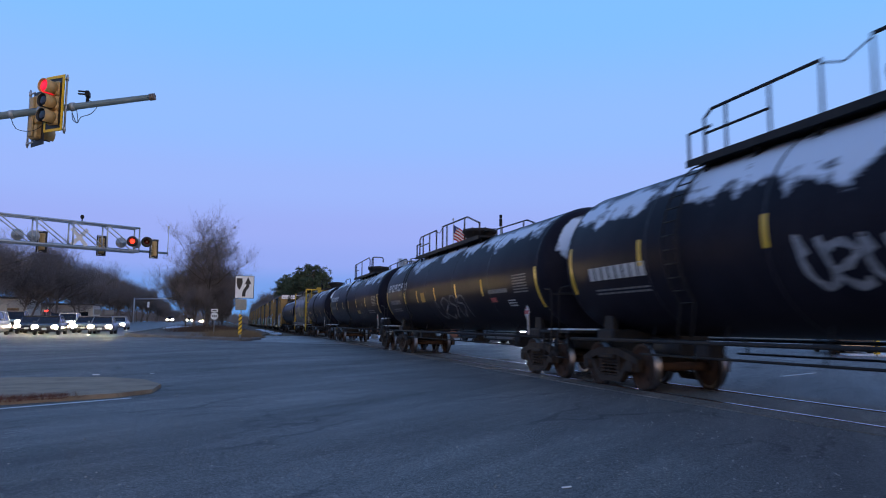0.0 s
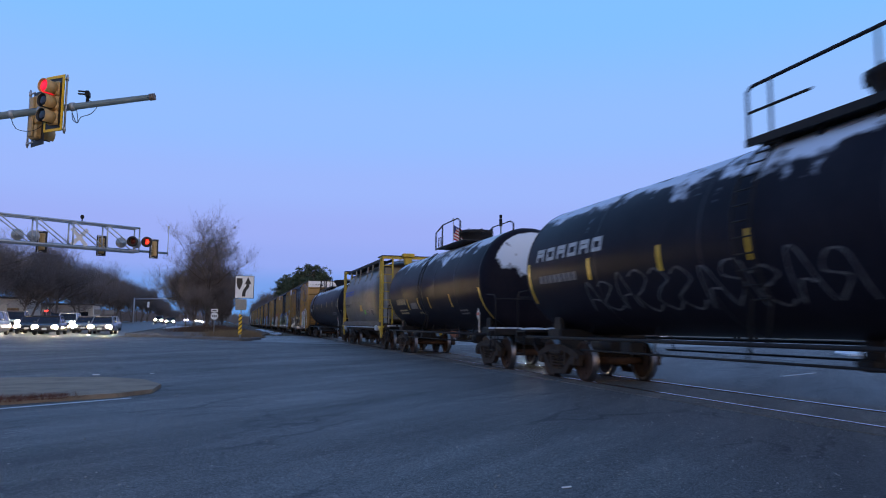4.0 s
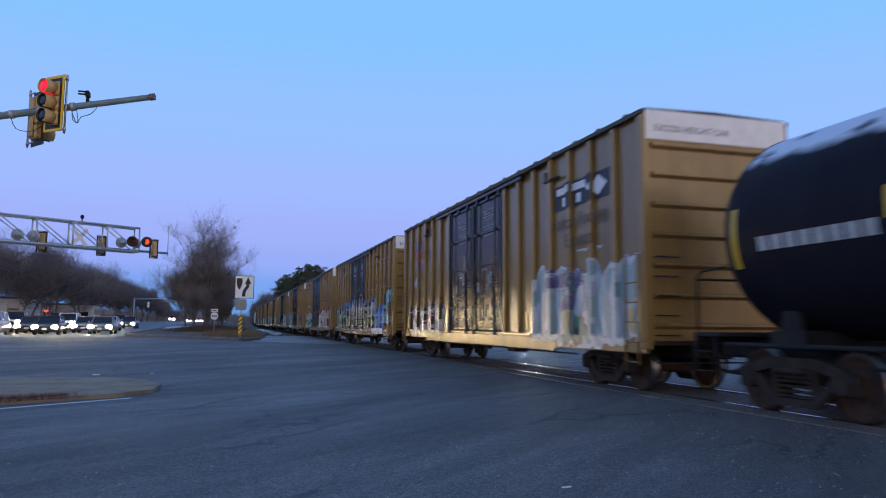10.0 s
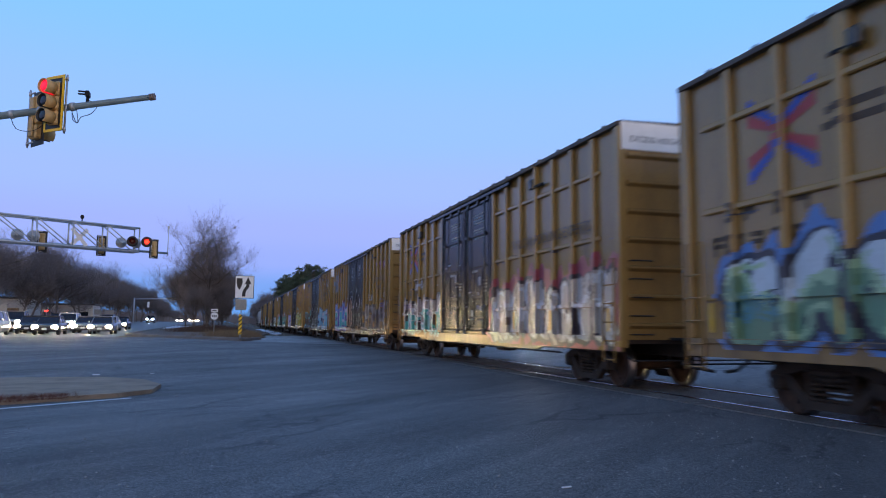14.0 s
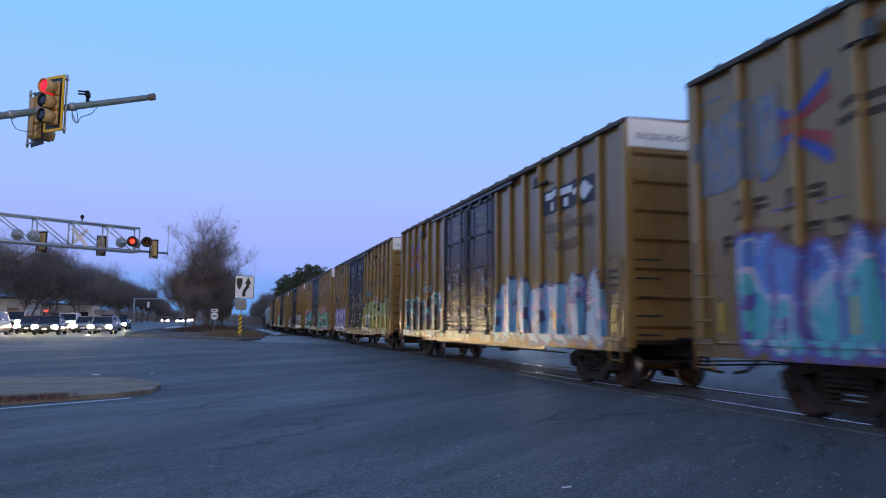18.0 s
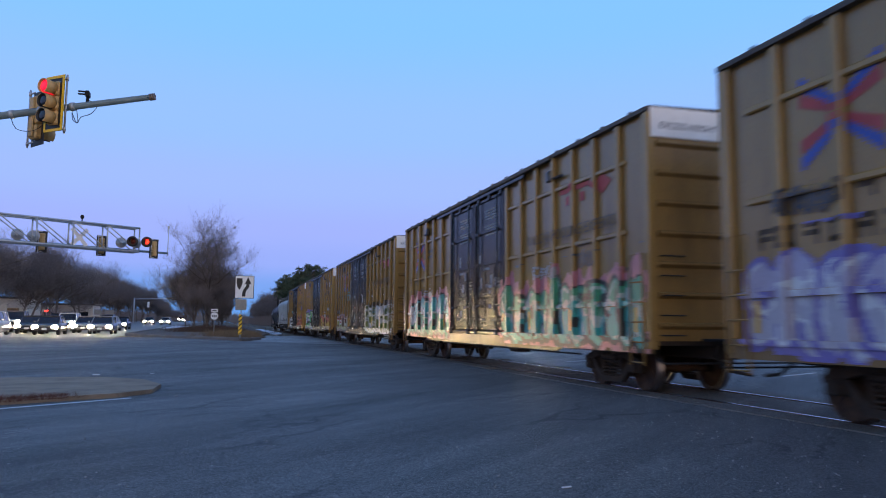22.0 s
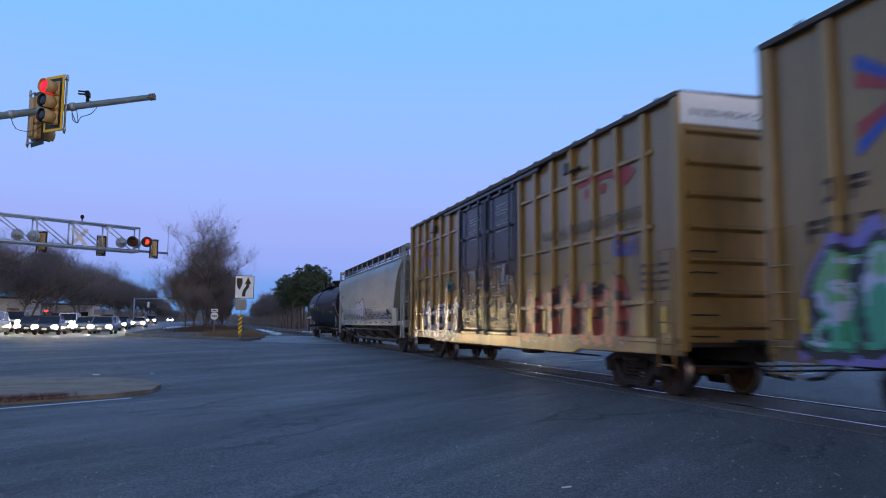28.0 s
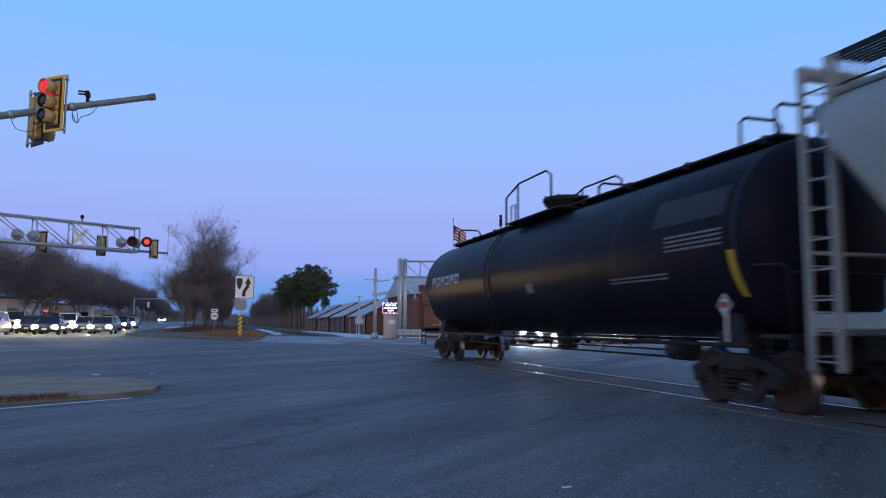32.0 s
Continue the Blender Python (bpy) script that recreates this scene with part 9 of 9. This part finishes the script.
def vehicle(label, kind, colour, m, heads=None, tails=False, group="waiting traffic"):
    """kind: car, suv or pickup; a shell lofted over cross sections, with glass, lamps and wheels."""
    v = thing({"car": "car", "suv": "car", "pickup": "pickup_truck"}[kind], label, "pickup truck" if kind == "pickup" else "car", m, group)
    if colour not in PAINTS:
        PAINTS[colour] = surface("car_paint", colour, tuple(c * 0.85 for c in colour), 2, 0.25, 0.2, 0.0)
    paint = PAINTS[colour]
    hi = {"car": 1.46, "suv": 1.74, "pickup": 1.85}[kind]
    belt = {"car": 0.92, "suv": 1.08, "pickup": 1.15}[kind]
    L, w = {"car": 4.75, "suv": 4.8, "pickup": 5.6}[kind], 0.92
    hood = belt - (0.14 if kind == "car" else 0.06)
    # lower body: station, half width, bottom, top
    st = [(-L / 2, 0.70, 0.42, hood - 0.22), (-L / 2 + 0.12, 0.84, 0.28, hood - 0.08), (-L / 2 + 0.55, w, 0.24, hood), (-0.95, w, 0.22, belt), (0.6, w, 0.22, belt), (L / 2 - 0.6, w, 0.24, belt + 0.02), (L / 2 - 0.1, 0.86, 0.32, belt - 0.03), (L / 2, 0.76, 0.42, belt - 0.15)]
    g = Geo()
    for y, hw, z0, z1 in st:
        e = 0.10
        g.v.extend([(-hw + e, y, z0), (-hw, y, z0 + e), (-hw - 0.02, y, (z0 + z1) / 2), (-hw + 0.02, y, z1 - 0.10), (-hw + 0.14, y, z1), (hw - 0.14, y, z1), (hw - 0.02, y, z1 - 0.10), (hw + 0.02, y, (z0 + z1) / 2), (hw, y, z0 + e), (hw - e, y, z0)])
    n = 10
    for i in range(len(st) - 1):
        for j in range(n):
            k = (j + 1) % n
            g.face([i * n + j, i * n + k, i * n + n + k, i * n + n + j][::-1], 0, j not in (9,))
    g.face(list(range(n))), g.face([(len(st) - 1) * n + j for j in reversed(range(n))])
    part("body", g, paint, v)
    # cabin glass and roof
    c0, c1, c2, c3 = {"car": (-1.05, -0.35, 1.0, 1.75), "suv": (-1.05, -0.45, 1.85, 2.2), "pickup": (-1.15, -0.6, 0.75, 0.95)}[kind]
    g = Geo()
    for y, hw, z in ((c0, 0.76, belt - 0.02), (c1, 0.64, hi - 0.07), (c2, 0.64, hi - 0.07), (c3, 0.74, belt - 0.02)):
        g.v.extend([(-hw, y, z), (hw, y, z)])
    g.v.extend([(-0.82, c1 - 0.1, belt - 0.02), (0.82, c1 - 0.1, belt - 0.02), (-0.82, c2 + 0.1, belt - 0.02), (0.82, c2 + 0.1, belt - 0.02)])
    g.face([0, 1, 3, 2]), g.face([6, 4, 5, 7]), g.face([0, 2, 8]), g.face([1, 9, 3]), g.face([2, 4, 10, 8]), g.face([3, 9, 11, 5]), g.face([4, 6, 10]), g.face([5, 11, 7]), g.face([2, 3, 5, 4])
    part("glasshouse", g, DARK_GLASS, v, "dark window glass")
    g = Geo()
    g.box((0, (c1 + c2) / 2, hi - 0.04), (1.30, c2 - c1 + 0.1, 0.09), b=0.035)
    for s in (-1, 1):
        g.tube([(s * 0.78, c0, belt), (s * 0.66, c1, hi - 0.06)], 0.04, 5)
        g.tube([(s * 0.76, c3, belt), (s * 0.66, c2, hi - 0.06)], 0.05, 5)
        g.tube([(s * 0.80, (c1 + c2) / 2, belt), (s * 0.665, (c1 + c2) / 2, hi - 0.06)], 0.035, 5)
    part("roof", g, paint, v)
    if kind == "pickup":
        g = Geo()
        for s in (-1, 1):
            g.box((s * 0.86, 1.75, belt + 0.02), (0.12, 2.0, 0.12), b=0.03)
        part("bed_rail", g, paint, v)
    for s in (-1, 1):
        g = Geo()
        g.box((s * 0.98, -0.85, belt + 0.06), (0.18, 0.12, 0.14), b=0.04)
        part("mirror", g, paint, v)
        # headlight made larger than life, its size takes in the glare round it
        g = Geo()
        g.box((s * 0.66, -L / 2 + 0.04, hood - 0.20), (0.44, 0.22, 0.30), b=0.11)
        part("headlight", g, heads or CHROME, v, "lit headlight" if heads else "unlit headlight")
        g = Geo()
        g.box((s * 0.72, L / 2 - 0.02, belt - 0.18), (0.22, 0.08, 0.22), b=0.03)
        part("tail_light", g, TAIL_ON if tails else RED_OFF, v, "lit red tail light" if tails else "red tail light")
    g = Geo()
    g.box((0, -L / 2 - 0.0, hood - 0.28), (0.86, 0.06, 0.2), b=0.02)
    for i in range(3):
        g.box((0, -L / 2 - 0.03, hood - 0.34 + i * 0.06), (0.8, 0.03, 0.02))
    part("grille", g, BLACK, v)
    g = Geo()
    g.box((0, -L / 2 - 0.02, 0.42), (1.5, 0.14, 0.2), b=0.05)
    part("front_bumper", g, CHROME if kind == "pickup" else paint, v)
    part("rear_bumper", Geo().box((0, L / 2 + 0.0, 0.46), (1.55, 0.14, 0.2), b=0.05), CHROME if kind == "pickup" else paint, v)
    part("number_plate", Geo().box((0, -L / 2 - 0.10, 0.45), (0.32, 0.015, 0.16), b=0.004), WHITE, v, "pale plate")
    wheels = []
    for s in (-1, 1):
        for y in (-L / 2 + 0.92, L / 2 - 0.98):
            ob = part("wheel", TYRE_ME, None, v, at=pose(s * 0.80, y, 0.335))
            part("rim", RIM_ME, None, ob)
            wheels.append(ob)
    return v, wheels


CAR_ROUTES = []


def build_traffic():
    z = lambda x, y: rise(x, y) - 0.02
    dark, silver, white, grey, red, blue = (0.06, 0.062, 0.068), (0.45, 0.46, 0.47), (0.70, 0.71, 0.72), (0.22, 0.22, 0.23), (0.18, 0.03, 0.03), (0.07, 0.10, 0.18)
    for x, y, kind, col, lab, hl in (
            (-16.6, 61.0, "suv", silver, "silver SUV waiting with its headlights on", HEAD_ON), (-15.0, 66.5, "car", dark, "dark saloon waiting with bright headlights", HEAD_ON),
            (-13.0, 63.0, "car", dark, "dark saloon waiting at the head of its lane", HEAD_ON), (-13.9, 74.5, "suv", white, "white SUV waiting in the queue", HEAD_ON),
            (-11.7, 70.5, "car", grey, "dark grey saloon waiting with headlights on", HEAD_ON), (-9.75, 66.2, "car", grey, "grey saloon waiting with glaring headlights", HEAD_ON),
            (-17.4, 71.5, "pickup", grey, "grey pickup waiting in the queue", HEAD_ON), (-15.6, 79.5, "suv", dark, "dark SUV waiting in the queue", None), (-18.6, 79.0, "car", blue, "dark blue car waiting in the queue", None),
            (-20.0, 66.0, "car", silver, "silver car waiting in the outer lane", HEAD_ON)):
        vehicle(lab, kind, col, pose(x, y, z(x, y), 0, 0, 2), hl)
    for x, y, kind, col, lab, hl in (
            (21.4, 54.8, "suv", grey, "SUV waiting beyond the track with white headlights", BLUE_HEAD), (22.3, 63.0, "car", dark, "dark car waiting beyond the track", BLUE_HEAD), (24.2, 58.0, "car", grey, "car waiting beyond the track with small lamps lit", HEAD_ON),
            (25.6, 66.0, "pickup", blue, "pickup waiting beyond the track with its headlights on", HEAD_ON), (27.2, 58.5, "suv", dark, "dark SUV waiting beyond the track", AMBER_ON), (30.0, 56.0, "pickup", silver, "pale pickup waiting beyond the track", AMBER_ON), (33.2, 57.5, "pickup", dark, "dark pickup waiting beyond the track", None), (36.0, 60.0, "car", white, "white car waiting beyond the track", None)):
        x, y = x * 0.86, y * 0.86
        vehicle(lab, kind, col, pose(x, y, z(x, y), 0, 0, 18), hl)
    # cars rolling up the highway behind the queue: lane, then seconds and place along it
    lanes = {"P": -11.5, "Q": -14.8, "R": -18.2}
    for lane, kind, col, hl, rows in (
            ("P", "car", silver, HEAD_ON, [(0, 89), (1.5, 85), (3, 82.5), (4.5, 82), (32, 82)]),
            ("Q", "suv", grey, HEAD_ON, [(0, 214), (3, 192), (6, 151), (9, 123), (12, 106), (13.5, 104), (32, 104)]),
            ("P", "car", dark, HEAD_ON, [(0, 250), (3, 185), (6, 137), (9, 104), (12, 91.5), (13.5, 90), (32, 90)]),
            ("R", "pickup", dark, BLUE_HEAD, [(0, 440), (5, 350), (10, 271), (12, 232), (14, 197), (17, 155), (20, 135), (22, 128), (32, 127)]),
            ("Q", "car", grey, HEAD_ON, [(0, 470), (10, 320), (19, 185), (21, 165), (23, 150), (28, 118), (30, 113), (32, 112)]),
            ("P", "car", silver, HEAD_ON, [(0, 480), (10, 330), (20, 176), (22, 154), (23, 145), (28, 109), (30, 100), (32, 98)]),
            ("Q", "suv", dark, HEAD_ON, [(0, 620), (14, 400), (23, 245), (28, 162), (30, 145), (32, 131)]),
            ("R", "car", white, BLUE_HEAD, [(0, 700), (16, 430), (28, 264), (30, 248), (32, 230)])):
        x = lanes[lane]
        v, wh = vehicle("car rolling up the highway with headlights lit" if kind != "pickup" else "dark pickup rolling up the highway with bright headlights", kind, col, pose(x, rows[0][1], z(x, rows[0][1])), hl, group="moving traffic")
        CAR_ROUTES.append((v, wh, [(t, Vector((x, y, z(x, y)))) for t, y in rows], 0.0))
    # a pickup driving off beyond the track
    v, wh = vehicle("dark pickup driving away with red tail lights", "pickup", dark, pose(29.8, 30.1, 0), None, True, "moving traffic")
    rows = []
    for t in (0, 1, 2, 4, 8, 16, 24, 32):
        x, y = 29.77 + 5.17 * t, 30.14 + 8.29 * t
        rows.append((t, Vector((x, y, z(x, y)))))
    CAR_ROUTES.append((v, wh, rows, 180 - math.degrees(math.atan2(5.17, 8.29))))


build_traffic()


def build_lamps():
    """Headlight beams of the waiting cars."""
    for x, y, p in ((-9.75, 63.7, 800), (-11.7, 68.0, 1200), (-13.9, 72.0, 1200), (-11.5, 79.5, 1900)):
        li = bpy.data.lights.new("headlight_beam", "SPOT")
        li.energy, li.color, li.spot_size, li.spot_blend, li.shadow_soft_size = p, (1.0, 0.68, 0.30), radians(20), 0.7, 0.12
        ob = new("headlight_beam", li)
        ob.matrix_basis = look((x, y, rise(x, y) + 0.68), (7.0, 24.0, 0.9))


build_lamps()


# ---- movement ----
# the train surges a little on its slack: metres gained by the second, from the eleventh on
SURGE = (0, 0.05, 0.02, 0.05, -0.02, 0.1, 0.25, 0.40, 0.12, 0.55, 0.34, 0.45, 0.25, 0.2, 0.16, 0.12, 0.05, 0.0, 0.0, 0.33, 0.42, 0.25, 0.0)


def head_place(t):
    """Where the head of the first boxcar is along the track at t seconds."""
    u = t - 16
    k = min(max(t - 10, 0), len(SURGE) - 1.001)
    i = int(k)
    return -49.60 - 10.365 * u - 0.0231 * u * u + 0.0010 * u ** 3 - (SURGE[i] + (SURGE[i + 1] - SURGE[i]) * (k - i))


def motions():
    for car, rel in TRAIN:
        walk(car, [(t, on_track(head_place(t) + rel)) for t in range(33)])
    start = head_place(0)
    turns = []
    for i in range(0, 961, 2):
        turns.append((i / 30, Matrix.Rotation((start - head_place(i / 30)) / WHEEL_R, 4, "X")))
    for ws in WHEELSETS:
        home = Matrix.Translation(ws.location)
        walk(ws, [(t, home @ m) for t, m in turns])
    for v, wheels, rows, rz in CAR_ROUTES:
        walk(v, [(t, Matrix.Translation(p) @ Matrix.Rotation(radians(rz), 4, "Z")) for t, p in rows])
        # wheels turn with the way covered
        dist, spins = 0.0, [(0.0, 0.0)]
        for (t0, p0), (t1, p1) in zip(rows, rows[1:]):
            d = (p1 - p0).length
            k = max(1, int(d / 0.45) + 1)
            for j in range(1, k + 1):
                spins.append((t0 + (t1 - t0) * j / k, (dist + d * j / k) / 0.335))
            dist += d
        keep = [(0.0, 0.0)]
        for t, a in spins[1:]:
            if round(t * 30) > round(keep[-1][0] * 30):
                keep.append((t, a))
        for wobj in wheels:
            home = Matrix.Translation(wobj.location)
            walk(wobj, [(t, home @ Matrix.Rotation(a, 4, "X")) for t, a in keep])
    # the two crossing lamps flash in turn
    for k, lens in enumerate(FLASHERS):
        home = Matrix.Translation(lens.location)
        rows, a = [(0.0, 180.0 * k)], 180.0 * k
        i = 1
        while i * 0.75 - 0.30 < 31.96:
            t = i * 0.75 - 0.30
            for q, da in ((-0.0667, 0), (-0.0333, 60), (0.0, 120), (0.0333, 180)):
                if round((t + q) * 30) > round(rows[-1][0] * 30):
                    rows.append((t + q, a + da))
            a += 180
            i += 1
        rows.append((32.0, a))
        walk(lens, [(t, home @ Matrix.Rotation(radians(r), 4, "Z")) for t, r in rows])


motions()
